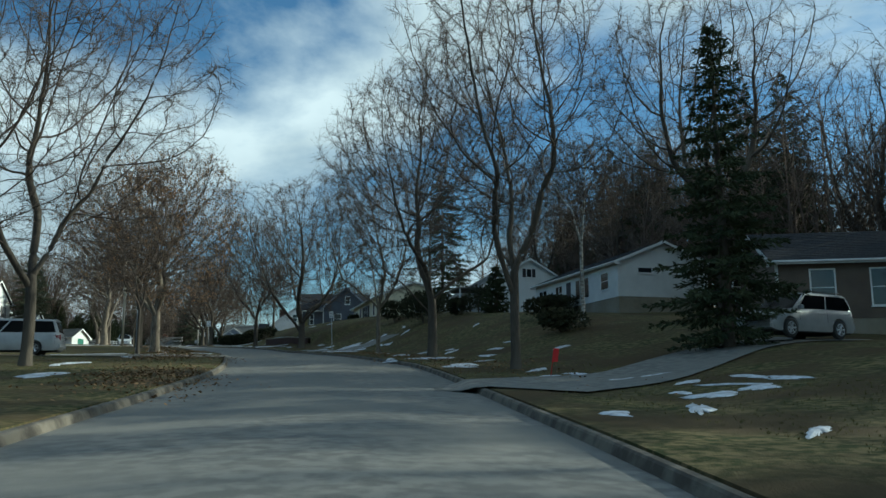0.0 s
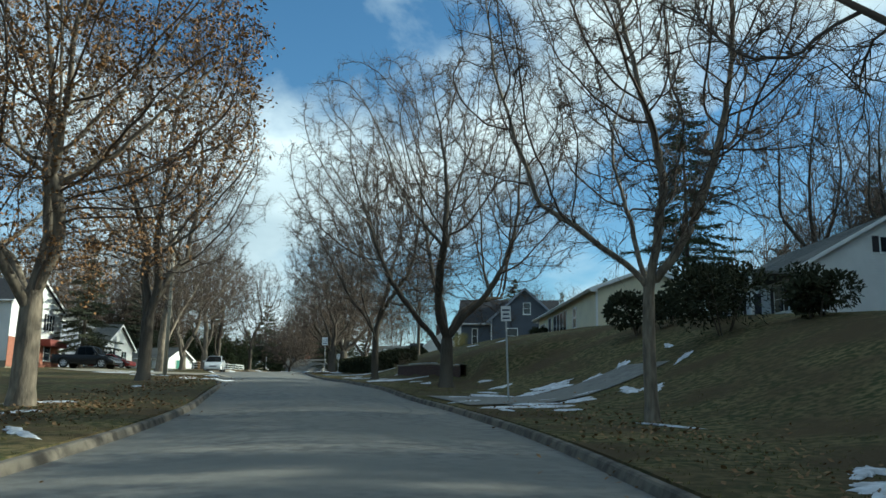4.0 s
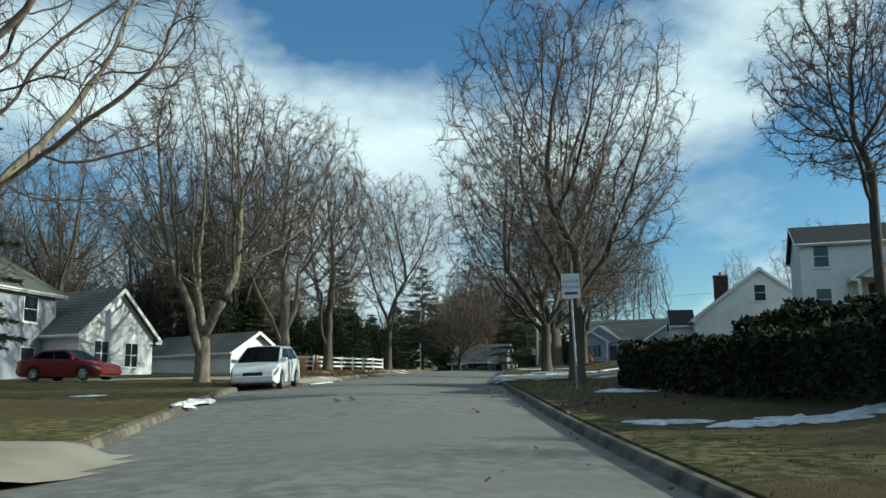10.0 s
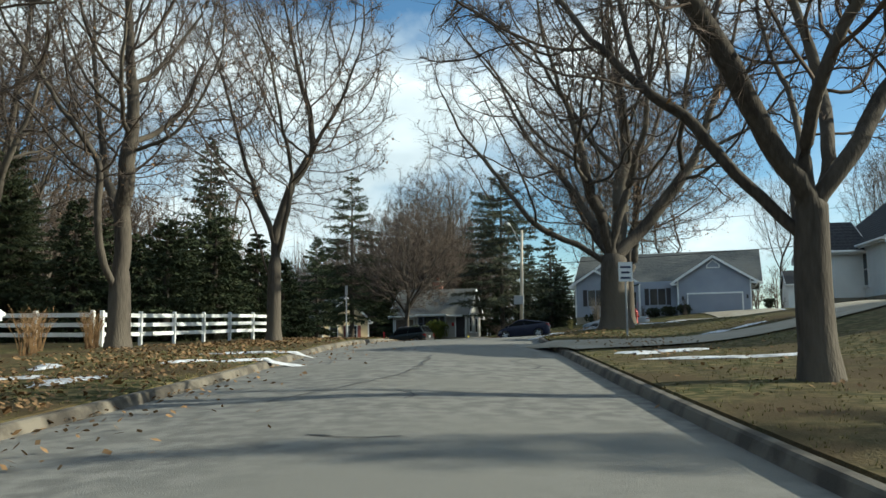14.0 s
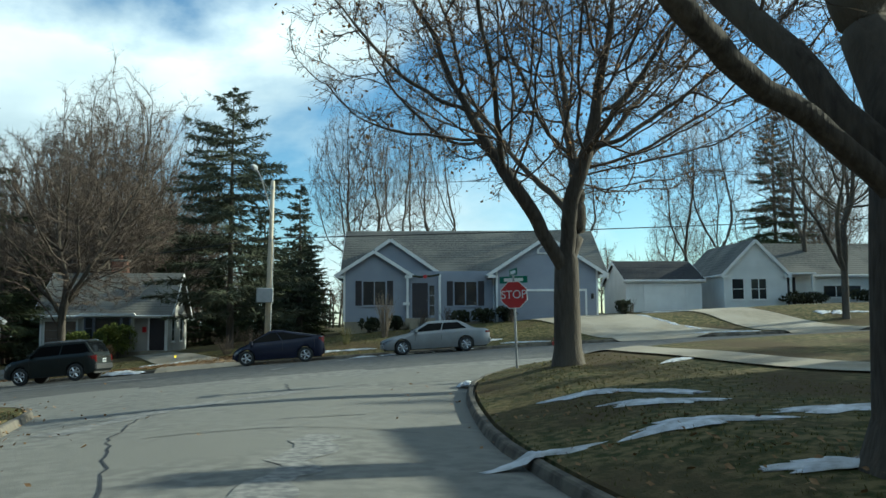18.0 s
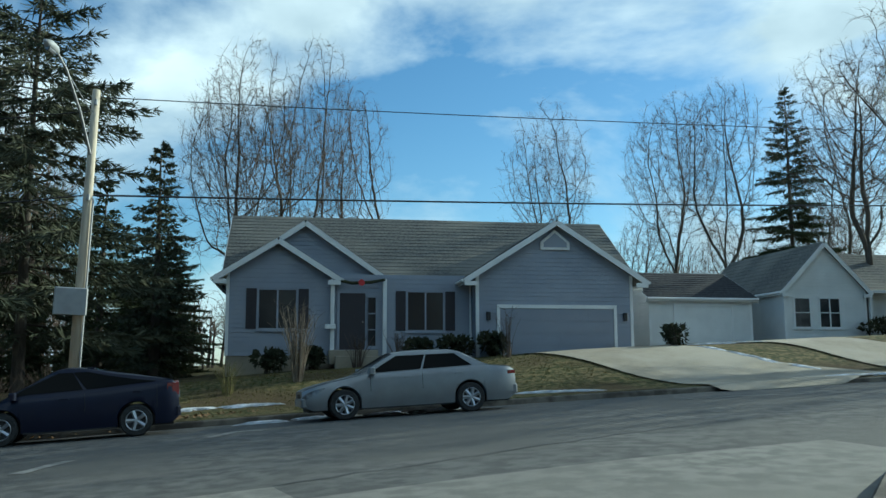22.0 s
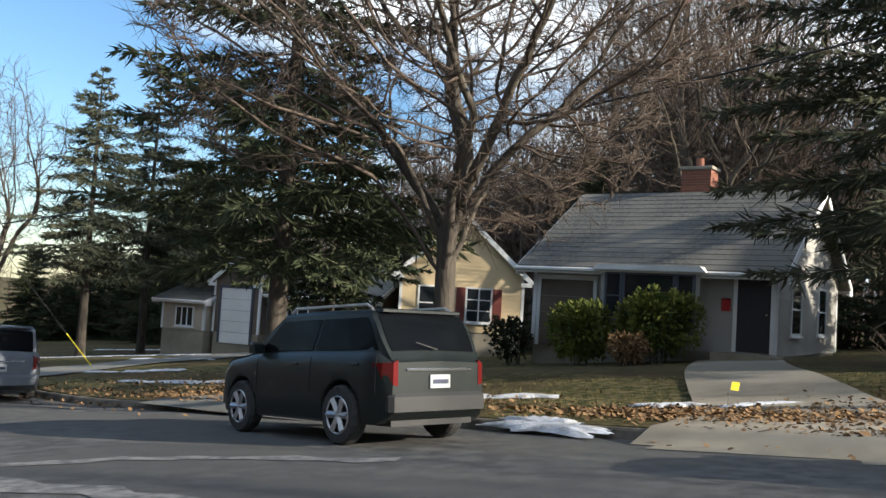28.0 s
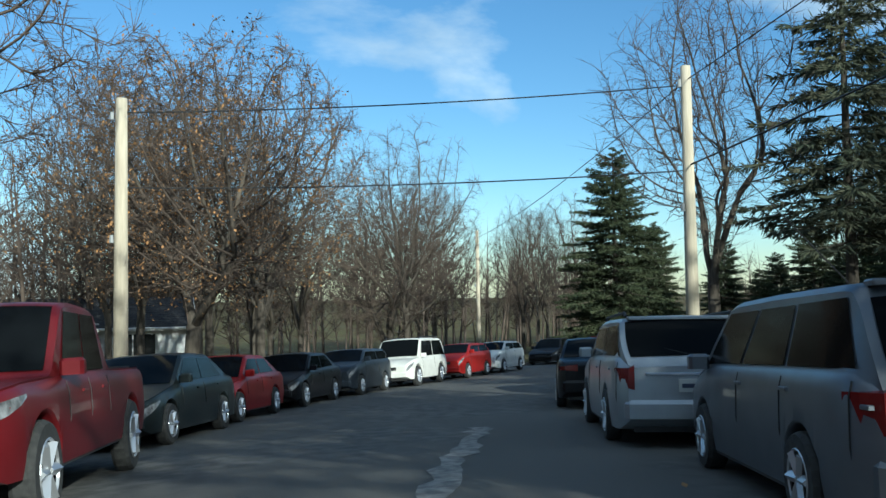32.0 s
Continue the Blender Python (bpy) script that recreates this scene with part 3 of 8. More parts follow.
def branches(pos, par, rad, chain_r, lo, hi, sides, starts):
    """Tubes along all chains whose first radius lies in lo..hi."""
    n = len(pos)
    main = np.full(n, -1)
    for i in range(n - 1, 0, -1):
        if not starts[i]:
            main[par[i]] = i
    tan = np.zeros((n, 3))
    p_ = np.maximum(par, 0)
    tan[1:] = pos[1:] - pos[p_[1:]]
    tan[0] = (0, 0, 1)
    nxt = np.where(main >= 0, main, np.arange(n))
    t2 = unit(unit(tan) + unit(pos[nxt] - pos) * (main >= 0)[:, None])
    sel = np.where((chain_r >= lo) & (chain_r < hi))[0]
    if len(sel) == 0:
        return np.zeros((0, 3)), np.zeros((0, 3), int)
    st = sel[starts[sel]]
    slot = np.full(n, -1)
    slot[sel] = np.arange(len(sel))
    slot_s = np.full(n, -1)
    slot_s[st] = len(sel) + np.arange(len(st))
    C = np.vstack([pos[sel], pos[p_[st]]])
    T = np.vstack([t2[sel], unit(tan[st])])
    Rr = np.concatenate([rad[sel], np.minimum(rad[st] * 1.25, rad[p_[st]])])
    a, b = frames(T)
    w = np.arange(sides) * 2 * math.pi / sides
    V = (C[:, None, :] + Rr[:, None, None] * (a[:, None, :] * np.cos(w)[None, :, None] + b[:, None, :] * np.sin(w)[None, :, None])).reshape(-1, 3)
    e = sel[par[sel] >= 0]
    frm = np.where(starts[e], slot_s[e], slot[p_[e]])
    to = slot[e]
    ok = frm >= 0
    frm, to = frm[ok] * sides, to[ok] * sides
    k = np.arange(sides)
    k2 = (k + 1) % sides
    t1 = np.stack([frm[:, None] + k, to[:, None] + k, to[:, None] + k2], -1).reshape(-1, 3)
    t3 = np.stack([frm[:, None] + k, to[:, None] + k2, frm[:, None] + k2], -1).reshape(-1, 3)
    return V, np.vstack([t1, t3])


def sprigs(base, d, length, width):
    """Thin pointed twigs, each three-sided, from base along d."""
    n = len(base)
    a, b = frames(d)
    w = np.arange(3) * 2 * math.pi / 3
    ring = a[:, None, :] * np.cos(w)[None, :, None] + b[:, None, :] * np.sin(w)[None, :, None]
    r0 = base[:, None, :] + ring * width[:, None, None]
    mid = base + d * (length * .5)[:, None]
    tip = base + d * length[:, None]
    V = np.concatenate([r0, tip[:, None, :]], 1).reshape(-1, 3)
    f = np.array([[0, 3, 1], [1, 3, 2], [2, 3, 0]])
    F = (np.arange(n)[:, None, None] * 4 + f[None]).reshape(-1, 3)
    return V, F, mid, tip


def stack(parts):
    vs, fs, n = [], [], 0
    for v, f in parts:
        vs.append(v)
        fs.append(f + n)
        n += len(v)
    return np.vstack(vs), np.vstack(fs)


def bare_tree(x, y, height, r, label, seed, fork=2.2, stems=4, spread=28, lean=(0, 0), leaves=0, bark="bark", z=None, name="tree", leafmat="dryleaf", droop=0.0, group="bare street trees", R=None, attractors=1500, low=0.06, twigs=4, ragged=.3, step=None, fine=1.0, leaf=1.0):
    """A leafless broad-leaved tree: trunk and limbs, a crown of fine branches and twigs; leaves is how many dry ones hang on."""
    rng = np.random.default_rng(seed)
    z = ground_z(x, y) if z is None else z
    R = height * (0.2 + spread * 0.0048) if R is None else R
    step = height / 58 if step is None else step
    pos, par, crotch = skeleton_of(rng, fork, height, R, stems, spread, lean, int(attractors * 1.75), step, low, ragged)
    n = len(pos)
    ends = np.bincount(par[1:], minlength=n) == 0
    r0 = 0.0085 * fine
    ex = float(np.clip(math.log(max(ends.sum(), 2)) / math.log(0.95 * r / r0), 2.0, 2.7))
    flow = np.where(ends, r0 ** ex, 0.0)
    for i in range(n - 1, 0, -1):
        flow[par[i]] += flow[i]
    rad = flow ** (1 / ex)
    rad = r0 + (rad - r0) * (0.86 * r - r0) / max(rad[crotch] - r0, 1e-6)
    zz = pos[:crotch + 1, 2]
    rad[:crotch + 1] = np.maximum(rad[:crotch + 1] * 0.3, r * np.interp(zz, [-.4, 0, .12, .4, fork * .7 + .1, fork], [1.5, 1.28, 1.12, 1.03, .95, .88]))
    best = np.full(n, -1)
    for i in range(1, n):
        q = par[i]
        if best[q] < 0 or flow[i] > flow[best[q]]:
            best[q] = i
    starts = np.zeros(n, bool)
    chain_r = np.zeros(n)
    chain_r[0] = rad[0]
    for i in range(1, n):
        starts[i] = best[par[i]] != i
        chain_r[i] = rad[i] if starts[i] else chain_r[par[i]]
    t = thing(name, pose(x, y, z), label, "tree", group)
    v, f = stack([branches(pos, par, rad, chain_r, .14, 9, 11, starts), branches(pos, par, rad, chain_r, .05, .14, 7, starts)])
    part_from("trunk", v, f, M[bark], t, "", True)
    thin = np.where((rad < r0 * 2.6) & (np.arange(n) > crotch))[0]
    tan = unit(pos[thin] - pos[par[thin]])
    base = np.repeat(pos[thin], twigs, 0) - np.repeat(tan, twigs, 0) * (rng.random((len(thin) * twigs, 1)) * step)
    d = unit(np.repeat(tan, twigs, 0) * .75 + rng.normal(0, .62, base.shape) + np.array([0, 0, .12 - droop * 12]))
    ln = rng.uniform(.5, 1.5, len(base)) * step * 1.9
    v1, f1, mid, tip = sprigs(base, d, ln, np.full(len(base), .008 * fine))
    pieces = [branches(pos, par, rad, chain_r, 0, .05, 3, starts), (v1, f1)]
    if twigs > 2:
        d2_ = unit(d * .8 + rng.normal(0, .5, d.shape))
        v2, f2, m2, tip2 = sprigs(mid[::2], d2_[::2], ln[::2] * .7, np.full(len(mid[::2]), .0066 * fine))
        pieces.append((v2, f2))
    v, f = stack(pieces)
    part_from("crown", v, f, M["twig"], t, "fine bare branches and twigs")
    if leaves:
        p = tip[rng.integers(0, len(tip), leaves)] + rng.normal(0, .09, (leaves, 3)) - np.array([0, 0, .06])
        s = rng.uniform(.03, .062, (leaves, 1)) * leaf
        a = unit(rng.normal(0, 1, (leaves, 3)))
        b, c = frames(a)
        V = np.stack([p - a * s, p + b * s * .6, p + a * s, p - b * s * .6 + c * s * .4], 1).reshape(-1, 3)
        k = np.arange(leaves)[:, None] * 4
        part_from("leaves", V, np.vstack([k + np.array([[0, 1, 2]]), k + np.array([[0, 2, 3]])]), M[leafmat], t, "dry brown leaves still hanging")
    return t


def conifer(x, y, height, radius, label, seed, bare=1.2, mat="needle", tiers=26, name="spruce", z=None, droop=0.25, r=0.22, gaps=0.1, group="evergreens", dense=1.0, blunt=.85, reps=3):
    """A spruce, fir or pine: tapering trunk, whorls of boughs, side shoots along each and sprays of needles on those."""
    rng = np.random.default_rng(seed)
    z = ground_z(x, y) if z is None else z
    wood = Geo()
    wood.tube([(0, 0, -0.3), (0, 0, 0.3), (0.05, 0, height * 0.5), (0, 0.03, height)], [r * 1.4, r, r * 0.55, 0.02], 8, cap=False)
    B, D = [], []
    for k in range(tiers):
        u = k / (tiers - 1)
        h = bare + (height - bare) * (1 - (1 - u) ** 1.12)
        reach = radius * (1 - u) ** blunt + 0.15
        if u < 0.12:
            reach *= 0.7 + u * 2.5
        n = 7 if u < 0.8 else 5
        turn = rng.uniform(0, 6.28)
        for j in range(n):
            if rng.random() < gaps:
                continue
            a = turn + 2 * math.pi * j / n + rng.uniform(-.35, .35)
            L = reach * rng.uniform(0.6, 1.18)
            out = np.array([math.cos(a), math.sin(a), 0])
            side = np.array([-math.sin(a), math.cos(a), 0])
            hh = h + rng.uniform(-.25, .25)
            lift = np.interp(u, [0, .5, 1], [-droop * 1.1, -droop * .6, .35])
            curve_ = lambda s: out * (L * s)[:, None] + np.array([0, 0, 1.0]) * (hh + lift * L * s + 0.3 * L * droop * s * s)[:, None]
            q = curve_(np.array([0, .5, 1.0]))
            wood.tube([tuple(v) for v in q], [0.012 + L * .008, 0.008 + L * .005, 0.005], 3, cap=False)
            m = max(4, int(L * 5.2 * dense))
            s = 0.12 + 0.88 * (np.arange(m) + rng.random(m)) / m
            p = curve_(s)
            w = (0.2 + 0.4 * L * (1 - s) ** .8 * .75) * rng.uniform(.6, 1.25, m)
            for sg in (-1, 1):
                d = unit(side[None] * sg * rng.uniform(.55, 1.0, (m, 1)) + out[None] * .75 + np.array([0, 0, 1.0]) * rng.uniform(-.42, .02, (m, 1)))
                c = max(2, int(3.2 * dense))
                for e in range(c):
                    B.append(p + d * (w * (e + .1) / c)[:, None])
                    D.append(np.hstack([d, (w / c)[:, None]]))
            B.append(p)
            D.append(np.hstack([np.repeat(unit((out + np.array([0, 0, lift]))[None]), m, 0), np.full((m, 1), L / m)]))
    base, D = np.vstack(B), np.vstack(D)
    d, w = D[:, :3], D[:, 3]
    reps += reps > 2
    base = np.repeat(base, reps, 0)
    d = np.repeat(d, reps, 0)
    w = np.repeat(w, reps)
    n = len(base)
    dd = unit(d + rng.normal(0, .42, (n, 3)) + np.array([0, 0, -.12]))
    ln = np.clip(w * 1.5, .13, .5) * rng.uniform(.7, 1.35, n)
    a, b = frames(dd)
    ph = rng.uniform(0, 6.28, (n, 1))
    sd = (a * np.cos(ph) + b * np.sin(ph)) * (rng.uniform(.016, .032, n) * (1.5 if reps < 3 else 1))[:, None]
    e = base + dd * (ln * .45)[:, None]
    V = np.stack([base, e + sd, base + dd * ln[:, None], e - sd - np.array([0, 0, .02])], 1).reshape(-1, 3)
    k = np.arange(n)[:, None] * 4
    F = np.vstack([k + np.array([[0, 1, 2]]), k + np.array([[0, 2, 3]])])
    t = thing(name, pose(x, y, z, 0, 0, float(rng.uniform(0, 360))), label, "evergreen tree", group)
    part("trunk", wood, M["bark"], t, "", True)
    part_from("crown", V, F, M[mat], t, "layered boughs of dark green needles")
    return t


def shrub(x, y, rx, ry, h, label, seed, mat="hedge", n=900, name="shrub", z=None, leaf=0.09, stems=6, rz=0, category="shrub", flat=False):
    """A clipped or loose evergreen bush: a few stems and a shell of many small leaf sprays."""
    rng = random.Random(seed)
    z = ground_z(x, y) if z is None else z
    wood, green = Geo(), Geo()
    for k in range(stems):
        a = rng.uniform(0, 6.28)
        wood.tube([(0.15 * math.cos(a), 0.15 * math.sin(a), -0.2), (rx * .3 * math.cos(a), ry * .3 * math.sin(a), h * .4), (rx * .6 * math.cos(a), ry * .6 * math.sin(a), h * .8)], [.03, .02, .008], 4, cap=False)
    lumps = [(rng.uniform(-.55, .55) * rx, rng.uniform(-.55, .55) * ry, rng.uniform(.45, .62) * h, rng.uniform(.45, .62)) for _ in range(7)]
    for i in range(n):
        lx, ly, lz, s = lumps[i % len(lumps)]
        d = Vector((rng.gauss(0, 1), rng.gauss(0, 1), rng.gauss(0.15, 1))).normalized()
        q = rng.uniform(0.7, 1.06)
        p = Vector((lx + d.x * rx * s * q, ly + d.y * ry * s * q, max(0.02, lz + d.z * h * 0.42 * q)))
        if flat:
            p.z = min(p.z, h)
        a = (d + Vector((rng.gauss(0, .5), rng.gauss(0, .5), rng.gauss(0, .5)))).normalized()
        b = a.orthogonal().normalized()
        c = a.cross(b)
        w = leaf * rng.uniform(.7, 1.4)
        green.add([p - a * w, p + b * w * .7, p + a * w * 1.3, p - b * w * .5 + c * w * .6], [(0, 1, 2), (0, 2, 3)])
    t = thing(name, pose(x, y, z, 0, 0, rz), label, category)
    part("stem", wood, M["bark"], t)
    part("foliage", green, M[mat], t)
    return t


STREET = "bare street tree beside the kerb, dark grey bark"
bare_tree(-9.4, -21, 17, 0.19, "slender bare street tree with a nest of twigs, dark bark", 3, fork=3.0, stems=3, spread=34, R=6.2, droop=.02, low=-.02)
bare_tree(-7.4, -2.6, 8.5, 0.09, "young thin bare street tree in dry leaves", 5, fork=2.4, stems=3, spread=22, attractors=500)
bare_tree(-7.3, 9.0, 14, 0.3, "broad street tree with many brown leaves still on, lit trunk", 7, fork=2.6, stems=5, spread=34, leaves=27000, bark="palebark", R=6.2, leaf=1.25)
bare_tree(-10, 29.1, 17, 0.31, "bare street tree with dark forked stems", 11, fork=2.9, stems=4, spread=26, droop=0.02, R=6.0, attractors=2100)
bare_tree(-16, 55.5, 17, 0.42, "large pale-barked tree forking low into two leaning trunks", 13, fork=1.2, stems=3, spread=20, bark="palebark", R=5.6, low=.14)
bare_tree(-19.3, 76.4, 14, 0.3, STREET, 17, fork=1.8, stems=3, spread=28, bark="palebark", R=5.0, low=.12)
bare_tree(-19.6, 88, 15, 0.36, "bare tree with a thick forked trunk on leafy ground", 19, fork=1.9, stems=3, spread=22, bark="palebark", low=.16, R=5.0)
bare_tree(-20.7, 101.2, 15, 0.33, STREET, 23, fork=2.0, stems=3, spread=20, leaves=900, low=.14, R=4.6)
bare_tree(-17.3, 105.7, 15, 0.24, "bare tree with dark upright stems and a few dry leaves", 29, fork=2.6, stems=4, spread=20, leaves=1200, R=4.6, low=.1)
bare_tree(6.9, -23.7, 16, 0.17, "slim upright bare street tree on the grass verge", 31, fork=3.4, stems=4, spread=22, R=4.4)
bare_tree(7.9, -7.2, 17, 0.25, "sturdy bare street tree with a thick dark trunk", 37, fork=3.0, stems=5, spread=33, R=6.4, attractors=2100)
bare_tree(7.45, 6.5, 14.5, 0.15, "street tree with twin pale trunk shoots", 41, fork=3.0, stems=4, spread=28, bark="palebark", R=5.0)
bare_tree(4.1, 27.1, 16, 0.3, "wide bare tree forking low into four dark stems", 43, fork=2.2, stems=5, spread=38, R=7.0, attractors=2100)
bare_tree(0.6, 40.4, 14.0, 0.21, "round-headed bare tree on the verge, dark bark", 47, fork=3.1, stems=7, spread=36, leaves=250, R=5.8, attractors=2100, low=.02)
bare_tree(-4.2, 74.1, 15, 0.27, STREET, 53, fork=2.8, stems=4, spread=26, R=4.6, attractors=2100, low=.03)
bare_tree(-5.5, 89, 13.5, 0.26, "wide-crowned bare tree with fine dense twigs", 59, fork=2.4, stems=6, spread=40, R=6.2, attractors=2100, leaves=400, low=.1)
bare_tree(-5.2, 110.9, 16, 0.57, "great old maple with a massive furrowed trunk", 61, fork=2.7, stems=6, spread=34, R=7.2, attractors=2100, low=.1, droop=.015)
bare_tree(-2.6, 124.4, 13.0, 0.34, "corner tree with a smooth dark trunk and wide limbs", 67, fork=2.6, stems=4, spread=36, leaves=5000, R=6.4, leaf=1.3, attractors=2100, leafmat="dryleaf", low=.16)
bare_tree(-16.9, 148.0, 11.5, 0.19, "bare tree with one straight trunk and many fine spreading branches", 71, fork=3.0, stems=8, spread=36, R=5.4, attractors=2400, low=.0)
conifer(-9.0, 154.0, 14.4, 5.3, "tall blue spruce with drooping boughs beside the house", 73, bare=2.2, mat="bluenee", tiers=23, dense=.85, blunt=.62, gaps=.26, droop=.12)

# ---- houses ----
def lap_wall(g, x0, y0, x1, y1, z0, z1, lap=0.16, lip=0.014):
    """Four walls of lapped boards round a rectangle, one skin."""
    n = max(1, round((z1 - z0) / lap))
    rings = []
    for k in range(n):
        a, b = z0 + (z1 - z0) * k / n, z0 + (z1 - z0) * (k + 1) / n
        rings += [(0.0, a), (lip, a + .001)] + ([(0.0, b)] if k == n - 1 else [])
    v = [p for o, z in rings for p in ((x0 - o, y0 - o, z), (x1 + o, y0 - o, z), (x1 + o, y1 + o, z), (x0 - o, y1 + o, z))]
    f = [(4 * r + i, 4 * r + (i + 1) % 4, 4 * r + 4 + (i + 1) % 4, 4 * r + 4 + i) for r in range(len(rings) - 1) for i in range(4)]
    return g.add(v, f)


def lap_gable(g, a, b, ridge, z0, z1, at, axis, out, lap=0.16, lip=0.014, depth=0.12):
    """A gable triangle of lapped boards; axis x: it spans x from a to b at y = at and faces out (-1 or 1)."""
    n = max(2, round((z1 - z0) / lap))
    put = (lambda u, w, z: (u, w, z)) if axis == "x" else (lambda u, w, z: (w, u, z))
    v = []
    for k in range(n):
        t0, t1 = k / n, (k + 1) / n
        for t, o, dz in ((t0, 0.0, 0.0), (t0, lip, .001)) + (((t1, 0.0, 0.0),) if k == n - 1 else ()):
            z = z0 + (z1 - z0) * t + dz
            v += [put(a + (ridge - a) * t, at + out * o, z), put(b + (ridge - b) * t, at + out * o, z)]
    m = len(v) // 2
    return g.add(v, [(2 * r, 2 * r + 1, 2 * r + 3, 2 * r + 2) for r in range(m - 1)])


def slab(g, p, q, r, s, thick):
    """A flat slab under the quad p q r s."""
    n = (Vector(q) - Vector(p)).cross(Vector(s) - Vector(p)).normalized()
    if n.z < 0:
        n = -n
    lo = [tuple(Vector(v) - n * thick) for v in (p, q, r, s)]
    return g.add([p, q, r, s] + lo, [(0, 1, 2, 3), (7, 6, 5, 4), (0, 4, 5, 1), (1, 5, 6, 2), (2, 6, 7, 3), (3, 7, 4, 0)])


def bar(g, p, q, w, h):
    """A board from p to q, w wide and h high."""
    p, q = Vector(p), Vector(q)
    d = (q - p).normalized()
    a = d.cross(Vector((0, 0, 1)))
    a = a.normalized() if a.length > 1e-4 else Vector((1, 0, 0))
    b = a.cross(d)
    c = [(-w / 2, -h / 2), (w / 2, -h / 2), (w / 2, h / 2), (-w / 2, h / 2)]
    v = [tuple(e + a * i + b * j) for e in (p, q) for i, j in c]
    return g.add(v, [(3, 2, 1, 0), (4, 5, 6, 7), (0, 1, 5, 4), (1, 2, 6, 5), (2, 3, 7, 6), (3, 0, 4, 7)])


def gable_roof(house, x0, y0, x1, y1, ze, rise, axis="x", over=0.4, gover=0.35, mat="shingle", trim="white", gable_mat=None, gables=(True, True), gutter=True):
    """A gable roof over a rectangle with its ridge along axis, boards along the eaves and rakes, and the gable walls."""
    g, boards, gut = Geo(), Geo(), Geo()
    if axis == "x":
        half, rid = (y1 - y0) / 2, (y0 + y1) / 2
        slope = rise / half
        e0, e1 = x0 - gover, x1 + gover
        P = lambda u, v, z: (u, v, z)
        a, b = y0 - over, y1 + over
    else:
        half, rid = (x1 - x0) / 2, (x0 + x1) / 2
        slope = rise / half
        e0, e1 = y0 - gover, y1 + gover
        P = lambda u, v, z: (v, u, z)
        a, b = x0 - over, x1 + over
    zl = ze - slope * over
    zt = ze + rise
    th = 0.1
    up = th * math.sqrt(1 + slope * slope) + 0.02
    n = max(3, int(math.hypot(half + over, rise) / 0.28))
    left, right = [], []
    for k in range(n):
        for t, lift in ((k / n, .014), ((k + 1) / n, 0.0)):
            z = zl + (zt - zl) * t + up + lift
            left.append((a + (rid - a) * t, z))
            right.append((b + (rid - b) * t, z))
    prof = left + right[::-1][1:] + [(b, zl + .02), (rid, zt + .02), (a, zl + .02)]
    kk = len(prof)
    v = [P(u, p, z) for u in (e0, e1) for p, z in prof]
    f = [(i, (i + 1) % kk, kk + (i + 1) % kk, kk + i) for i in range(kk)]
    for o in (0, kk):
        f += [(o + i, o + i + 1, o + kk - 2) for i in range(0, kk - 3)] + [(o + 0, o + kk - 2, o + kk - 1)]
    g.add(v, f)
    roof = part("roof", g, M[mat], house)
    for s in (a + 0.01, b - 0.01):
        part("fascia", bar(Geo(), P(e0, s, zl + 0.02), P(e1, s, zl + 0.02), 0.03, 0.17), M[trim], roof)
    for k, u in enumerate((e0 - 0.012, e1 + 0.012)):
        r = Geo()
        bar(r, P(u, a, zl + 0.02), P(u, rid, zt + 0.02), 0.035, 0.19)
        bar(r, P(u, b, zl + 0.02), P(u, rid, zt + 0.02), 0.035, 0.19)
        inn = 1 if k == 0 else -1
        for s in (a, b):
            sgn = 1 if s == a else -1
            bar(r, P(u, s, zl - 0.05), P(u, s + sgn * 0.45, zl - 0.05), 0.05, 0.16)
        part("rake_board", r, M[trim], roof)
    if gutter:
        for s in (a, b):
            q = Geo()
            o = -0.06 if s == a else 0.06
            q.tube([P(e0, s + o, zl + 0.05), P(e1, s + o, zl + 0.05)], [0.06, 0.06], 6)
            part("gutter", q, M[trim], roof)
    if gable_mat:
        for on, at, out in ((gables[0], e0 + gover, -1), (gables[1], e1 - gover, 1)):
            if on:
                w = Geo()
                if axis == "x":
                    lap_gable(w, y0, y1, rid, ze, zt, at, "y", out)
                else:
                    lap_gable(w, x0, x1, rid, ze, zt, at, "x", out)
                part("gable", w, M[gable_mat], house)
    return roof


def ring(g, x0, z0, x1, z1, t, y0):
    """A rectangular frame t wide, from y0 back to the wall."""
    o = [(x0, z0), (x1, z0), (x1, z1), (x0, z1)]
    i = [(x0 + t, z0 + t), (x1 - t, z0 + t), (x1 - t, z1 - t), (x0 + t, z1 - t)]
    v = [(x, y, z) for y in (y0, 0.0) for x, z in o + i]
    f = []
    for k in range(4):
        n = (k + 1) % 4
        f += [(k, n, 4 + n, 4 + k), (k, 8 + k, 8 + n, n), (4 + k, 4 + n, 12 + n, 12 + k)]
    return g.add(v, f)


def wall_pose(side, at, u, z):
    """Where a window or door sits: front (-y), back, left (-x) or right (+x) wall."""
    return {"front": pose(u, at, z), "back": pose(u, at, z, 0, 0, 180), "left": pose(at, u, z, 0, 0, -90), "right": pose(at, u, z, 0, 0, 90)}[side]


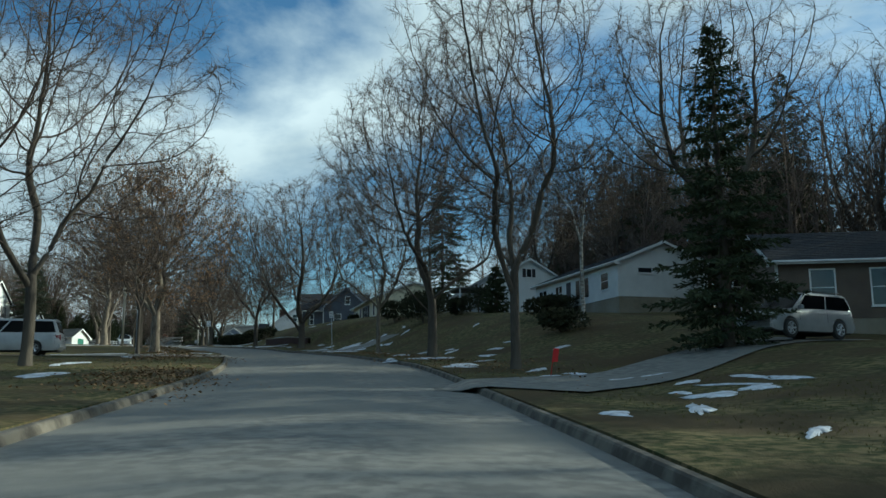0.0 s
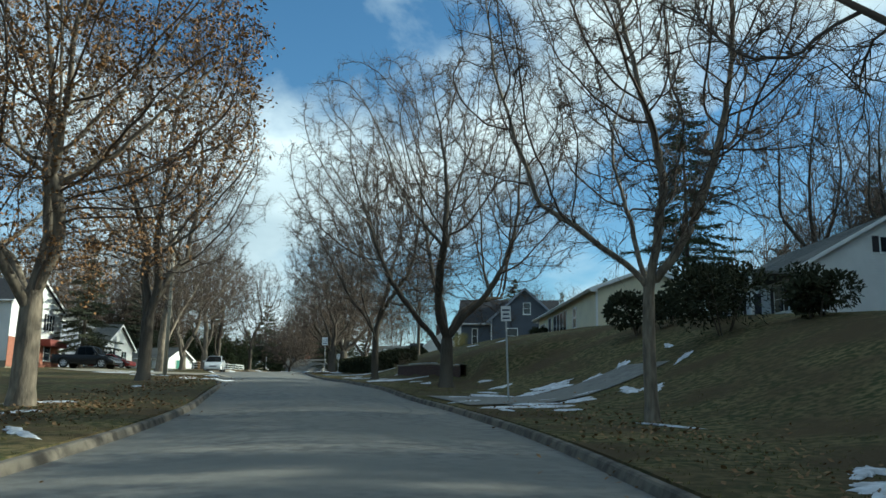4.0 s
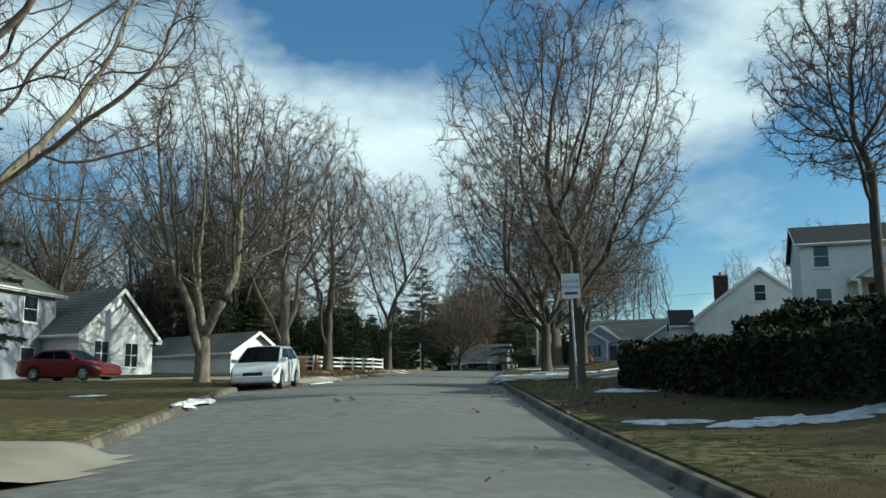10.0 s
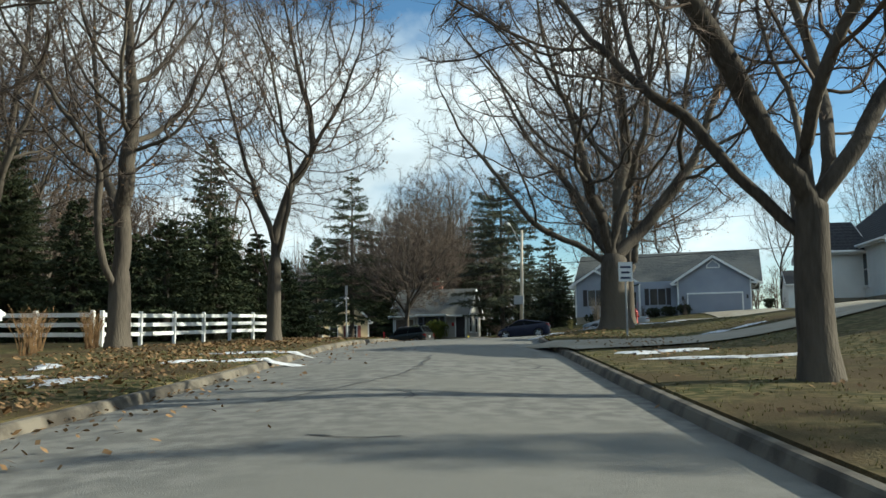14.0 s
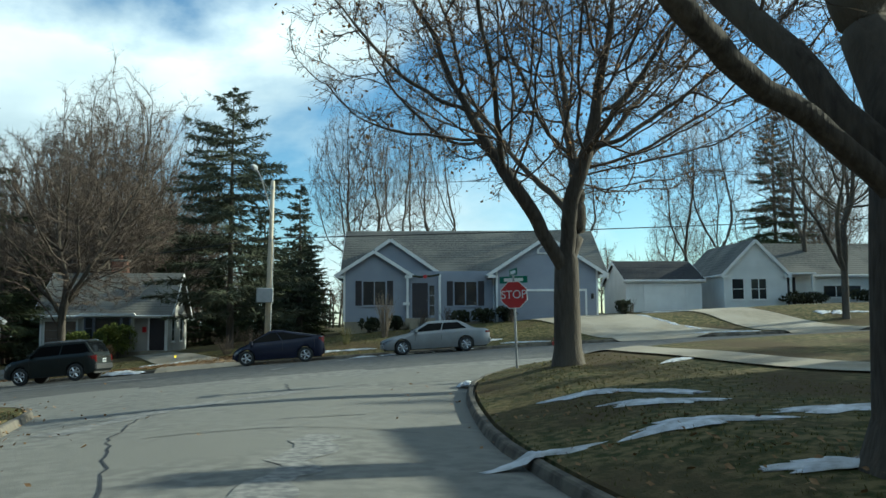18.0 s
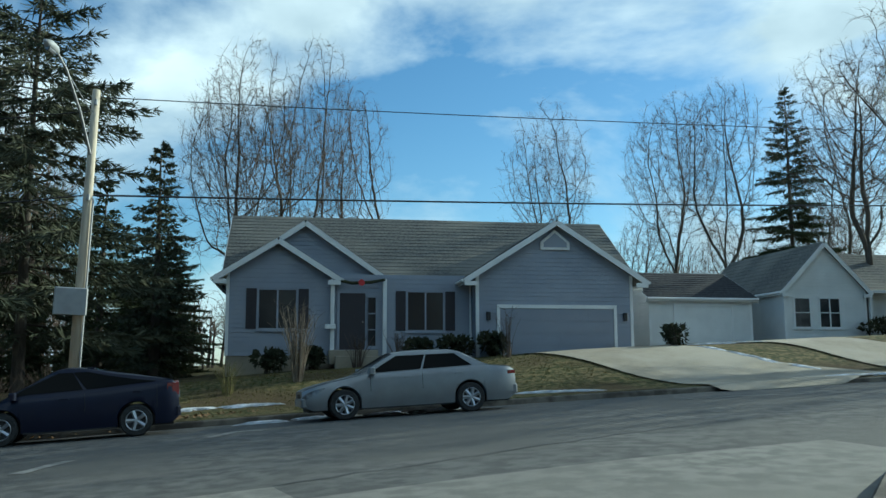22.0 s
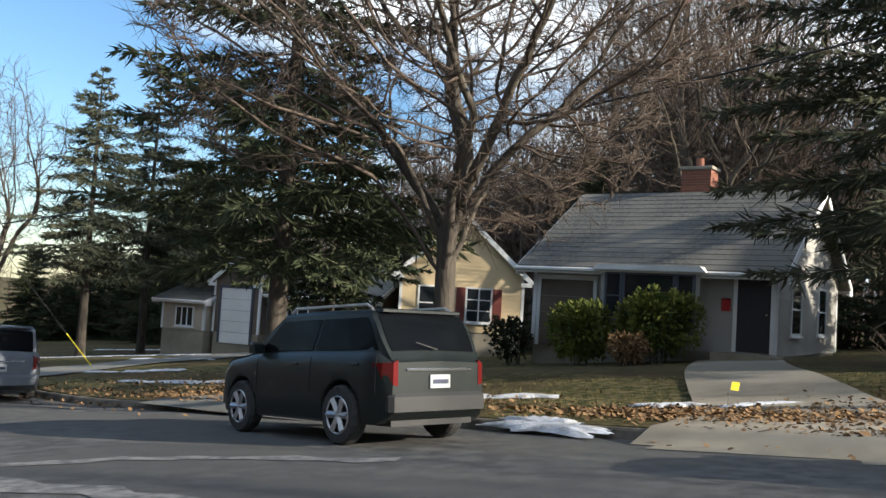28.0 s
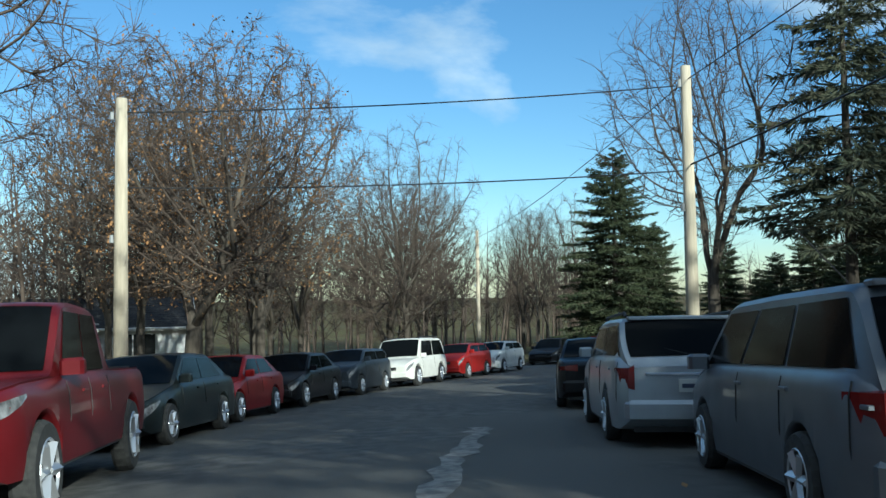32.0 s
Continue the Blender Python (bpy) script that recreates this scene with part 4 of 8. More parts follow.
def window(house, side, at, u, z, w, h, panes=(1, 2), trim="white", shutters=None, curtain=False):
    """A framed window with its panes, sill and, if any, shutters."""
    m = wall_pose(side, at, u, z)
    f = Geo()
    t = 0.07
    nx, nz = panes
    ring(f, -w / 2 - t, -t, w / 2 + t, h + t, t, -0.045)
    frame_ob = part("window", f.move(m), M[trim], house)
    for i in range(1, nx):
        x = -w / 2 + w * i / nx
        part("mullion", Geo().box(x - 0.03, -0.04, 0, x + 0.03, 0, h).move(m), M[trim], frame_ob)
    for j in range(1, nz):
        q = h * j / nz
        part("meeting_rail", Geo().box(-w / 2, -0.035, q - 0.02, w / 2, 0, q + 0.02).move(m), M[trim], frame_ob)
    for i in range(nx):
        for j in range(nz):
            p = Geo().box(-w / 2 + w * i / nx + 0.005, -0.024, h * j / nz + 0.005, -w / 2 + w * (i + 1) / nx - 0.005, -0.016, h * (j + 1) / nz - 0.005)
            part("pane", p.move(m), M["glass"], frame_ob)
    if curtain:
        c = Geo()
        for i in range(nx):
            xa, xb = -w / 2 + w * i / nx + 0.04, -w / 2 + w * (i + 1) / nx - 0.04
            c.box(xa, -0.028, h * 0.5, xb, -0.0255, h - 0.03)
        part("blind", c.move(m), M["curtain"], frame_ob)
    part("sill", Geo().box(-w / 2 - 0.12, -0.09, -0.12, w / 2 + 0.12, 0, -0.07).move(m), M[trim], frame_ob)
    if shutters:
        for s in (-1, 1):
            x = s * (w / 2 + t + 0.2)
            q = Geo().box(x - 0.18, -0.04, -0.02, x + 0.18, -0.002, h + 0.04)
            for k in range(int(h / 0.09)):
                q.box(x - 0.14, -0.052, 0.04 + k * 0.09, x + 0.14, -0.036, 0.09 + k * 0.09)
            part("shutter", q.move(m), M[shutters], frame_ob)
    return frame_ob


def door(house, side, at, u, z, w=0.92, h=2.05, mat="shutter", trim="white", lites=True):
    m = wall_pose(side, at, u, z)
    f = Geo()
    for a in ((-w / 2 - .1, 0, -w / 2, h), (w / 2, 0, w / 2 + .1, h), (-w / 2 - .1, h, w / 2 + .1, h + .12)):
        f.box(a[0], -0.05, a[1], a[2], 0, a[3])
    fr = part("door_frame", f.move(m), M[trim], house)
    d = Geo().box(-w / 2, -0.03, 0.02, w / 2, -0.004, h)
    for i in (-1, 1):
        for a, b in ((0.15, 0.85), (0.98, 1.85)):
            d.box(i * w / 4 - w * .17, -0.042, a, i * w / 4 + w * .17, -0.03, b)
    dd = part("door", d.move(m), M[mat], fr)
    part("handle", Geo().tube([(w / 2 - .09, -0.1, 1.0), (w / 2 - .09, -0.03, 1.0)], [0.028, 0.02], 8).move(m), M["chrome"], fr)
    part("step", Geo().box(-w / 2 - .4, -0.9, -0.5, w / 2 + .4, -0.02, -0.02, .02).move(m), M["concrete"], house)
    return fr


def garage_door(house, side, at, u, z, w, h, mat="white", trim="white", rows=4, cols=4):
    """A sectional garage door with raised panels in a trim frame."""
    m = wall_pose(side, at, u, z)
    f = Geo()
    for a in ((-w / 2 - .11, 0, -w / 2, h), (w / 2, 0, w / 2 + .11, h), (-w / 2 - .11, h, w / 2 + .11, h + .13)):
        f.box(a[0], -0.06, a[1], a[2], 0, a[3])
    fr = part("door_frame", f.move(m), M[trim], house)
    for j in range(rows):
        d = Geo().box(-w / 2, -0.022, h * j / rows + .006, w / 2, -0.002, h * (j + 1) / rows - .006)
        for i in range(cols):
            xa, xb = -w / 2 + w * i / cols + .1, -w / 2 + w * (i + 1) / cols - .1
            d.box(xa, -0.03, h * j / rows + .1, xb, -0.022, h * (j + 1) / rows - .1)
        part("door_panel", d.move(m), M[mat], fr)
    return fr


def body(house, x0, y0, x1, y1, z0, z1, mat, found=0.45, corner="white"):
    """The walls over a concrete footing, with corner boards."""
    part("foundation", Geo().box(x0 + .03, y0 + .03, z0 - 1.2, x1 - .03, y1 - .03, z0 + found), M["concrete"], house)
    part("wall", lap_wall(Geo(), x0, y0, x1, y1, z0 + found, z1), M[mat], house)
    for cx, cy in ((x0, y0), (x1, y0), (x1, y1), (x0, y1)):
        sx, sy = (1 if cx == x0 else -1), (1 if cy == y0 else -1)
        b = Geo().box(min(cx - sx * .025, cx + sx * .09), min(cy - sy * .025, cy + sy * .09), z0 + found, max(cx - sx * .025, cx + sx * .09), max(cy - sy * .025, cy + sy * .09), z1)
        part("corner_board", b, M[corner], house)


def chimney(house, x, y, z0, z1, w=0.9, d=0.6, cap="concrete", brick="brick"):
    """A brick stack laid in courses, with a cap."""
    core = Geo().box(x - w / 2 + .015, y - d / 2 + .015, z0, x + w / 2 - .015, y + d / 2 - .015, z1)
    st = part("chimney", core, M["mortar"], house)
    n = int((z1 - z0) / 0.085)
    for k in range(max(0, n - 22), n):
        c = Geo()
        off = 0.11 if k % 2 else 0.0
        za, zb = z0 + k * .085 + .005, z0 + k * .085 + .08
        i = -w / 2 - off
        while i < w / 2 - .02:
            a, b = max(i, -w / 2), min(i + .21, w / 2)
            c.box(x + a, y - d / 2, za, x + b, y - d / 2 + .05, zb)
            c.box(x + a, y + d / 2 - .05, za, x + b, y + d / 2, zb)
            i += .22
        c.box(x - w / 2, y - d / 2 + .052, za, x - w / 2 + .05, y + d / 2 - .052, zb)
        c.box(x + w / 2 - .05, y - d / 2 + .052, za, x + w / 2, y + d / 2 - .052, zb)
        part("brick_course", c, M[brick], st)
    part("cap", Geo().box(x - w / 2 - .06, y - d / 2 - .06, z1, x + w / 2 + .06, y + d / 2 + .06, z1 + .1, .02), M[cap], st)
    part("flue", Geo().tube([(x, y, z1 + .08), (x, y, z1 + .4)], [.13, .12], 10), M["brick"], st)


def post(house, x, y, z0, z1, w=0.14, mat="white"):
    part("porch_post", Geo().box(x - w / 2, y - w / 2, z0, x + w / 2, y + w / 2, z1, .01), M[mat], house)


# grey house facing the junction
GX, GY, GZ, GR = -2.5, 154.9, 8.72, -15.0
h = thing("house", pose(GX, GY, GZ, 0, 0, GR), "single-storey grey house, white trim, front gables and double garage", "house")
W = 15.4
body(h, 0, 0.0, 9.3, 8.6, 0, 3.19, "greyside", found=0.25)
body(h, 8.85, -0.9, 14.75, 7.6, -0.2, 3.17, "greyside", found=0.2)
gable_roof(h, 0.05, 0.9, W, 9.4, 3.17, 2.85, "x", .45, .3, gable_mat="greyside")
gable_roof(h, 0.0, 0.0, 3.55, 5.0, 3.19, 1.13, "y", .45, .35, gable_mat="greyside", gables=(True, False))
gable_roof(h, .04, 0.42, 5.4, 5.0, 3.2, 1.85, "y", .3, .3, gable_mat="greyside", gables=(True, False), gutter=False)
gable_roof(h, 8.85, -0.9, 14.75, 5.0, 3.17, 1.88, "y", .5, .35, gable_mat="greyside", gables=(True, False))
for u, z_ in ((1.78, 1.22), (7.12, 1.18)):
    window(h, "front", 0, u, z_, 1.3, 1.38, (2, 1), shutters="shutter", trim="greyside")
door(h, "front", -0.015, 4.45, 0.45, mat="shutter", trim="greyside")
window(h, "front", -0.02, 5.15, 0.6, 0.28, 1.75, (1, 3), trim="greyside")
garage_door(h, "front", -0.92, 11.85, 0.08, 4.3, 1.86, "doorgrey", "white")
tri = Geo().prism([(11.25, 4.1), (12.35, 4.1), (12.35, 4.38), (11.8, 4.84), (11.25, 4.38)], -1.0, -0.93)
part("gable_vent", tri, M["white"], h, "white triangular louvred vent")
part("vent_louvre", Geo().prism([(11.36, 4.19), (12.24, 4.19), (12.24, 4.36), (11.8, 4.72), (11.36, 4.36)], -1.012, -1.002), M["greyside"], h)
post(h, 3.72, -0.2, 0.2, 3.0)
post(h, 5.6, -0.2, 0.2, 3.0)
part("porch_floor", Geo().box(3.8, -1.2, -0.4, 5.9, -0.02, 0.22, .02), M["concrete"], h)
part("garland", Geo().tube([(3.75, -0.3, 2.98), (4.4, -0.32, 2.84), (5.1, -0.32, 2.88), (5.6, -0.3, 2.98)], [.05, .06, .06, .05], 6), M["hedge"], h, "green festive garland under the porch eave")
part("bow", Geo().disc((4.75, -0.36, 2.86), .12, (0, 1, 0), .06, 8), M["signred"], h, "red ribbon bow")
part("lamp", Geo().box(9.2, -1.06, 1.5, 9.34, -0.92, 1.8, .02), M["black"], h, "black wall lantern")
part("lamp", Geo().box(14.36, -1.06, 1.5, 14.5, -0.92, 1.8, .02), M["black"], h, "black wall lantern")
part("downpipe", Geo().tube([(8.78, -0.1, 3.0), (8.78, -0.1, 0.1)], [.04, .04], 6), M["white"], h)
part("mailbox", Geo().box(3.45, -0.42, 1.2, 3.85, -0.23, 1.36, .03), M["white"], h, "white letter box")

# white garage and white house further along
h = thing("shed", pose(16.2, 155.3, 9.25, 0, 0, -13), "white detached garage with grey shingle roof", "garage")
body(h, 0, 0, 5.0, 5.5, 0, 2.4, "whiteside", found=.15)
gable_roof(h, 0, 0, 5.0, 5.5, 2.4, 1.3, "x", .25, .2, gable_mat="whiteside", mat="darkshingle")
garage_door(h, "front", -.016, 2.6, 0.05, 2.7, 1.95, "white", "white")
h = thing("house", pose(22.3, 153.4, 9.35, 0, 0, -13), "white sided cottage with grey roof and a boxy front bay", "house")
body(h, 0, 0, 4.2, 8, 0, 2.7, "whiteside", found=.4)
gable_roof(h, 0, 0, 4.2, 8, 2.7, 2.1, "y", .2, .2, gable_mat="whiteside")
body(h, 4.2, 1.2, 14, 8, 0, 2.75, "whiteside", found=.4)
gable_roof(h, 4.2, 1.2, 14, 8, 2.75, 2.2, "x", .35, .3, gable_mat="whiteside")
window(h, "front", 0, 0.9, 1.0, .75, 1.3, (1, 2))
window(h, "front", 0, 2.3, 1.0, 1.0, 1.3, (2, 2))
door(h, "front", 1.18, 4.9, 0.5)
part("porch_roof", Geo().box(4.3, -0.1, 2.6, 6.2, 1.2, 2.72), M["white"], h)
post(h, 4.5, 0.05, 0.4, 2.6)
post(h, 6.0, 0.05, 0.4, 2.6)
rail = Geo()
bar(rail, (5.2, 0.05, .5), (5.9, 0.05, 1.2), .04, .06)
bar(rail, (5.2, 0.05, 1.2), (5.9, 0.05, .5), .04, .06)
bar(rail, (4.5, 0.05, 1.25), (6.0, 0.05, 1.25), .06, .06)
part("railing", rail, M["white"], h, "white crossed porch railing")
window(h, "front", 1.18, 8.6, 1.15, 2.6, .75, (3, 1))
body(h, 10.6, -1.3, 13.6, 1.25, 0, 2.6, "whiteside", found=.4)
part("bay_roof", Geo().box(10.4, -1.5, 2.6, 13.8, 1.3, 2.72), M["shingle"], h)
window(h, "front", -1.3, 11.9, .9, 1.3, 1.4, (1, 2))
window(h, "right", 13.6, 0, .9, 1.1, 1.4, (1, 2))

# low grey house behind the spruce
h = thing("house", pose(-22.2, 159.5, 7.15, 0, 0, -9), "low pale house with wide grey shingle roof and brick chimney", "house")
body(h, 3.0, 0, 10.0, 7.4, 0, 2.5, "greige", found=.2)
gable_roof(h, 3.0, 0, 10.0, 7.4, 2.5, 2.35, "x", .5, .35, gable_mat="greige")
garage_door(h, "front", -.016, 4.1, 0, 1.7, 1.95, "brownside", "whiteside")
part("bay", Geo().box(5.4, -.55, .75, 8.2, 0.0, 2.25), M["greige"], h)
window(h, "front", -.55, 6.8, .95, 1.35, 1.2, (1, 1), trim="darkside")
window(h, "front", -.55, 5.78, .95, .38, 1.2, (1, 2), trim="darkside")
window(h, "front", -.55, 7.82, .95, .38, 1.2, (1, 2), trim="darkside")
part("bay_roof", Geo().prism([(5.2, 2.25), (8.4, 2.25), (8.25, 2.4), (5.35, 2.4)], -.75, 0), M["white"], h)
door(h, "front", -.016, 9.45, .25, .85, 2.0, mat="shutter")
part("notice", Geo().box(8.62, -.08, 1.3, 8.85, 0, 1.62, .02), M["signred"], h, "small red notice beside the door")
window(h, "right", 10.0, 2.0, .8, 1.0, 1.3, (1, 2))
window(h, "right", 10.0, 5.2, .8, 1.0, 1.3, (1, 2))
chimney(h, 6.4, 4.3, 3.6, 5.75, .95, .7)

# yellow house behind
h = thing("house", pose(-27.2, 165.2, 6.6, 0, 0, 28), "pale yellow sided house with steep gable", "house")
body(h, 0, 0, 5.0, 7, 0, 2.8, "yellow")
gable_roof(h, 0, 0, 5.0, 7, 2.8, 2.3, "y", .3, .25, gable_mat="yellow")
window(h, "front", 0, 3.2, .9, .95, 1.3, (2, 3), shutters="redshut")
window(h, "front", 0, 1.2, .9, .8, 1.3, (1, 2))
window(h, "right", 5.0, 3.0, .9, .95, 1.3, (1, 2))

# small tan house with gabled white garage door
h = thing("house", pose(-40.9, 166.5, 5.55, 0, 0, 3), "small tan house with pale hipped roof among trees", "house")
body(h, 0, 0, 2.5, 6, 0, 2.05, "tan", found=.6)
gable_roof(h, 0, 0, 2.5, 6, 2.05, 1.0, "x", .4, .3, gable_mat="tan")
window(h, "front", 0, 1.35, .8, .95, .85, (3, 1))
body(h, 2.7, .4, 5.3, 6.5, 0, 3.05, "brownside", found=.6)
gable_roof(h, 2.7, .4, 5.3, 6.5, 3.05, 1.0, "y", .2, .22, gable_mat="brownside")
garage_door(h, "front", .38, 4.0, .1, 1.7, 2.6, "white", "darkside", rows=5, cols=2)
body(h, 5.3, 1.0, 11.0, 7, 0, 2.6, "brownside", found=.6)
gable_roof(h, 5.3, 1.0, 11.0, 7, 2.6, 1.4, "x", .4, .3, gable_mat="brownside")
window(h, "front", 1.0, 7.0, .9, 1.05, 1.3, (2, 2))
window(h, "front", 1.0, 9.6, .9, 1.05, 1.3, (2, 2))


def side_house(x, y, z, rz, label, L, D, ze, rise, mat, axis="x", roof="shingle", wins=(), front_door=None, found=.4, shut=None, over=.4, end_wins=(), end="right"):
    """A plain house: walls, roof, windows along the front and on one end."""
    t = thing("house", pose(x, y, z, 0, 0, rz), label, "house")
    body(t, 0, 0, L, D, 0, ze, mat, found)
    gable_roof(t, 0, 0, L, D, ze, rise, axis, over, .35, gable_mat=mat, mat=roof)
    for u, zz, w, hh, panes in wins:
        window(t, "front", 0, u, zz, w, hh, panes, shutters=shut)
    for u, zz, w, hh, panes in end_wins:
        window(t, end, L if end == "right" else 0, u, zz, w, hh, panes, shutters=shut)
    if front_door:
        door(t, "front", -.016, front_door, found)
    return t


# houses on the bank, east side: their fronts face the road (rz -90: local x runs south)
a = side_house(24.3, 20.6, 4.5, -88, "white ranch house on a bank with dark shingle roof", 15.5, 7.4, 3.0, 1.5, "whiteside", wins=((1.6, 1.15, 1.6, 1.2, (2, 2)), (5.0, 1.15, 1.3, 1.2, (2, 2)), (9.5, .9, 2.4, 1.5, (3, 1)), (13.4, 1.15, 1.2, 1.2, (1, 2))), front_door=7.0, roof="darkshingle", end_wins=((2.2, 2.2, 1.1, .35, (1, 1)),))
b = side_house(22.2, 42.5, 5.7, -88, "white gabled house with dark shutters above the road", 12.0, 9.5, 3.2, 2.7, "whiteside", wins=((1.8, 1.1, 1.0, 1.4, (1, 2)), (4.4, 1.1, 1.0, 1.4, (1, 2)), (9.5, 1.1, 1.0, 1.4, (1, 2))), shut="shutter", front_door=7.0, end_wins=((4.7, 4.1, .5, .8, (1, 1)),))
part("porch", Geo().box(8.2, -2.6, 0.0, 11.9, -.02, .45), M["concrete"], b)
part("porch_roof", Geo().box(8.0, -2.8, 2.75, 12.0, -.02, 2.9), M["shingle"], b)
post(b, 8.3, -2.6, .45, 2.75)
post(b, 11.7, -2.6, .45, 2.75)
c = side_house(13.5, 57.5, 6.05, -88, "cream sided house with white-trimmed window band", 17.5, 6.6, 2.9, 1.25, "cream", wins=((1.6, 1.0, 1.5, 1.25, (2, 1)), (7.5, .95, 4.2, 1.5, (4, 1)), (12.0, 1.0, .9, 1.3, (1, 2))), front_door=4.2, end_wins=((3.9, .95, 1.05, 1.55, (1, 2)),), over=.45)
d_ = thing("house", pose(8.0, 70.5, 7.1, 0, 0, -8), "dark slate-blue sided house with steep front gable", "house")
body(d_, 0, 1.0, 9.4, 9, 0, 3.0, "darkside")
gable_roof(d_, 0, 1.0, 9.4, 9, 3.0, 2.6, "x", .35, .3, mat="darkshingle", gable_mat="darkside")
body(d_, 3.0, 0, 9.4, 6, 0, 3.2, "darkside")
gable_roof(d_, 3.0, 0, 9.4, 6, 3.2, 2.9, "y", .35, .3, mat="darkshingle", gable_mat="darkside", gables=(True, False), trim="greyside")
window(d_, "front", 0, 5.0, .95, .95, 1.35, (1, 2))
window(d_, "front", 0, 6.4, 3.75, .6, 1.0, (1, 2))
window(d_, "front", 1.0, 1.4, .95, .45, 1.4, (1, 2))
e9 = thing("house", pose(10.4, 99.0, 8.9, 0, 0, -10), "two-storey white house with a small gabled porch", "house")
body(e9, 0, 0, 8.5, 8, 0, 5.2, "whiteside")
gable_roof(e9, 0, 0, 8.5, 8, 5.2, 1.7, "x", .3, .3, gable_mat="whiteside", mat="darkshingle")
for u in (1.2, 6.6):
    for zz in (1.0, 3.7):
        window(e9, "front", 0, u, zz, .85, 1.3, (1, 2))
door(e9, "front", -.016, 4.2, .5)
part("porch_floor", Geo().box(2.8, -2.0, -.4, 5.7, -.02, .4), M["concrete"], e9)
for px in (3.0, 5.5):
    post(e9, px, -1.8, .4, 2.7, .2)
gable_roof(e9, 2.7, -2.0, 5.8, .1, 2.7, 1.0, "y", .2, .2, gable_mat="whiteside", gables=(True, False), gutter=False)
window(e9, "left", 0, 4, 1.0, .9, 1.3, (1, 2))
e = thing("house", pose(5.6, 111.5, 7.9, 0, 0, -4), "white cape house with steep roof and brick chimney", "house")
body(e, 0, 0, 9.8, 9, 0, 2.75, "whiteside")
gable_roof(e, 0, 0, 9.8, 9, 2.75, 3.7, "y", .25, .2, gable_mat="whiteside", mat="darkshingle")
window(e, "front", 0, 4.0, .95, .9, 1.35, (1, 2))
window(e, "front", 0, 7.2, .95, .9, 1.35, (1, 2))
window(e, "front", 0, 4.9, 4.0, .8, 1.2, (1, 2))
window(e, "left", 0, 3.0, .95, 1.0, 1.35, (1, 2))
window(e, "left", 0, 6.2, .95, 1.0, 1.35, (1, 2))
chimney(e, 2.6, 5.0, 2.6, 6.6, 1.1, .8, brick="darkbrick")
body(e, -1.6, 3.0, 0.0, 7, 0, 2.5, "whiteside")
gable_roof(e, -1.6, 3.0, 0.05, 7, 2.5, 1.3, "x", .25, .2, gable_mat="whiteside", mat="darkshingle")

# brown house near the start
n = side_house(21.3, -18.4, 0.7, -22, "brown sided house in deep shade with pale trim", 11.0, 8.0, 3.1, 1.8, "brownside", wins=((2.0, 1.0, 1.0, 1.6, (1, 2)), (4.6, 1.0, 1.0, 1.6, (1, 2)), (8.0, 1.0, 1.6, 1.6, (2, 2))), roof="darkshingle", front_door=6.3)

# west side
w1 = thing("house", pose(-30.6, 62.5, 4.55, 0, 0, 84), "two-storey white house with brick lower front and red awning", "house")
body(w1, 0, 0, 9.0, 8, 0, 5.6, "whiteside")
gable_roof(w1, 0, 0, 9.0, 8, 5.6, 2.4, "y", .3, .3, gable_mat="whiteside", mat="darkshingle")
part("brick_front", Geo().box(-.03, -.06, 0, 9.03, -.016, 2.5), M["brick"], w1, "red brick facing")
for u in (2.2, 6.6):
    window(w1, "front", 0, u, 3.6, .95, 1.4, (2, 2), shutters="shutter")
    window(w1, "front", -.06, u, .9, 1.1, 1.3, (1, 2))
part("awning", Geo().prism([(5.0, 2.7), (8.4, 2.7), (8.2, 2.1), (5.2, 2.1)], -1.1, -.07), M["redshut"], w1, "red striped metal awning")
window(w1, "left", 0, 4, 3.6, .9, 1.3, (1, 2))
w2 = side_house(-33.5, 76.0, 5.0, 84, "pale blue-grey two-storey house", 11.0, 8.0, 5.4, 2.2, "greyside", wins=((2, 1, 1, 1.3, (1, 2)), (5.5, 1, 1, 1.3, (1, 2)), (9, 1, 1, 1.3, (1, 2)), (2, 3.7, 1, 1.3, (1, 2)), (9, 3.7, 1, 1.3, (1, 2))), end_wins=((4, 1, 1, 1.3, (1, 2)),), end="left")
w3 = side_house(-30.0, 85.5, 5.55, 75, "small white house with steep front gable", 5.6, 7.0, 2.7, 2.4, "whiteside", axis="y", wins=((1.6, .9, 1.0, 1.3, (2, 2)), (3.9, .9, 1.0, 1.3, (2, 2))), end_wins=((3, 1, 1, 1.3, (1, 2)),), end="left")
w4 = side_house(-25.5, 95.6, 5.55, 62, "small white garage with gable and green door", 4.2, 9.0, 2.05, 1.3, "whiteside", axis="y", found=.1, over=.25)
door(w4, "front", -.016, 2.1, 0.1, 1.5, 1.75, mat="signgreen")
window(w4, "left", 0, 3.0, .8, 1.0, 1.1, (2, 2), trim="white")
w5 = side_house(-24.5, 12.0, 0.7, 88, "white house set back behind bare trees", 12.0, 8.0, 3.0, 2.4, "whiteside", wins=((2, 1, 1, 1.3, (1, 2)), (6, 1, 1.8, 1.3, (2, 2)), (10, 1, 1, 1.3, (1, 2))), front_door=8.0, shut="shutter")
w6 = side_house(-25.5, 32.0, 2.0, 85, "white cottage with dark roof behind the trees", 10.0, 8.0, 2.9, 2.4, "whiteside", wins=((2, 1, 1, 1.3, (1, 2)), (7, 1, 1.6, 1.3, (2, 2))), front_door=4.6, roof="darkshingle")
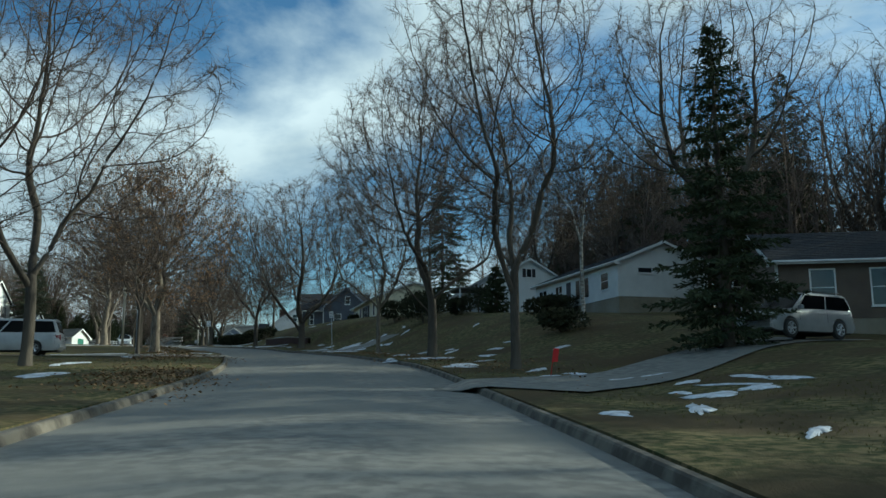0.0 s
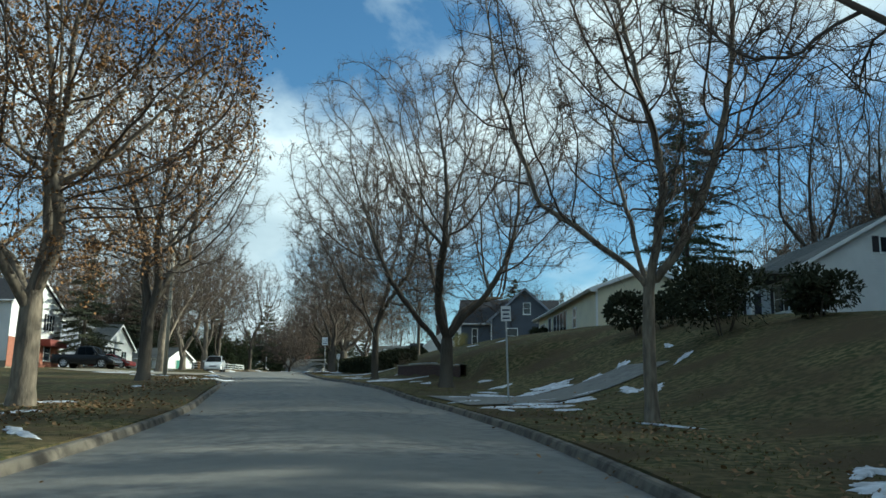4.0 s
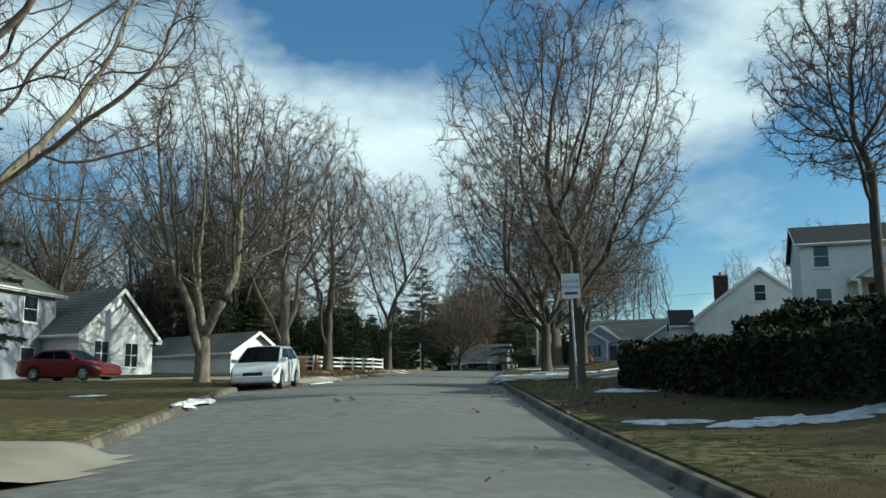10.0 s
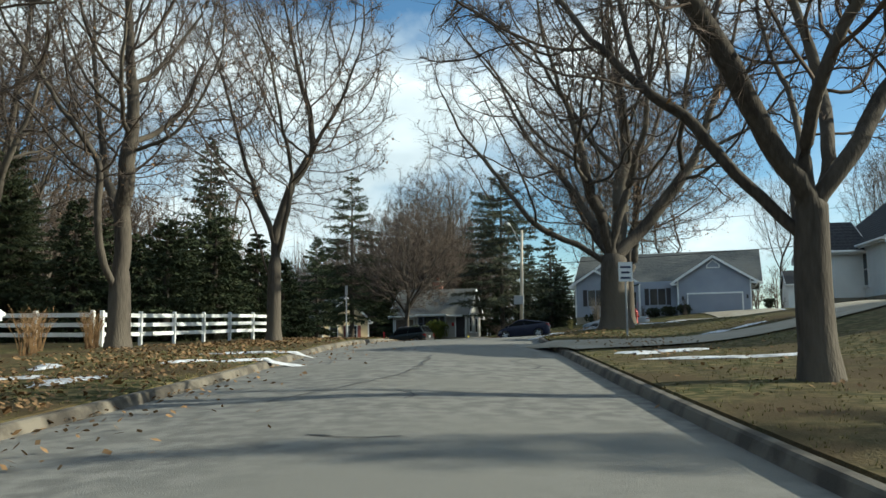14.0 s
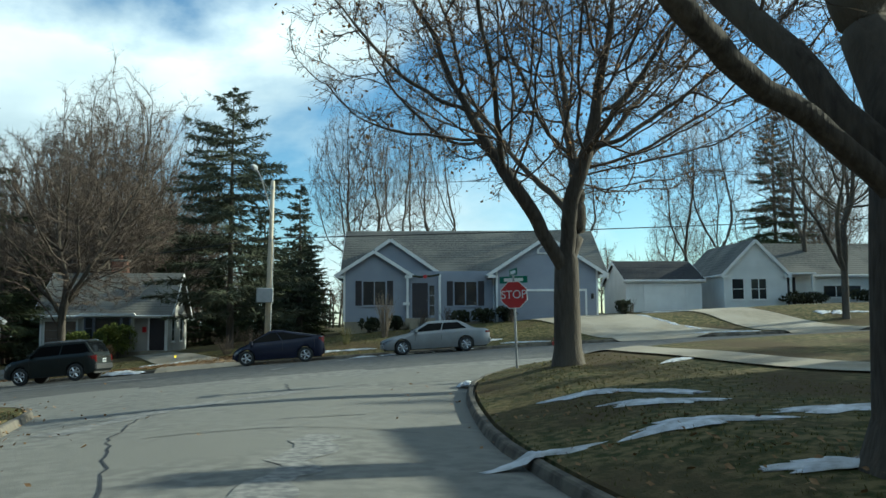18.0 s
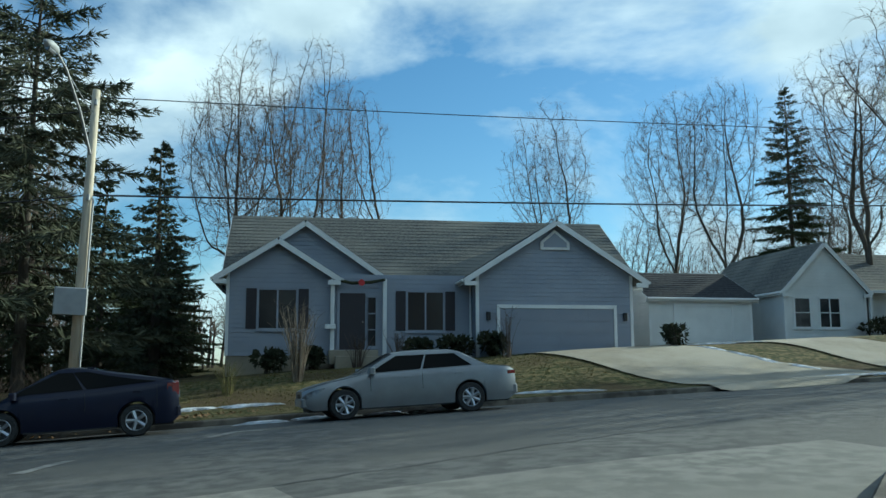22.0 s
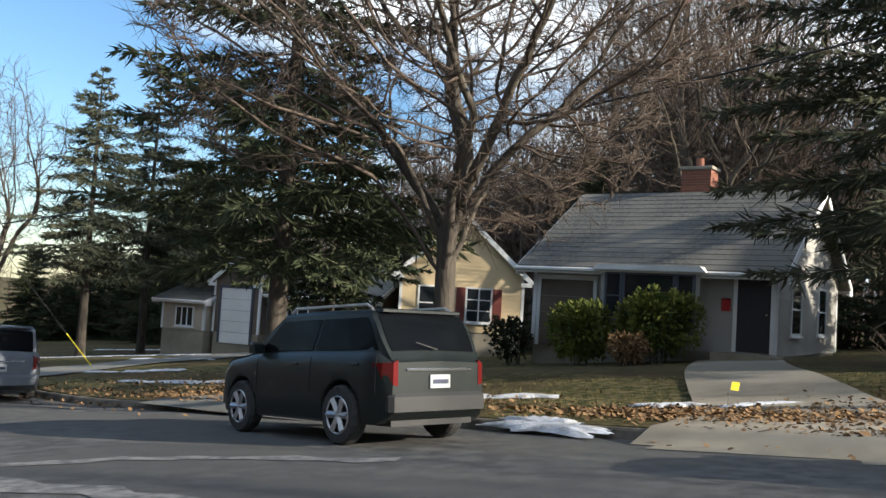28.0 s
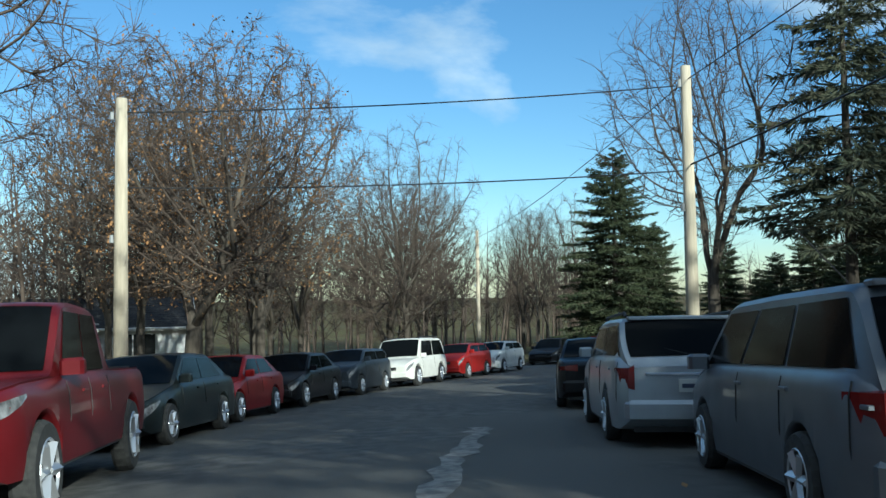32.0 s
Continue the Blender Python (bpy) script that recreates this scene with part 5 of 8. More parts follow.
side_house(-70.0, 138.5, 3.4, 86, "low white house behind the row of parked cars", 9.0, 6.0, 2.4, 1.3, "whiteside", wins=((1.8, .9, 1.2, 1.1, (2, 1)), (6.6, .9, 1.6, 1.1, (3, 1))), front_door=4.2, roof="darkshingle")

# ---- vehicles ----
def car(x, y, z, yaw, label, colour, L=4.7, W=1.8, H=1.45, top=((0, .62), (.03, .7), (.12, .8), (.28, .93), (.6, .97), (.85, 1.0), (.97, .95), (1, .85)), cabin=(.25, .42, .72, .86),
        clear=.22, wheel=.32, base=(.185, .77), pitch=0.0, roll=0.0, metal=.4, rear="low", rails=False, bed=None, doors=2, spokes=6, dark_low=False, name="car", category="car", group="parked cars", plate_rear=True):
    """A parked car, nose along its local +x: lofted body, cabin with panes, wheels, lamps, mirrors, handles."""
    t = thing(name, pose(x, y, z, roll, pitch, yaw), label, category, group)
    pm = paint("paint", colour, metal)
    X = lambda u: L * (0.5 - u)
    zt_at = lambda u: ramp(u, top)
    ca, cb, cc, cd = cabin
    tall = H > 1.56
    lean = .1 if tall else .17
    # the outline seen from the side, corners rounded off
    line = [(u, z_ + .02) for u, z_ in top if u < ca - .01] + [(ca, zt_at(ca) + .02), (cb, H - .035), (cb + .05, H - .008), ((cb + cc) / 2 - .03, H), (cc - .02, H - .02), (cc + .01, H - .045), (cd, zt_at(cd) + .02)]
    line += [(u, z_ + .02) for u, z_ in top if u > cd + .01]
    roofline = lambda u: float(np.mean([ramp(min(max(u + q, 0), 1), line) for q in (-.016, -.008, 0, .008, .016)])) if .02 < u < .98 else ramp(u, line)
    R_ = wheel * 1.14

    def arch(u):
        d_ = min(abs(X(u) - X(q)) for q in base)
        return max(clear, wheel + math.sqrt(max(R_ * R_ - d_ * d_, 0))) if d_ < R_ else clear

    def plan(u):
        e = min(u, 1 - u)
        return W / 2 * (1 - .17 * max(0, 1 - e / .1) ** 2.2 - .02 * max(0, 1 - u / .3))

    def flank(u, z_):
        """Half the width of the glass house at a height."""
        zb_ = zt_at(u)
        return .93 * plan(u) - lean * max(0, z_ - zb_) / (H - zb_)

    def section(u):
        w, zb_, zr_ = plan(u), zt_at(u), roofline(u)
        e = min(u, 1 - u)
        lo_ = max(arch(u), clear + .13 * max(0, 1 - e / .05) ** 1.5)
        k_ = min(1, max(0, (zr_ - zb_) / (H - zb_)))
        side = flank(u, zr_ - .07 * k_)
        mid = max(lo_ + .03, clear + (zb_ - clear) * .4)
        high = max(mid + .02, zb_ - .13)
        return [(0, lo_), (.78 * w, lo_), (.965 * w, lo_ + .004), (.99 * w, (lo_ + mid) / 2), (w, mid), (.995 * w, (mid + high) / 2), (.985 * w, high), (.962 * w, zb_ - .045), (.935 * w, zb_ - .008), (.925 * w - .004, zb_ + .012 * k_),
                (side, zr_ - .07 * k_), (side - .045, zr_ - .022 * k_ - .004), (side * .55, zr_ + .004), (0, zr_ + .012)]

    us = {0, .004, .012, .025, .05, .08, .95, .975, .988, .996, 1.0} | {.1 + .025 * i for i in range(34)} | {ca, cb, cc, cd}
    for q in base:
        for k_ in (-1.004, -.998, -.96, -.86, -.7, -.5, -.25, 0, .25, .5, .7, .86, .96, .998, 1.004):
            us.add(q + k_ * R_ / L)
    g = Geo()
    rows = []
    for u in sorted(us):
        sec = section(u)
        rows.append([(X(u), p_, q_) for p_, q_ in sec] + [(X(u), -p_, q_) for p_, q_ in sec[-2:0:-1]])
    k = len(rows[0])
    for r in rows:
        g.v.extend(r)
    for i in range(len(rows) - 1):
        for j in range(k):
            a, b = i * k + j, i * k + (j + 1) % k
            g.f.append((a, b, b + k, a + k))
    g.f.append(tuple(range(k - 1, -1, -1)))
    g.f.append(tuple(range(len(g.v) - k, len(g.v))))
    body_ob = part("body", g, pm, t, "", True)
    body_ob.data.set_sharp_from_angle(angle=radians(34))
    part("underbody", Geo().box(X(.97), -W * .37, clear - .03, X(.03), W * .37, clear + .42), M["black"], body_ob)

    def pane(name, n, m_, at):
        """A curved pane: at gives the place for two numbers from 0 to 1."""
        q = Geo()
        q.v = [at(i / n, j / m_) for i in range(n + 1) for j in range(m_ + 1)]
        q.f = [(i * (m_ + 1) + j, i * (m_ + 1) + j + 1, (i + 1) * (m_ + 1) + j + 1, (i + 1) * (m_ + 1) + j) for i in range(n) for j in range(m_)]
        part(name, q, M["carglass"], body_ob, "", True)

    def screen(u0, u1):
        def at(i, j):
            u = u0 + (u1 - u0) * i
            half = section(u)[11][0] - .02
            y_ = half * (2 * j - 1)
            sec = section(u)
            z_ = np.interp(abs(y_), [sec[13][0], sec[12][0], sec[11][0]], [sec[13][1], sec[12][1], sec[11][1]])
            out = -1 if u1 > .6 else 1
            return (X(u) + .007 * out, y_, float(z_) + .007)
        return at

    pane("windscreen", 6, 8, screen(ca + .006, cb - .002))
    pane("rear_window", 6, 8, screen(cc + .012, cc + (cd - cc) * (.96 if cd - cc > .1 else .86)))
    zb = zt_at(ca + .03) - .01
    zr0 = zt_at(cd - .03)
    xb, xc, xd = X(cb), X(cc), X(cd)
    wt = plan(.5) * .93 - lean
    glass_top = H - (.13 if tall else .115)
    cuts = [0, .5, 1] if doors == 2 else [0, .34, .67, 1]
    lo_f, hi_f = ca + .055, cb + .012
    lo_r, hi_r = cd - (.075 if cd - cc > .1 else .035), cc - .012
    for s in (1, -1):
        for c0, c1 in zip(cuts[:-1], cuts[1:]):
            def at(i, j, c0=c0, c1=c1):
                q = c0 + .012 * (c0 > 0) + (c1 - .012 * (c1 < 1) - c0 - .012 * (c0 > 0)) * i
                u = (lo_f + (lo_r - lo_f) * q) * (1 - j) + (hi_f + (hi_r - hi_f) * q) * j
                z_ = zt_at(u) + .03 + (glass_top - zt_at(u) - .03) * j
                return (X(u), s * (flank(u, z_) + .006), z_)
            pane("side_window", 4, 3, at)
        for c0 in cuts[:-1]:
            hu = lo_f + (lo_r - lo_f) * (c0 + .36)
            zh = .86 * zt_at(hu)
            part("handle", Geo().box(X(hu) - .085, s * plan(hu) * .985 - .02, zh, X(hu) + .085, s * plan(hu) * .985 + .02, zh + .028, .006), pm, body_ob)
        for c0 in cuts:
            su = lo_f + (lo_r - lo_f) * c0
            if min(abs(su - q) for q in base) * L < R_:
                continue
            seam = Geo().tube([(X(su), s * plan(su) * .972, clear + .16), (X(su), s * (plan(su) + .002), clear + .4), (X(su), s * (plan(su) * .99), zt_at(su) - .14), (X(su), s * (plan(su) * .962 + .001), zt_at(su) - .045)], [.005] * 4, 4)
            part("door_seam", seam, M["black"], body_ob)
        P = [(X(ca), 0, 0), 0, 0, (X(cd), 0, 0)]
        mx = P[0][0] - .3
        part("mirror", Geo().box(mx - .06, min(s * W / 2 * .93, s * (W / 2 + .14)), zb + .02, mx + .08, max(s * W / 2 * .93, s * (W / 2 + .14)), zb + .17, .03), pm, body_ob)
        part("sill", Geo().box(X(base[1]) + wheel * 1.2, s * W / 2 * .93 - .03, clear - .02, X(base[0]) - wheel * 1.2, s * W / 2 * .93 + .03, clear + .1, .02), M["black"], body_ob)
        hl = Geo().box(X(0.075), min(s * W * .25, s * W * .41), zt_at(.03) - .17, X(0.009), max(s * W * .25, s * W * .41), zt_at(.03) - .06, .03)
        band = [(u_, zt_at(u_) - lo_, zt_at(u_) - hi_) for u_, lo_, hi_ in ((.003, .2, .09), (.02, .2, .075), (.045, .18, .07), (.075, .14, .07), (.1, .1, .075))]
        o_ = len(hl.v)
        for u_, z0_, z1_ in band:
            for z_ in (z0_, z1_):
                sec = section(u_)
                hl.v.append((X(u_) + .004, s * (float(np.interp(z_, [q[1] for q in sec[3:9]], [q[0] for q in sec[3:9]])) + .006), z_))
        hl.f += [(o_ + 2 * i, o_ + 2 * i + 1, o_ + 2 * i + 3, o_ + 2 * i + 2) for i in range(len(band) - 1)]
        part("headlight", hl, M["lamp"], body_ob)
        inner, z0_, z1_ = (.37, zt_at(.97) - .33, zt_at(.97) - .03) if rear == "tall" else (.27, zt_at(.97) - .19, zt_at(.97) - .05)
        tl = Geo()
        st_ = ((1.0, .41), (.97, .455), (.94, .481) if rear == "tall" else (.955, .47))
        rows_ = [[(X(u_) - .006, s * W * inner, z0_), (X(u_) - .006, s * W * o_, z0_ + .02), (X(u_) - .006, s * W * o_, z1_ - .04), (X(u_) - .006, s * W * inner, z1_)] for u_, o_ in st_]
        for r_ in rows_:
            tl.v.extend(r_)
        tl.f = [(i * 4 + j, i * 4 + (j + 1) % 4, i * 4 + 4 + (j + 1) % 4, i * 4 + 4 + j) for i in range(2) for j in range(4)] + [(0, 1, 2, 3), (8, 11, 10, 9)]
        part("tail_light", tl, M["tail"], body_ob)
        if rails:
            rg = Geo().tube([(xb - .1, s * wt * .9, H - .02), (xb - .2, s * wt * .9, H + .035), (xc + .2, s * wt * .9, H + .03), (xc + .1, s * wt * .9, H - .02)], [.02] * 4, 6)
            part("roof_rail", rg, M["alloy"] if rails == "bright" else M["black"], body_ob)
    part("grille", Geo().box(X(.02), -W * .2, zt_at(.02) - .2, X(0) + .006, W * .2, zt_at(.02) - .08, .01), M["black"], body_ob)
    part("bumper", Geo().box(X(.045), -W * .43, clear + .1, X(-.006), W * .43, clear + .3, .05), M["chrome"] if bed else (M["black"] if dark_low else pm), body_ob)
    part("bumper", Geo().box(X(1.008), -W * .44, clear + .14, X(.955), W * .44, clear + .36, .05), M["chrome"] if rear == "bright" or bed else (M["black"] if dark_low else pm), body_ob)
    if rear == "tall":
        part("spoiler", Geo().box(xc - .09, -wt * .9, H - .065, xc + .06, wt * .9, H - .025, .012), pm, body_ob)
        part("trim_strip", Geo().box(X(1) - .016, -W * .3, zt_at(.98) - .13, X(1) + .01, W * .3, zt_at(.98) - .1, .004), M["chrome"], body_ob)
        part("wiper", Geo().tube([(xd - .01, 0, zr0 + .06), (xd + .02, .3, zr0 + .14)], [.008, .006], 4), M["black"], body_ob)
    zp = zt_at(.98) - .33 if rear != "low" else clear + .42
    pl = part("number_plate", Geo().box(X(1) - .025, -.155, zp, X(1) - .002, .155, zp + .155, .004), M["plate"], body_ob)
    part("plate_bar", Geo().box(X(1) - .029, -.12, zp + .05, X(1) - .0255, .12, zp + .1), M["ink"], pl)
    if bed:
        b0, b1 = X(bed[0]), X(bed[1])
        part("truck_bed", Geo().box(b1, -W * .38, zt_at(.8) - .03, b0, W * .38, zt_at(.8) + .045), M["black"], body_ob)
    for u in base:
        for s in (1, -1):
            cx, cy = X(u), s * W / 2
            wg = Geo()
            out = [(.40, -.10), (.62, -.10), (.93, -.1), (1.0, -.06), (1.0, .06), (.93, .1), (.62, .1)]
            n = 20
            for rr, dy in out:
                for i in range(n):
                    a = 2 * math.pi * i / n
                    wg.v.append((cx + rr * wheel * math.cos(a), cy * .91 + s * dy, wheel + rr * wheel * math.sin(a)))
            for q in range(len(out) - 1):
                for i in range(n):
                    wg.f.append((q * n + i, q * n + (i + 1) % n, (q + 1) * n + (i + 1) % n, (q + 1) * n + i))
            wo = part("wheel", wg, M["rubber"], t)
            hub = Geo().disc((cx, cy * .91 + s * .04, wheel), wheel * .62, (0, 1, 0), .03, 20)
            part("rim_well", hub, M["black"], wo)
            rim = Geo()
            rim.disc((cx, cy * .91 + s * .085, wheel), wheel * .16, (0, 1, 0), .03, 10)
            for i in range(spokes):
                a = 2 * math.pi * i / spokes
                c, sn = math.cos(a), math.sin(a)
                p0 = Vector((cx + c * wheel * .1, cy * .91 + s * .078, wheel + sn * wheel * .1))
                p1 = Vector((cx + c * wheel * .6, cy * .91 + s * .088, wheel + sn * wheel * .6))
                rim.tube([p0, p1], [wheel * .11, wheel * .13], 4)
            ring = [Vector((cx + math.cos(2 * math.pi * i / 20) * wheel * .63, cy * .91 + s * .092, wheel + math.sin(2 * math.pi * i / 20) * wheel * .63)) for i in range(21)]
            rim.tube(ring, [wheel * .045] * 21, 4, cap=False)
            part("rim", rim, M["alloy"], wo)
    return t


def parked(x, y, yaw, *a, **k):
    """A car set on the road, tilted with its slope."""
    d = radians(yaw)
    f, r = 1.35, .8
    zf, zb = road_top(x + f * math.cos(d), y + f * math.sin(d)), road_top(x - f * math.cos(d), y - f * math.sin(d))
    zl, zr = road_top(x - r * math.sin(d), y + r * math.cos(d)), road_top(x + r * math.sin(d), y - r * math.cos(d))
    return car(x, y, (zf + zb + zl + zr) / 4, yaw, *a, pitch=-math.degrees(math.atan2(zf - zb, 2 * f)), roll=math.degrees(math.atan2(zl - zr, 2 * r)), **k)


SUV_TOP = ((0, .75), (.03, .88), (.1, .98), (.26, 1.06), (.6, 1.08), (.95, 1.08), (1, .95))
VAN_TOP = ((0, .65), (.03, .78), (.12, .92), (.22, 1.02), (.6, 1.04), (.96, 1.05), (1, .9))
# by the junction
parked(-0.75, 142.2, 170, "silver-grey four-door saloon parked by the kerb", (0.3, 0.31, 0.32), L=4.79, W=1.78, H=1.42, spokes=7, metal=.6)
parked(-7.5, 143.45, 173, "dark blue hatchback with sloping tail, alloy wheels", (0.006, 0.009, 0.03), L=3.9, W=1.7, H=1.47, base=(.145, .785), top=((0, .5), (.015, .62), (.06, .74), (.14, .84), (.22, .93), (.6, .98), (.9, 1.06), (.97, 1.1), (1, .95)), cabin=(.13, .4, .56, .965), rear="tall", spokes=5, metal=.2)
parked(-16.5, 144.3, 157, "dark green-black sport utility with roof rails, silver bumper", (0.013, 0.018, 0.017), L=3.98, W=1.68, H=1.62, top=SUV_TOP, cabin=(.24, .4, .9, .988), clear=.27, wheel=.35, rear="tall", rails="bright", dark_low=True, metal=.2, base=(.19, .79))
# row along the north kerb of the cross street
parked(-28.9, 148.05, 153, "grey-blue minivan with tinted rear glass", (0.16, 0.175, 0.2), L=4.9, W=1.8, H=1.64, top=VAN_TOP, cabin=(.15, .34, .935, .99), rear="tall", doors=3, metal=.6, base=(.19, .79))
parked(-34.1, 149.95, 153, "silver estate car with roof bars", (0.4, 0.43, 0.46), L=4.78, W=1.82, H=1.62, top=SUV_TOP, cabin=(.24, .4, .89, .988), rear="tall", rails="black", metal=.6, wheel=.34)
parked(-40.3, 152.9, 150, "black saloon parked in the row", (0.01, 0.01, 0.011), L=4.7, W=1.8, H=1.45)
parked(-45.0, 156.0, 143, "dark saloon parked in the row", (0.02, 0.022, 0.026), L=4.6, W=1.78, H=1.45)
parked(-49.4, 159.6, 140, "red-brown estate car with pale roof", (0.2, 0.03, 0.02), L=4.6, W=1.8, H=1.6, top=SUV_TOP, cabin=(.24, .4, .89, .988), rear="tall")
parked(-53.4, 163.3, 137, "dark hatchback far down the row", (0.03, 0.03, 0.035), L=4.4, W=1.76, H=1.5)
parked(-57.2, 167.0, 135, "white sport utility far down the row", (0.6, 0.6, 0.58), L=4.7, W=1.85, H=1.75, top=SUV_TOP, cabin=(.24, .4, .86, .985), rear="tall", metal=0)
# row along the south kerb, noses towards the junction
parked(-33.4, 141.4, -14, "dark red pickup truck with chrome bumper", (0.16, 0.012, 0.016), L=5.8, W=2.02, H=1.92, top=((0, .95), (.02, 1.08), (.1, 1.14), (.3, 1.18), (.6, 1.2), (1, 1.2)), cabin=(.24, .35, .57, .61), clear=.42, wheel=.42, base=(.17, .78), bed=(.63, .98), metal=.3, name="pickup_truck", category="truck")
parked(-39.7, 143.35, -25, "dark green-grey saloon with clear headlamps", (0.025, 0.032, 0.032), L=4.9, W=1.85, H=1.47)
parked(-44.0, 145.25, -28, "bright red saloon parked in the row", (0.34, 0.012, 0.012), L=4.6, W=1.8, H=1.45)
parked(-48.25, 147.85, -32, "black saloon in the row of parked cars", (0.012, 0.012, 0.014), L=4.7, W=1.8, H=1.45)
parked(-52.15, 150.75, -36, "dark blue-grey hatchback in the row", (0.035, 0.045, 0.06), L=4.4, W=1.78, H=1.5, top=SUV_TOP, cabin=(.24, .4, .89, .988))
parked(-56.1, 154.35, -40, "white sport utility with dark windows", (0.72, 0.71, 0.66), L=4.9, W=1.92, H=1.82, top=SUV_TOP, cabin=(.24, .36, .87, .985), clear=.28, wheel=.38, metal=0, rails="black")
parked(-59.5, 158.1, -44, "red hatchback beyond the white one", (0.4, 0.02, 0.018), L=4.3, W=1.75, H=1.5, top=SUV_TOP, cabin=(.22, .4, .86, .985))
parked(-62.9, 161.6, -46, "small white hatchback at the far end", (0.7, 0.7, 0.68), L=4.3, W=1.74, H=1.5, metal=0, top=SUV_TOP, cabin=(.22, .4, .86, .985))
parked(-69.8, 168.8, -47, "black saloon at the bend", (0.015, 0.015, 0.016), L=4.7, W=1.8, H=1.5)
parked(27.5, 138.3, 172, "dark green estate car parked along the cross street", (0.02, 0.03, 0.03), L=4.7, W=1.8, H=1.6, top=SUV_TOP, cabin=(.24, .4, .9, .988), rails="black", rear="tall")
# main street
parked(-15.45, 73.3, -84, "white hatchback facing down the street", (0.74, 0.75, 0.74), L=4.35, W=1.72, H=1.54, top=((0, .55), (.015, .68), (.06, .8), (.14, .89), (.22, .95), (.6, 1.0), (.95, 1.02), (1, .85)), cabin=(.17, .4, .8, .975), metal=0, wheel=.32, rear="tall")


def yard_car(x, y, yaw, *a, **k):
    return car(x, y, ground_z(x, y) + .03, yaw, *a, **k)


yard_car(-27.5, 80.5, -8, "dark red saloon parked on a drive", (0.17, 0.02, 0.02), L=4.6, W=1.78, H=1.45)
yard_car(-24.0, 62.5, -6, "dark pickup truck on a drive beside the white house", (0.02, 0.02, 0.022), L=5.5, W=1.95, H=1.85, top=SUV_TOP, cabin=(.24, .35, .57, .61), clear=.4, wheel=.4, bed=(.63, .98), name="pickup_truck", category="truck")
yard_car(18.1, -23.9, 196, "silver sport utility on a drive in shade", (0.42, 0.43, 0.44), L=4.75, W=1.95, H=1.75, top=SUV_TOP, cabin=(.24, .4, .9, .988), rails="black", wheel=.36, clear=.26)
yard_car(-13.1, -6.4, 181, "silver minivan on a drive", (0.4, 0.41, 0.42), L=5.0, W=1.95, H=1.75, top=VAN_TOP, cabin=(.15, .34, .935, .99), rear="tall", doors=3)
yard_car(9.0, 84.0, 178, "pale car tucked beside the hedge", (0.6, 0.6, 0.6), L=4.5, W=1.78, H=1.5)

# ---- street furniture ----
def utility_pole(x, y, h, label, lean=0.0, lamp=None, box=False, z=None, r=.15):
    z = ground_z(x, y) if z is None else z
    t = thing("utility_pole", pose(x, y, z, 0, lean, 0), label, "utility pole", "utility poles")
    part("pole", Geo().tube([(0, 0, -.5), (0, 0, h * .5), (0, 0, h)], [r, r * .85, r * .7], 12), M["polewood"], t, "", True)
    for zz in (h - .4, h - 3.0):
        part("insulator", Geo().tube([(0, -r - .02, zz - .06), (0, -r - .02, zz + .1)], [.05, .035], 8), M["utilgrey"], t)
    if lamp:
        lx, ly = lamp
        d = Vector((lx, ly, 0))
        pts = [Vector((0, 0, h - 1.9)), d * .35 + Vector((0, 0, h - .9)), d * .75 + Vector((0, 0, h - .1)), d + Vector((0, 0, h + .15))]
        arm = part("lamp_arm", Geo().tube(pts, [.04, .035, .032, .03], 8), M["steel"], t, "galvanised bent lamp arm")
        part("brace", Geo().tube([Vector((0, 0, h - .75)), d * .72 + Vector((0, 0, h - .16))], [.012, .012], 5), M["steel"], arm)
        u = d.normalized()
        e = d + Vector((0, 0, h + .15))
        part("lamp_head", Geo().tube([e - u * .1, e + u * .05, e + u * .35, e + u * .6], [.05, .11, .13, .05], 10), M["utilgrey"], arm, "grey cobra-head street lamp", True)
        part("lens", Geo().tube([e + u * .15 + Vector((0, 0, -.1)), e + u * .45 + Vector((0, 0, -.1))], [.07, .07], 8), M["lamp"], arm)
    if box:
        b = part("meter_box", Geo().box(-.62, -.42, 2.5, .18, -.16, 3.2, .03), M["utilgrey"], t, "grey steel utility cabinet strapped to the pole")
        part("conduit", Geo().tube([(.13, -.12, 0), (.13, -.12, h - 3)], [.03, .03], 6), M["utilgrey"], t)
        part("strap", Geo().box(-.6, -.17, 2.8, .2, .17, 2.86), M["steel"], b)
    return t, z


def wire(a, b, sag, r=.014, name="overhead_wire", label="black overhead utility cable"):
    a, b = Vector(a), Vector(b)
    pts = [a.lerp(b, i / 24) - Vector((0, 0, sag * 4 * (i / 24) * (1 - i / 24))) for i in range(25)]
    solid(name, Geo().tube(pts, [r] * 25, 4), M["wire"], Matrix(), label, "cable", "overhead wires")


_, za = utility_pole(-7.6, 148.2, 8.6, "weathered wooden pole with street lamp and grey cabinet", lean=1.5, lamp=(-1.05, -2.3), box=True)
_, zb_ = utility_pole(-38.2, 153.9, 6.9, "tall pale wooden utility pole with guy wire")
_, zc_ = utility_pole(-66.5, 162.3, 7.4, "pale wooden utility pole at the bend", r=.13)
_, zd_ = utility_pole(-43.0, 143.0, 6.8, "pale wooden utility pole behind the parked cars", r=.17)
_, ze_ = utility_pole(58, 140.5, 10.8, "wooden utility pole along the cross street")
wire((-7.5, 148.2, za + 5.7), (-38.2, 153.9, zb_ + 4.8), .35, .02)
wire((-7.5, 148.2, za + 8.0), (-38.2, 153.9, zb_ + 6.6), .35)
wire((-7.5, 148.2, za + 5.7), (58, 140.5, ze_ + 7.3), .4, .026)
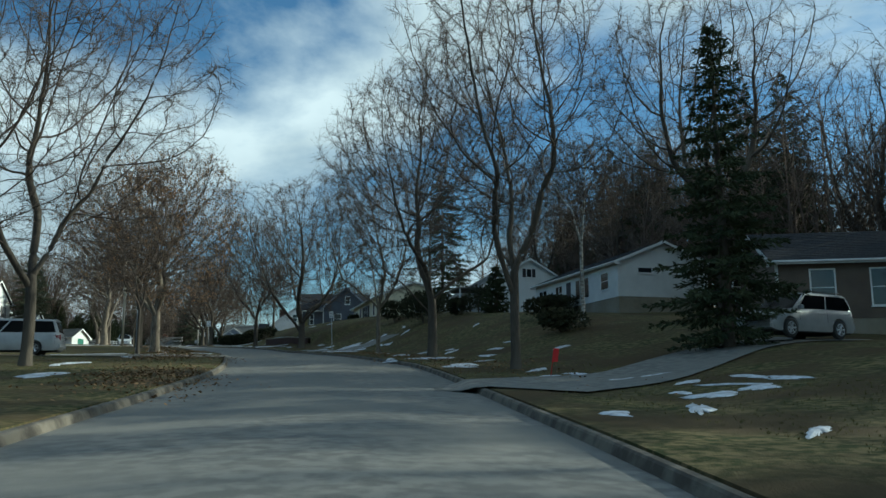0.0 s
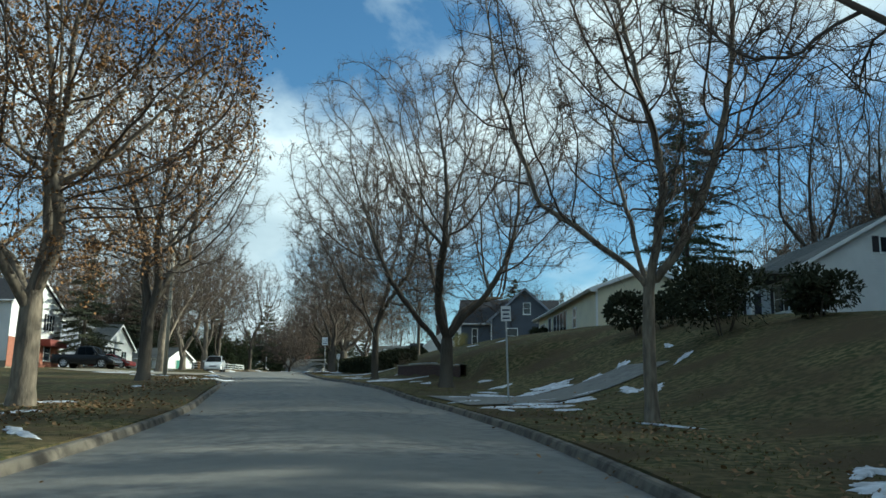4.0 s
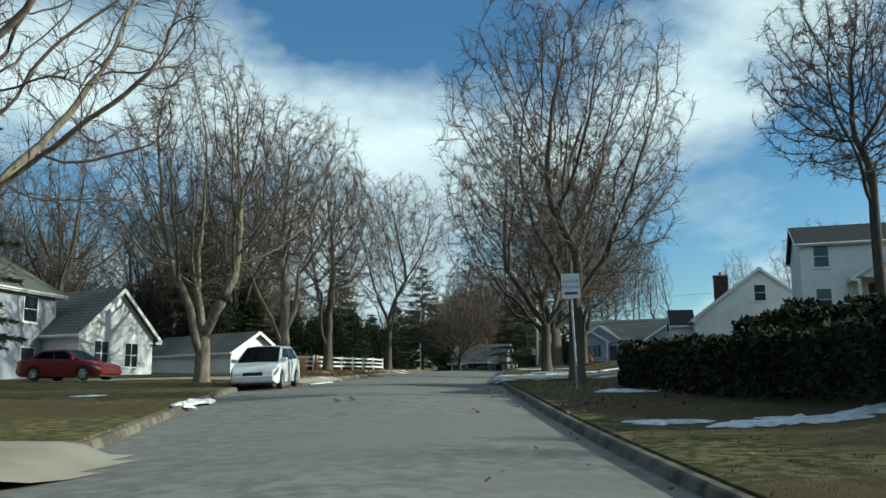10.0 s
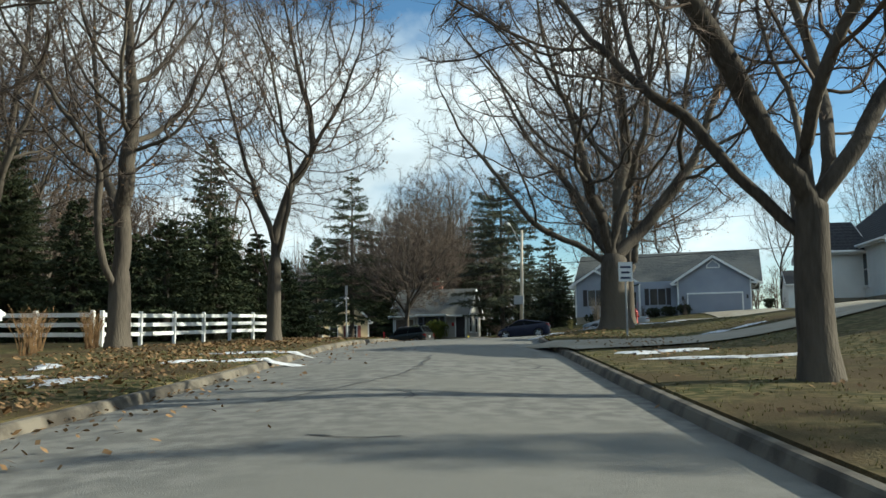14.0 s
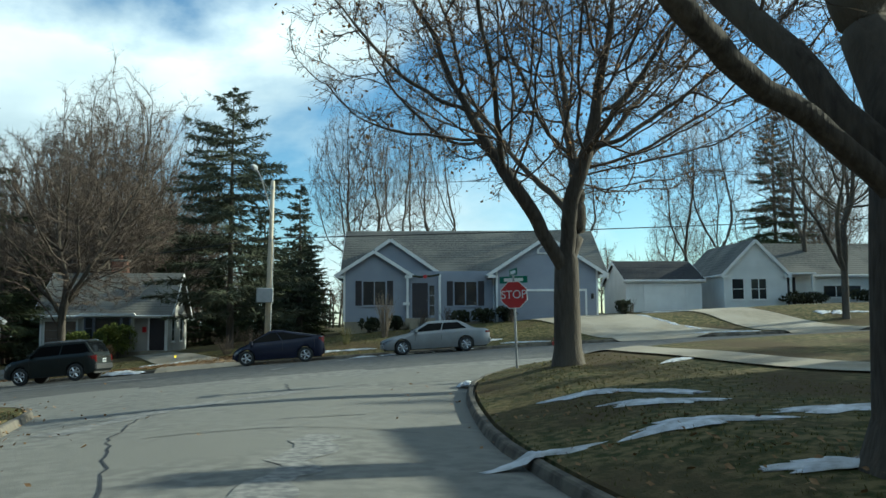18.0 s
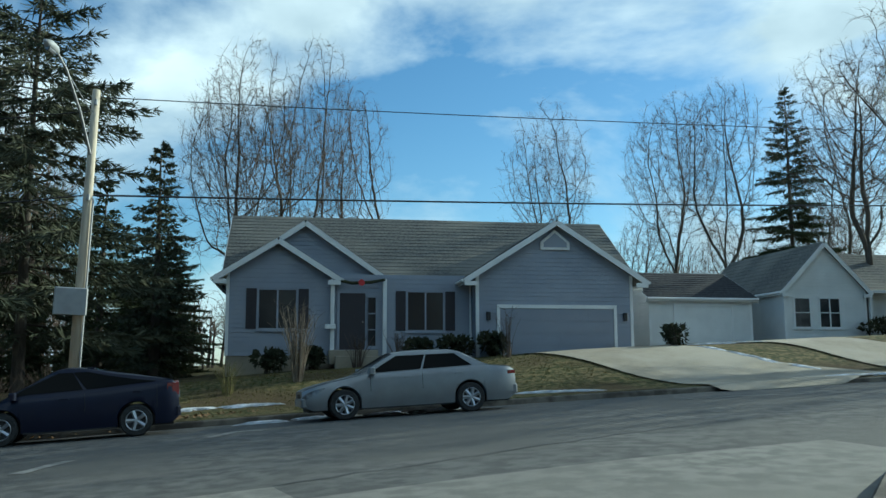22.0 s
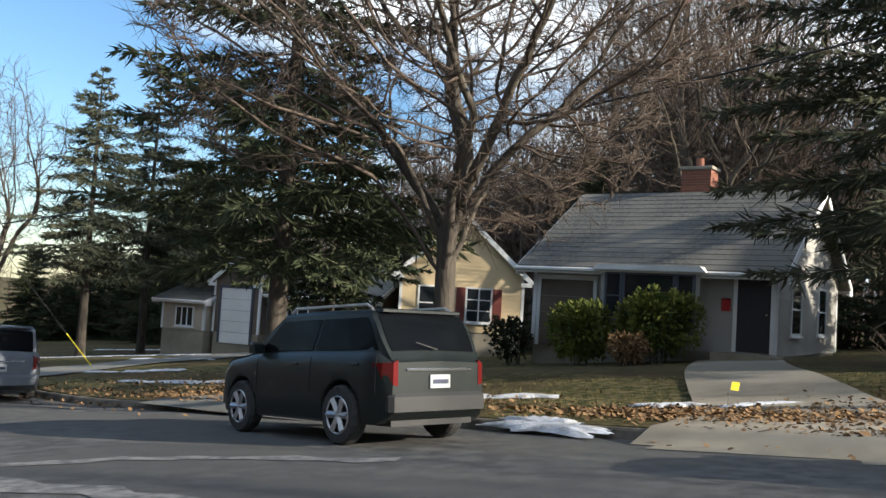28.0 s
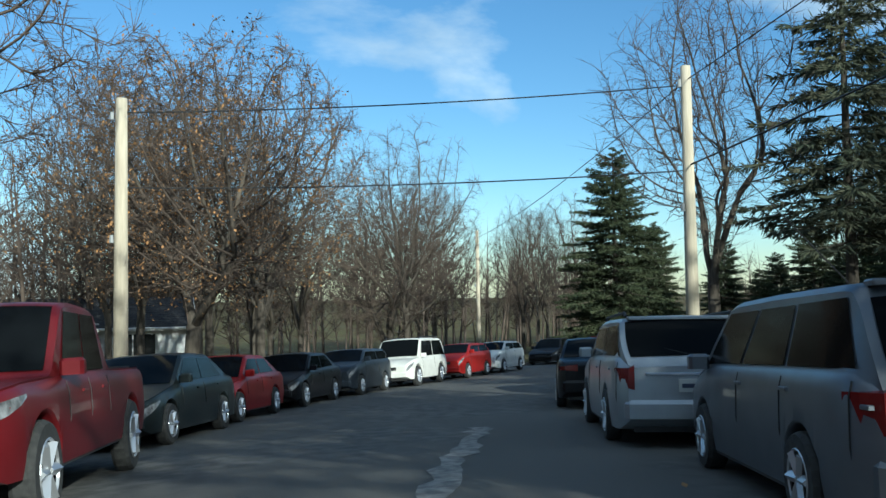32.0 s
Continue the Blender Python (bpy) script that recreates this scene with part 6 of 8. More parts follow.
wire((-7.5, 148.2, za + 8.4), (58, 140.5, ze_ + 10.4), .5)
wire((-38.2, 153.9, zb_ + 6.6), (-66.5, 162.3, zc_ + 7.0), .3)
wire((-38.2, 153.9, zb_ + 6.5), (-43.0, 143.0, zd_ + 6.5), .12)
wire((-38.2, 153.9, zb_ + 4.7), (-43.0, 143.0, zd_ + 4.9), .12)
wire((-43.0, 143.0, zd_ + 6.5), (-95, 146, zd_ + 5.5), .6)
gw = ground_z(-34.2, 156.3)
wire((-38.2, 153.9, zb_ + 5.8), (-34.2, 156.3, gw), .0, .012, "guy_wire", "steel guy wire holding a pole")
solid("guy_guard", Geo().tube([Vector((-34.2, 156.3, gw)), Vector((-34.2, 156.3, gw)).lerp(Vector((-38.2, 153.9, zb_ + 5.8)), .2)], [.022, .022], 8), M["yellowflag"], Matrix(), "pale yellow plastic guard on a guy wire", "guy guard")
utility_pole(-12.9, 44.5, 9.5, "weathered grey wooden pole beside the drive", r=.13)


def sign_post(x, y, h, label, w=.46, hh=.61, mat="signback", yaw=0, z=None, lines=True, name="road_sign", lean=0.0):
    """A plate on a steel post; what it says faces the other way or cannot be read."""
    z = ground_z(x, y) if z is None else z
    t = thing(name, pose(x, y, z, 0, lean, yaw), label, "road sign", "road signs")
    part("post", Geo().box(-.03, -.02, -.4, .03, .02, h, .006), M["steel"], t)
    p = part("plate", Geo().box(-w / 2, -.034, h - hh, w / 2, -.022, h + .03), M[mat], t, "flat metal sign plate")
    if lines:
        for k in range(3):
            part("text_bar", Geo().box(-w * (.36, .3, .38)[k], -.038, h - hh * (.86 - k * .29), w * (.36, .3, .38)[k], -.0345, h - hh * (.75 - k * .29)), M["ink"], p)
    return t


sign_post(5.35, 14.95, 3.05, "white parking notice on a steel post by the verge", mat="signwhite", yaw=-6, lean=-2, w=.32, hh=.46)
two_hour = sign_post(-4.35, 66.25, 3.15, "white two-hour parking notice on a steel post", mat="signwhite", lines=False, w=.5, hh=.66, yaw=4, lean=-2)
for word, up in (("2 HOUR", 2.96), ("PARKING", 2.8)):
    cu = bpy.data.curves.new("letters", "FONT")
    cu.body, cu.size, cu.align_x, cu.align_y, cu.extrude = word, .12, "CENTER", "CENTER", .001
    lt = new("letters", cu)
    lt.data.materials.append(M["ink"])
    lt.parent = two_hour.children[1]
    lt.matrix_basis = pose(0, -.0365, up, 90)
part("text_bar", Geo().box(-.18, -.038, 2.6, .18, -.0345, 2.67), M["ink"], two_hour.children[1])
sign_post(-5.6, 105.5, 2.4, "pale notice sign in front of the great maple", mat="signwhite", yaw=4)
sign_post(-16.85, 117.7, 2.5, "narrow sign post seen edge-on", w=.12, hh=.4, lines=False)
sign_post(-8.0, 3.3, 2.6, "thin bare steel post by the drive", w=.08, hh=.2, lines=False)
sign_post(-16.7, 131.0, .95, "short red reflector post", w=.09, hh=.6, lines=False, mat="signred", name="marker_post")

# stop sign with two street name blades
sz = ground_z(-2.9, 127.1)
t = thing("stop_sign", pose(-2.9, 127.1, sz, 0, -1.5, -33), "red octagonal stop sign under two green street name blades", "stop sign")
part("post", Geo().box(-.03, -.02, -.4, .03, .02, 2.62, .006), M["steel"], t)
octo = [(.38 / math.cos(math.pi / 8) * math.cos(math.pi / 8 + k * math.pi / 4), 2.05 + .38 / math.cos(math.pi / 8) * math.sin(math.pi / 8 + k * math.pi / 4)) for k in range(8)]
pw = part("plate", Geo().prism(octo, -.034, -.026), M["signwhite"], t, "white border of the octagon")
part("face", Geo().prism([(x * .94, 2.05 + (z_ - 2.05) * .94) for x, z_ in octo], -.038, -.0345), M["signred"], pw, "red face")
txt = bpy.data.curves.new("letters", "FONT")
txt.body, txt.size, txt.align_x, txt.align_y, txt.extrude = "STOP", .33, "CENTER", "CENTER", .001
lo = new("letters", txt)
lo.data.materials.append(M["signwhite"])
lo.parent = pw
lo.matrix_basis = pose(0, -.0405, 2.05, 90) @ Matrix.Diagonal((.92, 1.0, 1, 1))
for zz, rz, w in ((2.47, 8, .78), (2.68, -62, .72)):
    b = part("street_blade", Geo().box(-w / 2, -.006, zz - .09, w / 2, .006, zz + .1).move(pose(0, 0, 0, 0, 0, rz)), M["signgreen"], t, "green street name blade")
    for s in (-1, 1):
        part("name_bar", Geo().box(-w * .34, min(s * .0065, s * .009), zz - .04, w * .34, max(s * .0065, s * .009), zz + .05).move(pose(0, 0, 0, 0, 0, rz)), M["signwhite"], b)

# hydrant
hz = ground_z(-1.9, 126.45)
t = thing("fire_hydrant", pose(-1.9, 126.45, hz), "red cast-iron fire hydrant with domed cap", "hydrant")
part("barrel", Geo().tube([(0, 0, -.1), (0, 0, .06), (0, 0, .07), (0, 0, .55), (0, 0, .56), (0, 0, .62)], [.17, .17, .12, .11, .16, .16], 14), M["hydrant"], t)
part("bonnet", Geo().tube([(0, 0, .62), (0, 0, .72), (0, 0, .8), (0, 0, .83), (0, 0, .9)], [.14, .12, .07, .03, .03], 14), M["hydrant"], t, "", True)
for d in ((1, 0), (-1, 0), (0, -1)):
    part("outlet", Geo().tube([(d[0] * .08, d[1] * .08, .45), (d[0] * .2, d[1] * .2, .45)], [.065, .06], 10), M["hydrant"], t)
part("marker_rod", Geo().tube([(.1, .05, .5), (.14, .06, 1.25)], [.008, .006], 5), M["signred"], t)

# white rail fence
def rail_fence(p, q, n, label):
    p, q = Vector((*p, 0)), Vector((*q, 0))
    t = thing("fence", pose(p.x, p.y, 0), label, "fence")
    pts = []
    for i in range(n + 1):
        a = p.lerp(q, i / n)
        za = ground_z(a.x, a.y)
        pts.append(Vector((a.x - p.x, a.y - p.y, za)))
        c = pts[-1]
        part("post", Geo().box(c.x - .06, c.y - .06, za - .3, c.x + .06, c.y + .06, za + 1.12, .015), M["white"], t)
    for a, b in zip(pts[:-1], pts[1:]):
        for hh in (.38, .68, .98):
            part("rail", bar(Geo(), a + Vector((0, 0, hh)), b + Vector((0, 0, hh)), .04, .13), M["white"], t)
    return t


rail_fence((-21.9, 102.8), (-19.7, 115.2), 6, "white painted three-rail fence on leafy ground")
rail_fence((-30, 104.0), (-22.1, 102.6), 4, "white painted three-rail fence running back from the street")

for k, (x, y) in enumerate(((-9.2, 129.6 + 16), (-12.0, 147.2), (-5.4, 146.3))):
    zz = ground_z(x, y)
    f = thing("marker_flag", pose(x, y, zz, 8, 5 * k, 40 * k), "small yellow utility flag on a wire", "marker flag", "marker flags")
    part("stem", Geo().tube([(0, 0, -.05), (0, 0, .5)], [.004, .004], 4), M["steel"], f)
    part("flag", Geo().box(0, -.002, .38, .13, .002, .5), M["yellowflag"], f)
fz = ground_z(6.3, -28.5)
f = thing("marker_flag", pose(6.3, -28.5, fz, 12, 0, 20), "red reflective driveway marker leaning in the verge", "driveway marker")
part("stem", Geo().tube([(0, 0, -.1), (0, 0, .8)], [.012, .01], 5), M["signred"], f)
part("flag", Geo().box(-.02, -.003, .45, .2, .003, .85), M["signred"], f)

# ---- evergreens and shrubs ----
conifer(14.5, -25, 12, 2.6, "narrow dark spruce beside the drive", 101, bare=.5, tiers=30, reps=2)
conifer(22.5, 47.5, 19, 4.6, "tall dark pine behind the cream house", 103, bare=4, tiers=28, name="pine", gaps=.3, reps=2)
conifer(-21.7, 149.7, 15, 4.1, "huge dark pine with ragged boughs over the lawn", 107, bare=2.9, tiers=24, name="pine", gaps=.42, r=.24, droop=.18, blunt=.75, dense=.8)
conifer(-26.6, 159.2, 11, 3.4, "dark pine standing behind another", 109, bare=2.2, tiers=30, name="pine", gaps=.2, reps=2)
conifer(-42.5, 163.2, 13.2, 3.6, "tall blue spruce in a row on the lawn", 113, bare=3.8, mat="bluenee", tiers=24, reps=3, gaps=.22, droop=.14, dense=.8)
conifer(-43.6, 168.0, 14.5, 3.4, "tall blue spruce in a row on the lawn", 127, bare=3.8, mat="bluenee", tiers=24, reps=3, gaps=.22, droop=.14, dense=.8)
conifer(-39.6, 168.6, 14.0, 3.4, "tall blue spruce in a row on the lawn", 131, bare=3.8, mat="bluenee", tiers=24, reps=3, gaps=.22, droop=.14, dense=.8)
dark_spruce = conifer(-74.6, 176.6, 14, 5.0, "dense dark conical spruce", 137, bare=.3, tiers=34, reps=3, gaps=.02, blunt=.6, dense=1.1)
DARK = ((-63, 188, .7), (-58, 185.5, .85), (-54, 183, .62), (-50, 181, .75), (-46.5, 178.5, .6), (-35.5, 177, .66), (-21, 171.5, .62), (-12.5, 172, .55), (-9.0, 170.4, .42), (-6.8, 169, .36), (-4.4, 168.6, .42), (-2.6, 170.5, .5), (-80, 184, .7), (-78, 189, .6), (-74, 190.5, .5), (-70, 190, .62), (-66.5, 189, .5), (-83, 180, .5), (-71, 186, .4), (33, -46, .9), (38, -30, 1.0), (35, -20, .75), (40, -10, 1.0), (37, 2, .85), (41, 12, 1.0), (36, 20, .7), (40, 31, .95), (37, 42, .8), (41, 54, .9), (38, 66, .7), (-38, 122.5, .55), (-42, 117, .7), (-30.5, 112.5, .6), (-47, 124, .6))
for k, (x, y, q) in enumerate(DARK):
    copy_thing(dark_spruce, pose(x, y, ground_z(x, y) - .1, 0, 0, 67 * k) @ Matrix.Diagonal((q * (.85 + .1 * (k % 4)), q * (.85 + .1 * (k % 4)), q, 1)))
conifer(-33, 108, 13, 4.2, "broad spruce behind the fence", 139, bare=1, mat="bluenee", tiers=28, reps=2)
conifer(-26.5, 127, 13, 3.6, "spruce beside the cross street", 149, bare=1, tiers=28, reps=2)
conifer(-36.5, 118, 14, 4.5, "spruce among bare trees", 151, bare=1, mat="bluenee", tiers=26, reps=2)
conifer(-27.2, 70.5, 12.5, 3.6, "long-needled pine beside the white house", 157, bare=2, tiers=22, mat="bluenee", gaps=.3, name="pine")
conifer(15.5, 86.5, 9, 2.6, "dark pine on the bank", 163, bare=2, tiers=18, gaps=.25, name="pine", reps=2)
conifer(36.6, 166.3, 17.0, 4.0, "dark spruce behind the white cottage", 167, bare=1, tiers=24)
conifer(-4.3, 160.5, 9.5, 2.3, "slim spruce between the houses", 173, bare=.6, mat="bluenee", tiers=24, reps=2)
conifer(-6.2, 163.8, 8.5, 2.4, "slim dark spruce between the houses", 179, bare=.6, tiers=22, reps=2)
for k, (x, y, hh) in enumerate(((-24.5, 117.5, 5.2), (-26.3, 120.2, 5.8), (-23.4, 121.0, 5.0), (-28.2, 117.4, 6.2), (-25.4, 114.2, 4.6), (-29.8, 122.5, 6.0), (-23.2, 111.4, 4.8), (-22.4, 115.4, 5.4), (-21.6, 119.2, 5.2), (-21.2, 123.2, 4.6), (-24.4, 124.6, 5.6), (-26.6, 110.6, 5.6), (-22.8, 127.4, 4.4))):
    conifer(x, y, hh, 2.1, "dark dense arborvitae behind the fence", 181 + k, bare=.1, tiers=22, name="arborvitae", gaps=.02, droop=-.2, reps=2)
shrub(-17.1, 156.9, 1.0, .8, 1.75, "loose yellow-green juniper before the bay window", 201, "yew", 3200, leaf=.06)
shrub(-15.0, 156.9, 1.2, .9, 1.9, "loose yellow-green juniper before the bay window", 203, "yew", 3800, leaf=.06)
shrub(-15.6, 155.9, .55, .5, .8, "low brown-green shrub below the junipers", 205, "leaf", 700, leaf=.06)
shrub(-19.6, 158.6, .9, .6, 1.4, "dark clipped hedge by the garage", 207, "hedge", 900, leaf=.06, flat=True)
for k, (x, y, r) in enumerate(((3.8, 152.3, .55), (5.1, 151.7, .7), (6.3, 151.3, .65), (-1.2, 153.6, .6), (0.2, 153.4, .5), (12.6, 149.2, .45))):
    shrub(x, y, r, r * .8, .85, "small dark clipped shrub at the house wall", 211 + k, "hedge", 420)
shrub(23.0, 12.0, 2.2, .9, 1.4, "dark clipped hedge before the ranch house", 221, "hedge", 1400)
shrub(21.3, 8.5, 1.0, .9, 1.3, "dark rounded bush before the ranch house", 223, "hedge", 800)
for k, (x, y, r, hh) in enumerate(((13.2, 17.0, 1.9, 2.5), (14.6, 20.8, 1.7, 2.3), (15.4, 14.6, 1.2, 1.5), (12.2, 24.0, 1.6, 1.9), (16.8, -1.5, 1.5, 1.3), (14.6, -9.5, 1.6, 1.2))):
    shrub(x, y, r, r * .9, hh, "large dark mounded evergreen bush on the bank", 611 + k, "hedge", 1500)
conifer(17.6, 11.6, 3.4, 1.2, "small dark cone-shaped evergreen on the bank", 621, bare=.05, tiers=20, name="arborvitae", gaps=.02, droop=-.2, reps=2)
shrub(20.8, 27.0, 1.5, 1.4, 2.6, "tall dark bush beside the white house", 225, "hedge", 1500)
shrub(20.0, 35.5, 1.8, 1.5, 2.4, "dark mounded bushes below the white house", 227, "hedge", 1500)
shrub(18.0, 38.0, 1.4, 1.3, 2.0, "dark mounded bush by the bank", 229, "hedge", 1200)
shrub(12.6, 52.5, .7, .7, .9, "small green shrub under the windows", 231, "hedge", 500)
shrub(4.5, 78.5, 5.0, .9, 1.6, "dark clipped hedge along the bank", 233, "hedge", 2600, rz=80, flat=True)
shrub(27.5, 152.0, 2.0, .7, .8, "clipped dark hedge before the white cottage", 235, "hedge", 900, flat=True)
shrub(31.5, 150.6, 1.6, .7, .8, "clipped dark hedge before the white cottage", 237, "hedge", 700, flat=True)


def hedge_row(x0, y0, x1, y1, wide, h, label, seed, n):
    """A clipped hedge between two places: stems and a shell of small leaf sprays, its top a little wavy."""
    rng = np.random.default_rng(seed)
    L = math.hypot(x1 - x0, y1 - y0)
    rz = math.degrees(math.atan2(y1 - y0, x1 - x0))
    m_ = Matrix.Translation((x0, y0, 0)) @ Matrix.Rotation(radians(rz), 4, "Z")
    u = rng.random(n) * L
    zg = lawn_height(x0 + (x1 - x0) * u / L, y0 + (y1 - y0) * u / L)
    face = rng.choice(4, n, p=[.36, .36, .22, .06])
    hh = h * (1 + .07 * np.sin(u * 1.7) + .05 * np.sin(u * 4.1 + 1))
    v = np.where(face == 0, -wide, np.where(face == 1, wide, rng.uniform(-wide, wide, n))) * rng.uniform(.82, 1.06, n)
    w = np.where(face == 2, hh, rng.random(n) * hh) * rng.uniform(.95, 1.02, n)
    u = np.where(face == 3, np.where(rng.random(n) < .5, 0, L), u)
    p = np.stack([u, v, zg + w], 1) + rng.normal(0, .03, (n, 3))
    a = unit(rng.normal(0, 1, (n, 3)))
    b, c = frames(a)
    s = rng.uniform(.05, .11, (n, 1))
    V = np.stack([p - a * s, p + b * s * .6, p + a * s, p - b * s * .6 + c * s * .4], 1).reshape(-1, 3)
    k = np.arange(n)[:, None] * 4
    t = thing("hedge", m_, label, "hedge")
    part_from("foliage", V, np.vstack([k + np.array([[0, 1, 2]]), k + np.array([[0, 2, 3]])]), M["hedge"], t)
    st = Geo()
    for j in range(int(L * 2)):
        q = (j + .5) / 2
        zz = float(lawn_height(np.array([x0 + (x1 - x0) * q / L]), np.array([y0 + (y1 - y0) * q / L]))[0])
        for e in (-.5, .1, .55):
            st.tube([(q, e * wide * .4, zz - .15), (q + .1, e * wide, zz + h * .5), (q - .05, e * wide * 1.3, zz + h * .85)], [.03, .025, .012], 4, cap=False)
    part("stem", st, M["bark"], t)
    return t


hedge_row(1.0, 56.0, -2.4, 67.5, .8, 1.15, "dark clipped hedge along the foot of the bank", 251, 15000)
hedge_row(2.8, 57.0, 1.0, 68.5, .8, 1.1, "second row of dark hedge higher on the bank", 253, 11000)
def twiggy(x, y, h, label, seed, n=26, spread=.55, mat="twig", r=.012):
    """A leafless shrub of many thin upright canes."""
    rng = random.Random(seed)
    g = Geo()
    for k in range(n):
        a, s = rng.uniform(0, 6.28), rng.uniform(.1, 1) * spread
        hh = h * rng.uniform(.6, 1)
        b = Vector((.12 * math.cos(a), .12 * math.sin(a), -.05))
        m_ = Vector((s * .5 * math.cos(a), s * .5 * math.sin(a), hh * .55))
        e_ = Vector((s * math.cos(a), s * math.sin(a), hh))
        g.tube([b, m_, e_], [r, r * .7, r * .35], 4, cap=False)
        for q in range(3):
            p = m_.lerp(e_, rng.random())
            d = Vector((rng.gauss(0, .3), rng.gauss(0, .3), rng.uniform(.2, .5))) * h * .35
            g.tube([p, p + d], [r * .45, r * .2], 3, cap=False)
    return solid("bare_shrub", g, M[mat], pose(x, y, ground_z(x, y)), label, "shrub")


twiggy(-1.4, 149.2, 2.3, "tall bare multi-stemmed shrub with pale canes on the lawn", 301, 44, .8, "palebark", .016)
twiggy(5.9, 149.6, 1.7, "small bare ornamental shrub", 303, 14, .5)
twiggy(-3.6, 148.4, .9, "low dry shrub with yellowed stems", 305, 24, .5, "blade")
twiggy(1.5, 152.3, 1.2, "dry bare shrub by the porch", 307, 26, .6)
twiggy(2.9, 152.0, 1.1, "dry bare shrub by the porch", 309, 26, .6)
twiggy(14.4, 151.5, .9, "dry hydrangea heads by the white garage", 311, 16, .5)
twiggy(-9.4, 149.6, 1.0, "tangle of bare stems on the lawn edge", 313, 30, .9)
twiggy(-8.2, 150.3, 1.2, "tangle of bare stems on the lawn edge", 315, 30, .9)
twiggy(-6.4, 148.8, .8, "tangle of bare stems behind the pole", 317, 22, .7)
for k in range(9):
    twiggy(-21.0 - .45 * (k % 3), 93.5 + k * 1.1, 1.1, "dry brown stalks along the fence line", 321 + k, 22, .5, "leaf")
for k in range(7):
    twiggy(7.0 + .5 * (k % 2), 56 + k * 1.1, 1.1, "tall dry ornamental grass on the bank", 341 + k, 30, .5, "blade", .008)

# ridge pines, partly made up to throw shade over the east bank
shade_pine = conifer(35, -38, 17, 4.6, "tall dark pine, one of a stand partly added for shade", 241, bare=2.5, tiers=26, name="pine", gaps=.12, group="ridge pines", reps=2, dense=.7)
for k, (x, y, s) in enumerate(((33, -27, .9), (34.5, -2, 1.0), (39, 9, 1.1), (39, 35, 1.1), (44, 60, .9), (27, -46, .9), (31, -34, 1.0), (36, -14, .95), (37, 22, 1.0), (40, -56, 1.1))):
    copy_thing(shade_pine, pose(x, y, ground_z(x, y) - .1, 0, 0, 37 * k) @ Matrix.Diagonal((s, s, s, 1)))
# two unseen pines added east of the junction to shade the cross street
for k, (x, y, s) in enumerate(((36, 126.4, .9), (46, 125.5, 1.1))):
    copy_thing(shade_pine, pose(x, y, ground_z(x, y) - .1, 0, 0, 61 * k) @ Matrix.Diagonal((s, s, s, 1)))

# ---- woods behind ----
near_wood = [
    bare_tree(2.2, 171.5, 16, .2, "tall bare tree behind the grey house", 401, fork=4, stems=5, spread=32, R=4.6, group="woods", attractors=900, twigs=3, step=.4, fine=1.3, low=.08),
    bare_tree(-46.0, 161.0, 13.2, .2, "round-headed bare tree with fine upright branches", 403, fork=3.2, stems=7, spread=18, R=3.3, group="woods", attractors=1900, twigs=3, step=.4, fine=1.3, low=.08, z=ground_z(-46, 160.6)),
    bare_tree(36, -8, 17, .22, "bare woodland tree on the ridge", 405, fork=4, stems=4, spread=26, group="woods", attractors=900, twigs=3, step=.4, fine=1.3, low=.08),
    bare_tree(34, 22, 18, .24, "bare woodland oak with some brown leaves", 407, fork=4, stems=5, spread=30, leaves=1200, group="woods", attractors=900, twigs=3, step=.4, fine=1.3, low=.08),
    bare_tree(-56, 148.5, 12, .17, "bare tree behind the parked cars", 409, fork=3.4, stems=5, spread=30, group="woods", attractors=900, twigs=3, step=.4, fine=1.3, low=.08),
]
bare_tree(-50.5, 145.4, 11, .26, "spreading tree with clusters of pale dry leaves", 411, fork=2.2, stems=5, spread=40, leaves=9000, droop=.02, group="woods", R=5.2)
bare_tree(-67.5, 157.6, 10.5, .3, "bushy bare tree forking near the ground", 413, fork=1.0, stems=6, spread=30, group="woods", R=4.4)
bare_tree(-37.5, 136.8, 12.5, .26, "spreading bare tree over the parked cars", 412, fork=2.4, stems=5, spread=42, leaves=600, group="woods", R=6.0)
bare_tree(17.2, -6, 11, .11, "white-barked birch by the bank", 415, fork=4.5, stems=2, spread=16, bark="birch")
bare_tree(22.5, -12, 19, .34, "tall dark oak with dry leaves over the drive", 417, fork=6, stems=4, spread=34, leaves=1500)
bare_tree(4.0, 67.2, 10, .15, "thin bare tree on the bank", 419, fork=3.5, stems=3, spread=18)
bare_tree(-33.5, 127.5, 13, .22, "bare tree at the corner", 421, fork=3, stems=5, spread=24, group="woods")
HOUSE_BACK = ((1.5, 172.6, 18.4, 3.2), (6.7, 175.4, 20.0, 2.7), (10.0, 178.6, 18.3, 2.4), (20.9, 171.3, 15.6, 2.8), (31.1, 171.4, 17.5, 3.4), (30.9, 166.3, 17.0, 2.9), (30.3, 155.3, 15.3, 4.1))
for k, (x, y, hh, R_) in enumerate(HOUSE_BACK):
    bare_tree(x, y, hh, .17, "tall bare tree rising behind the grey house", 431 + k, fork=4.5, stems=4, spread=20, R=R_ * 1.05, low=.12, attractors=1300, twigs=3, step=.32, fine=1.0, group="woods")
rngw = random.Random(77)


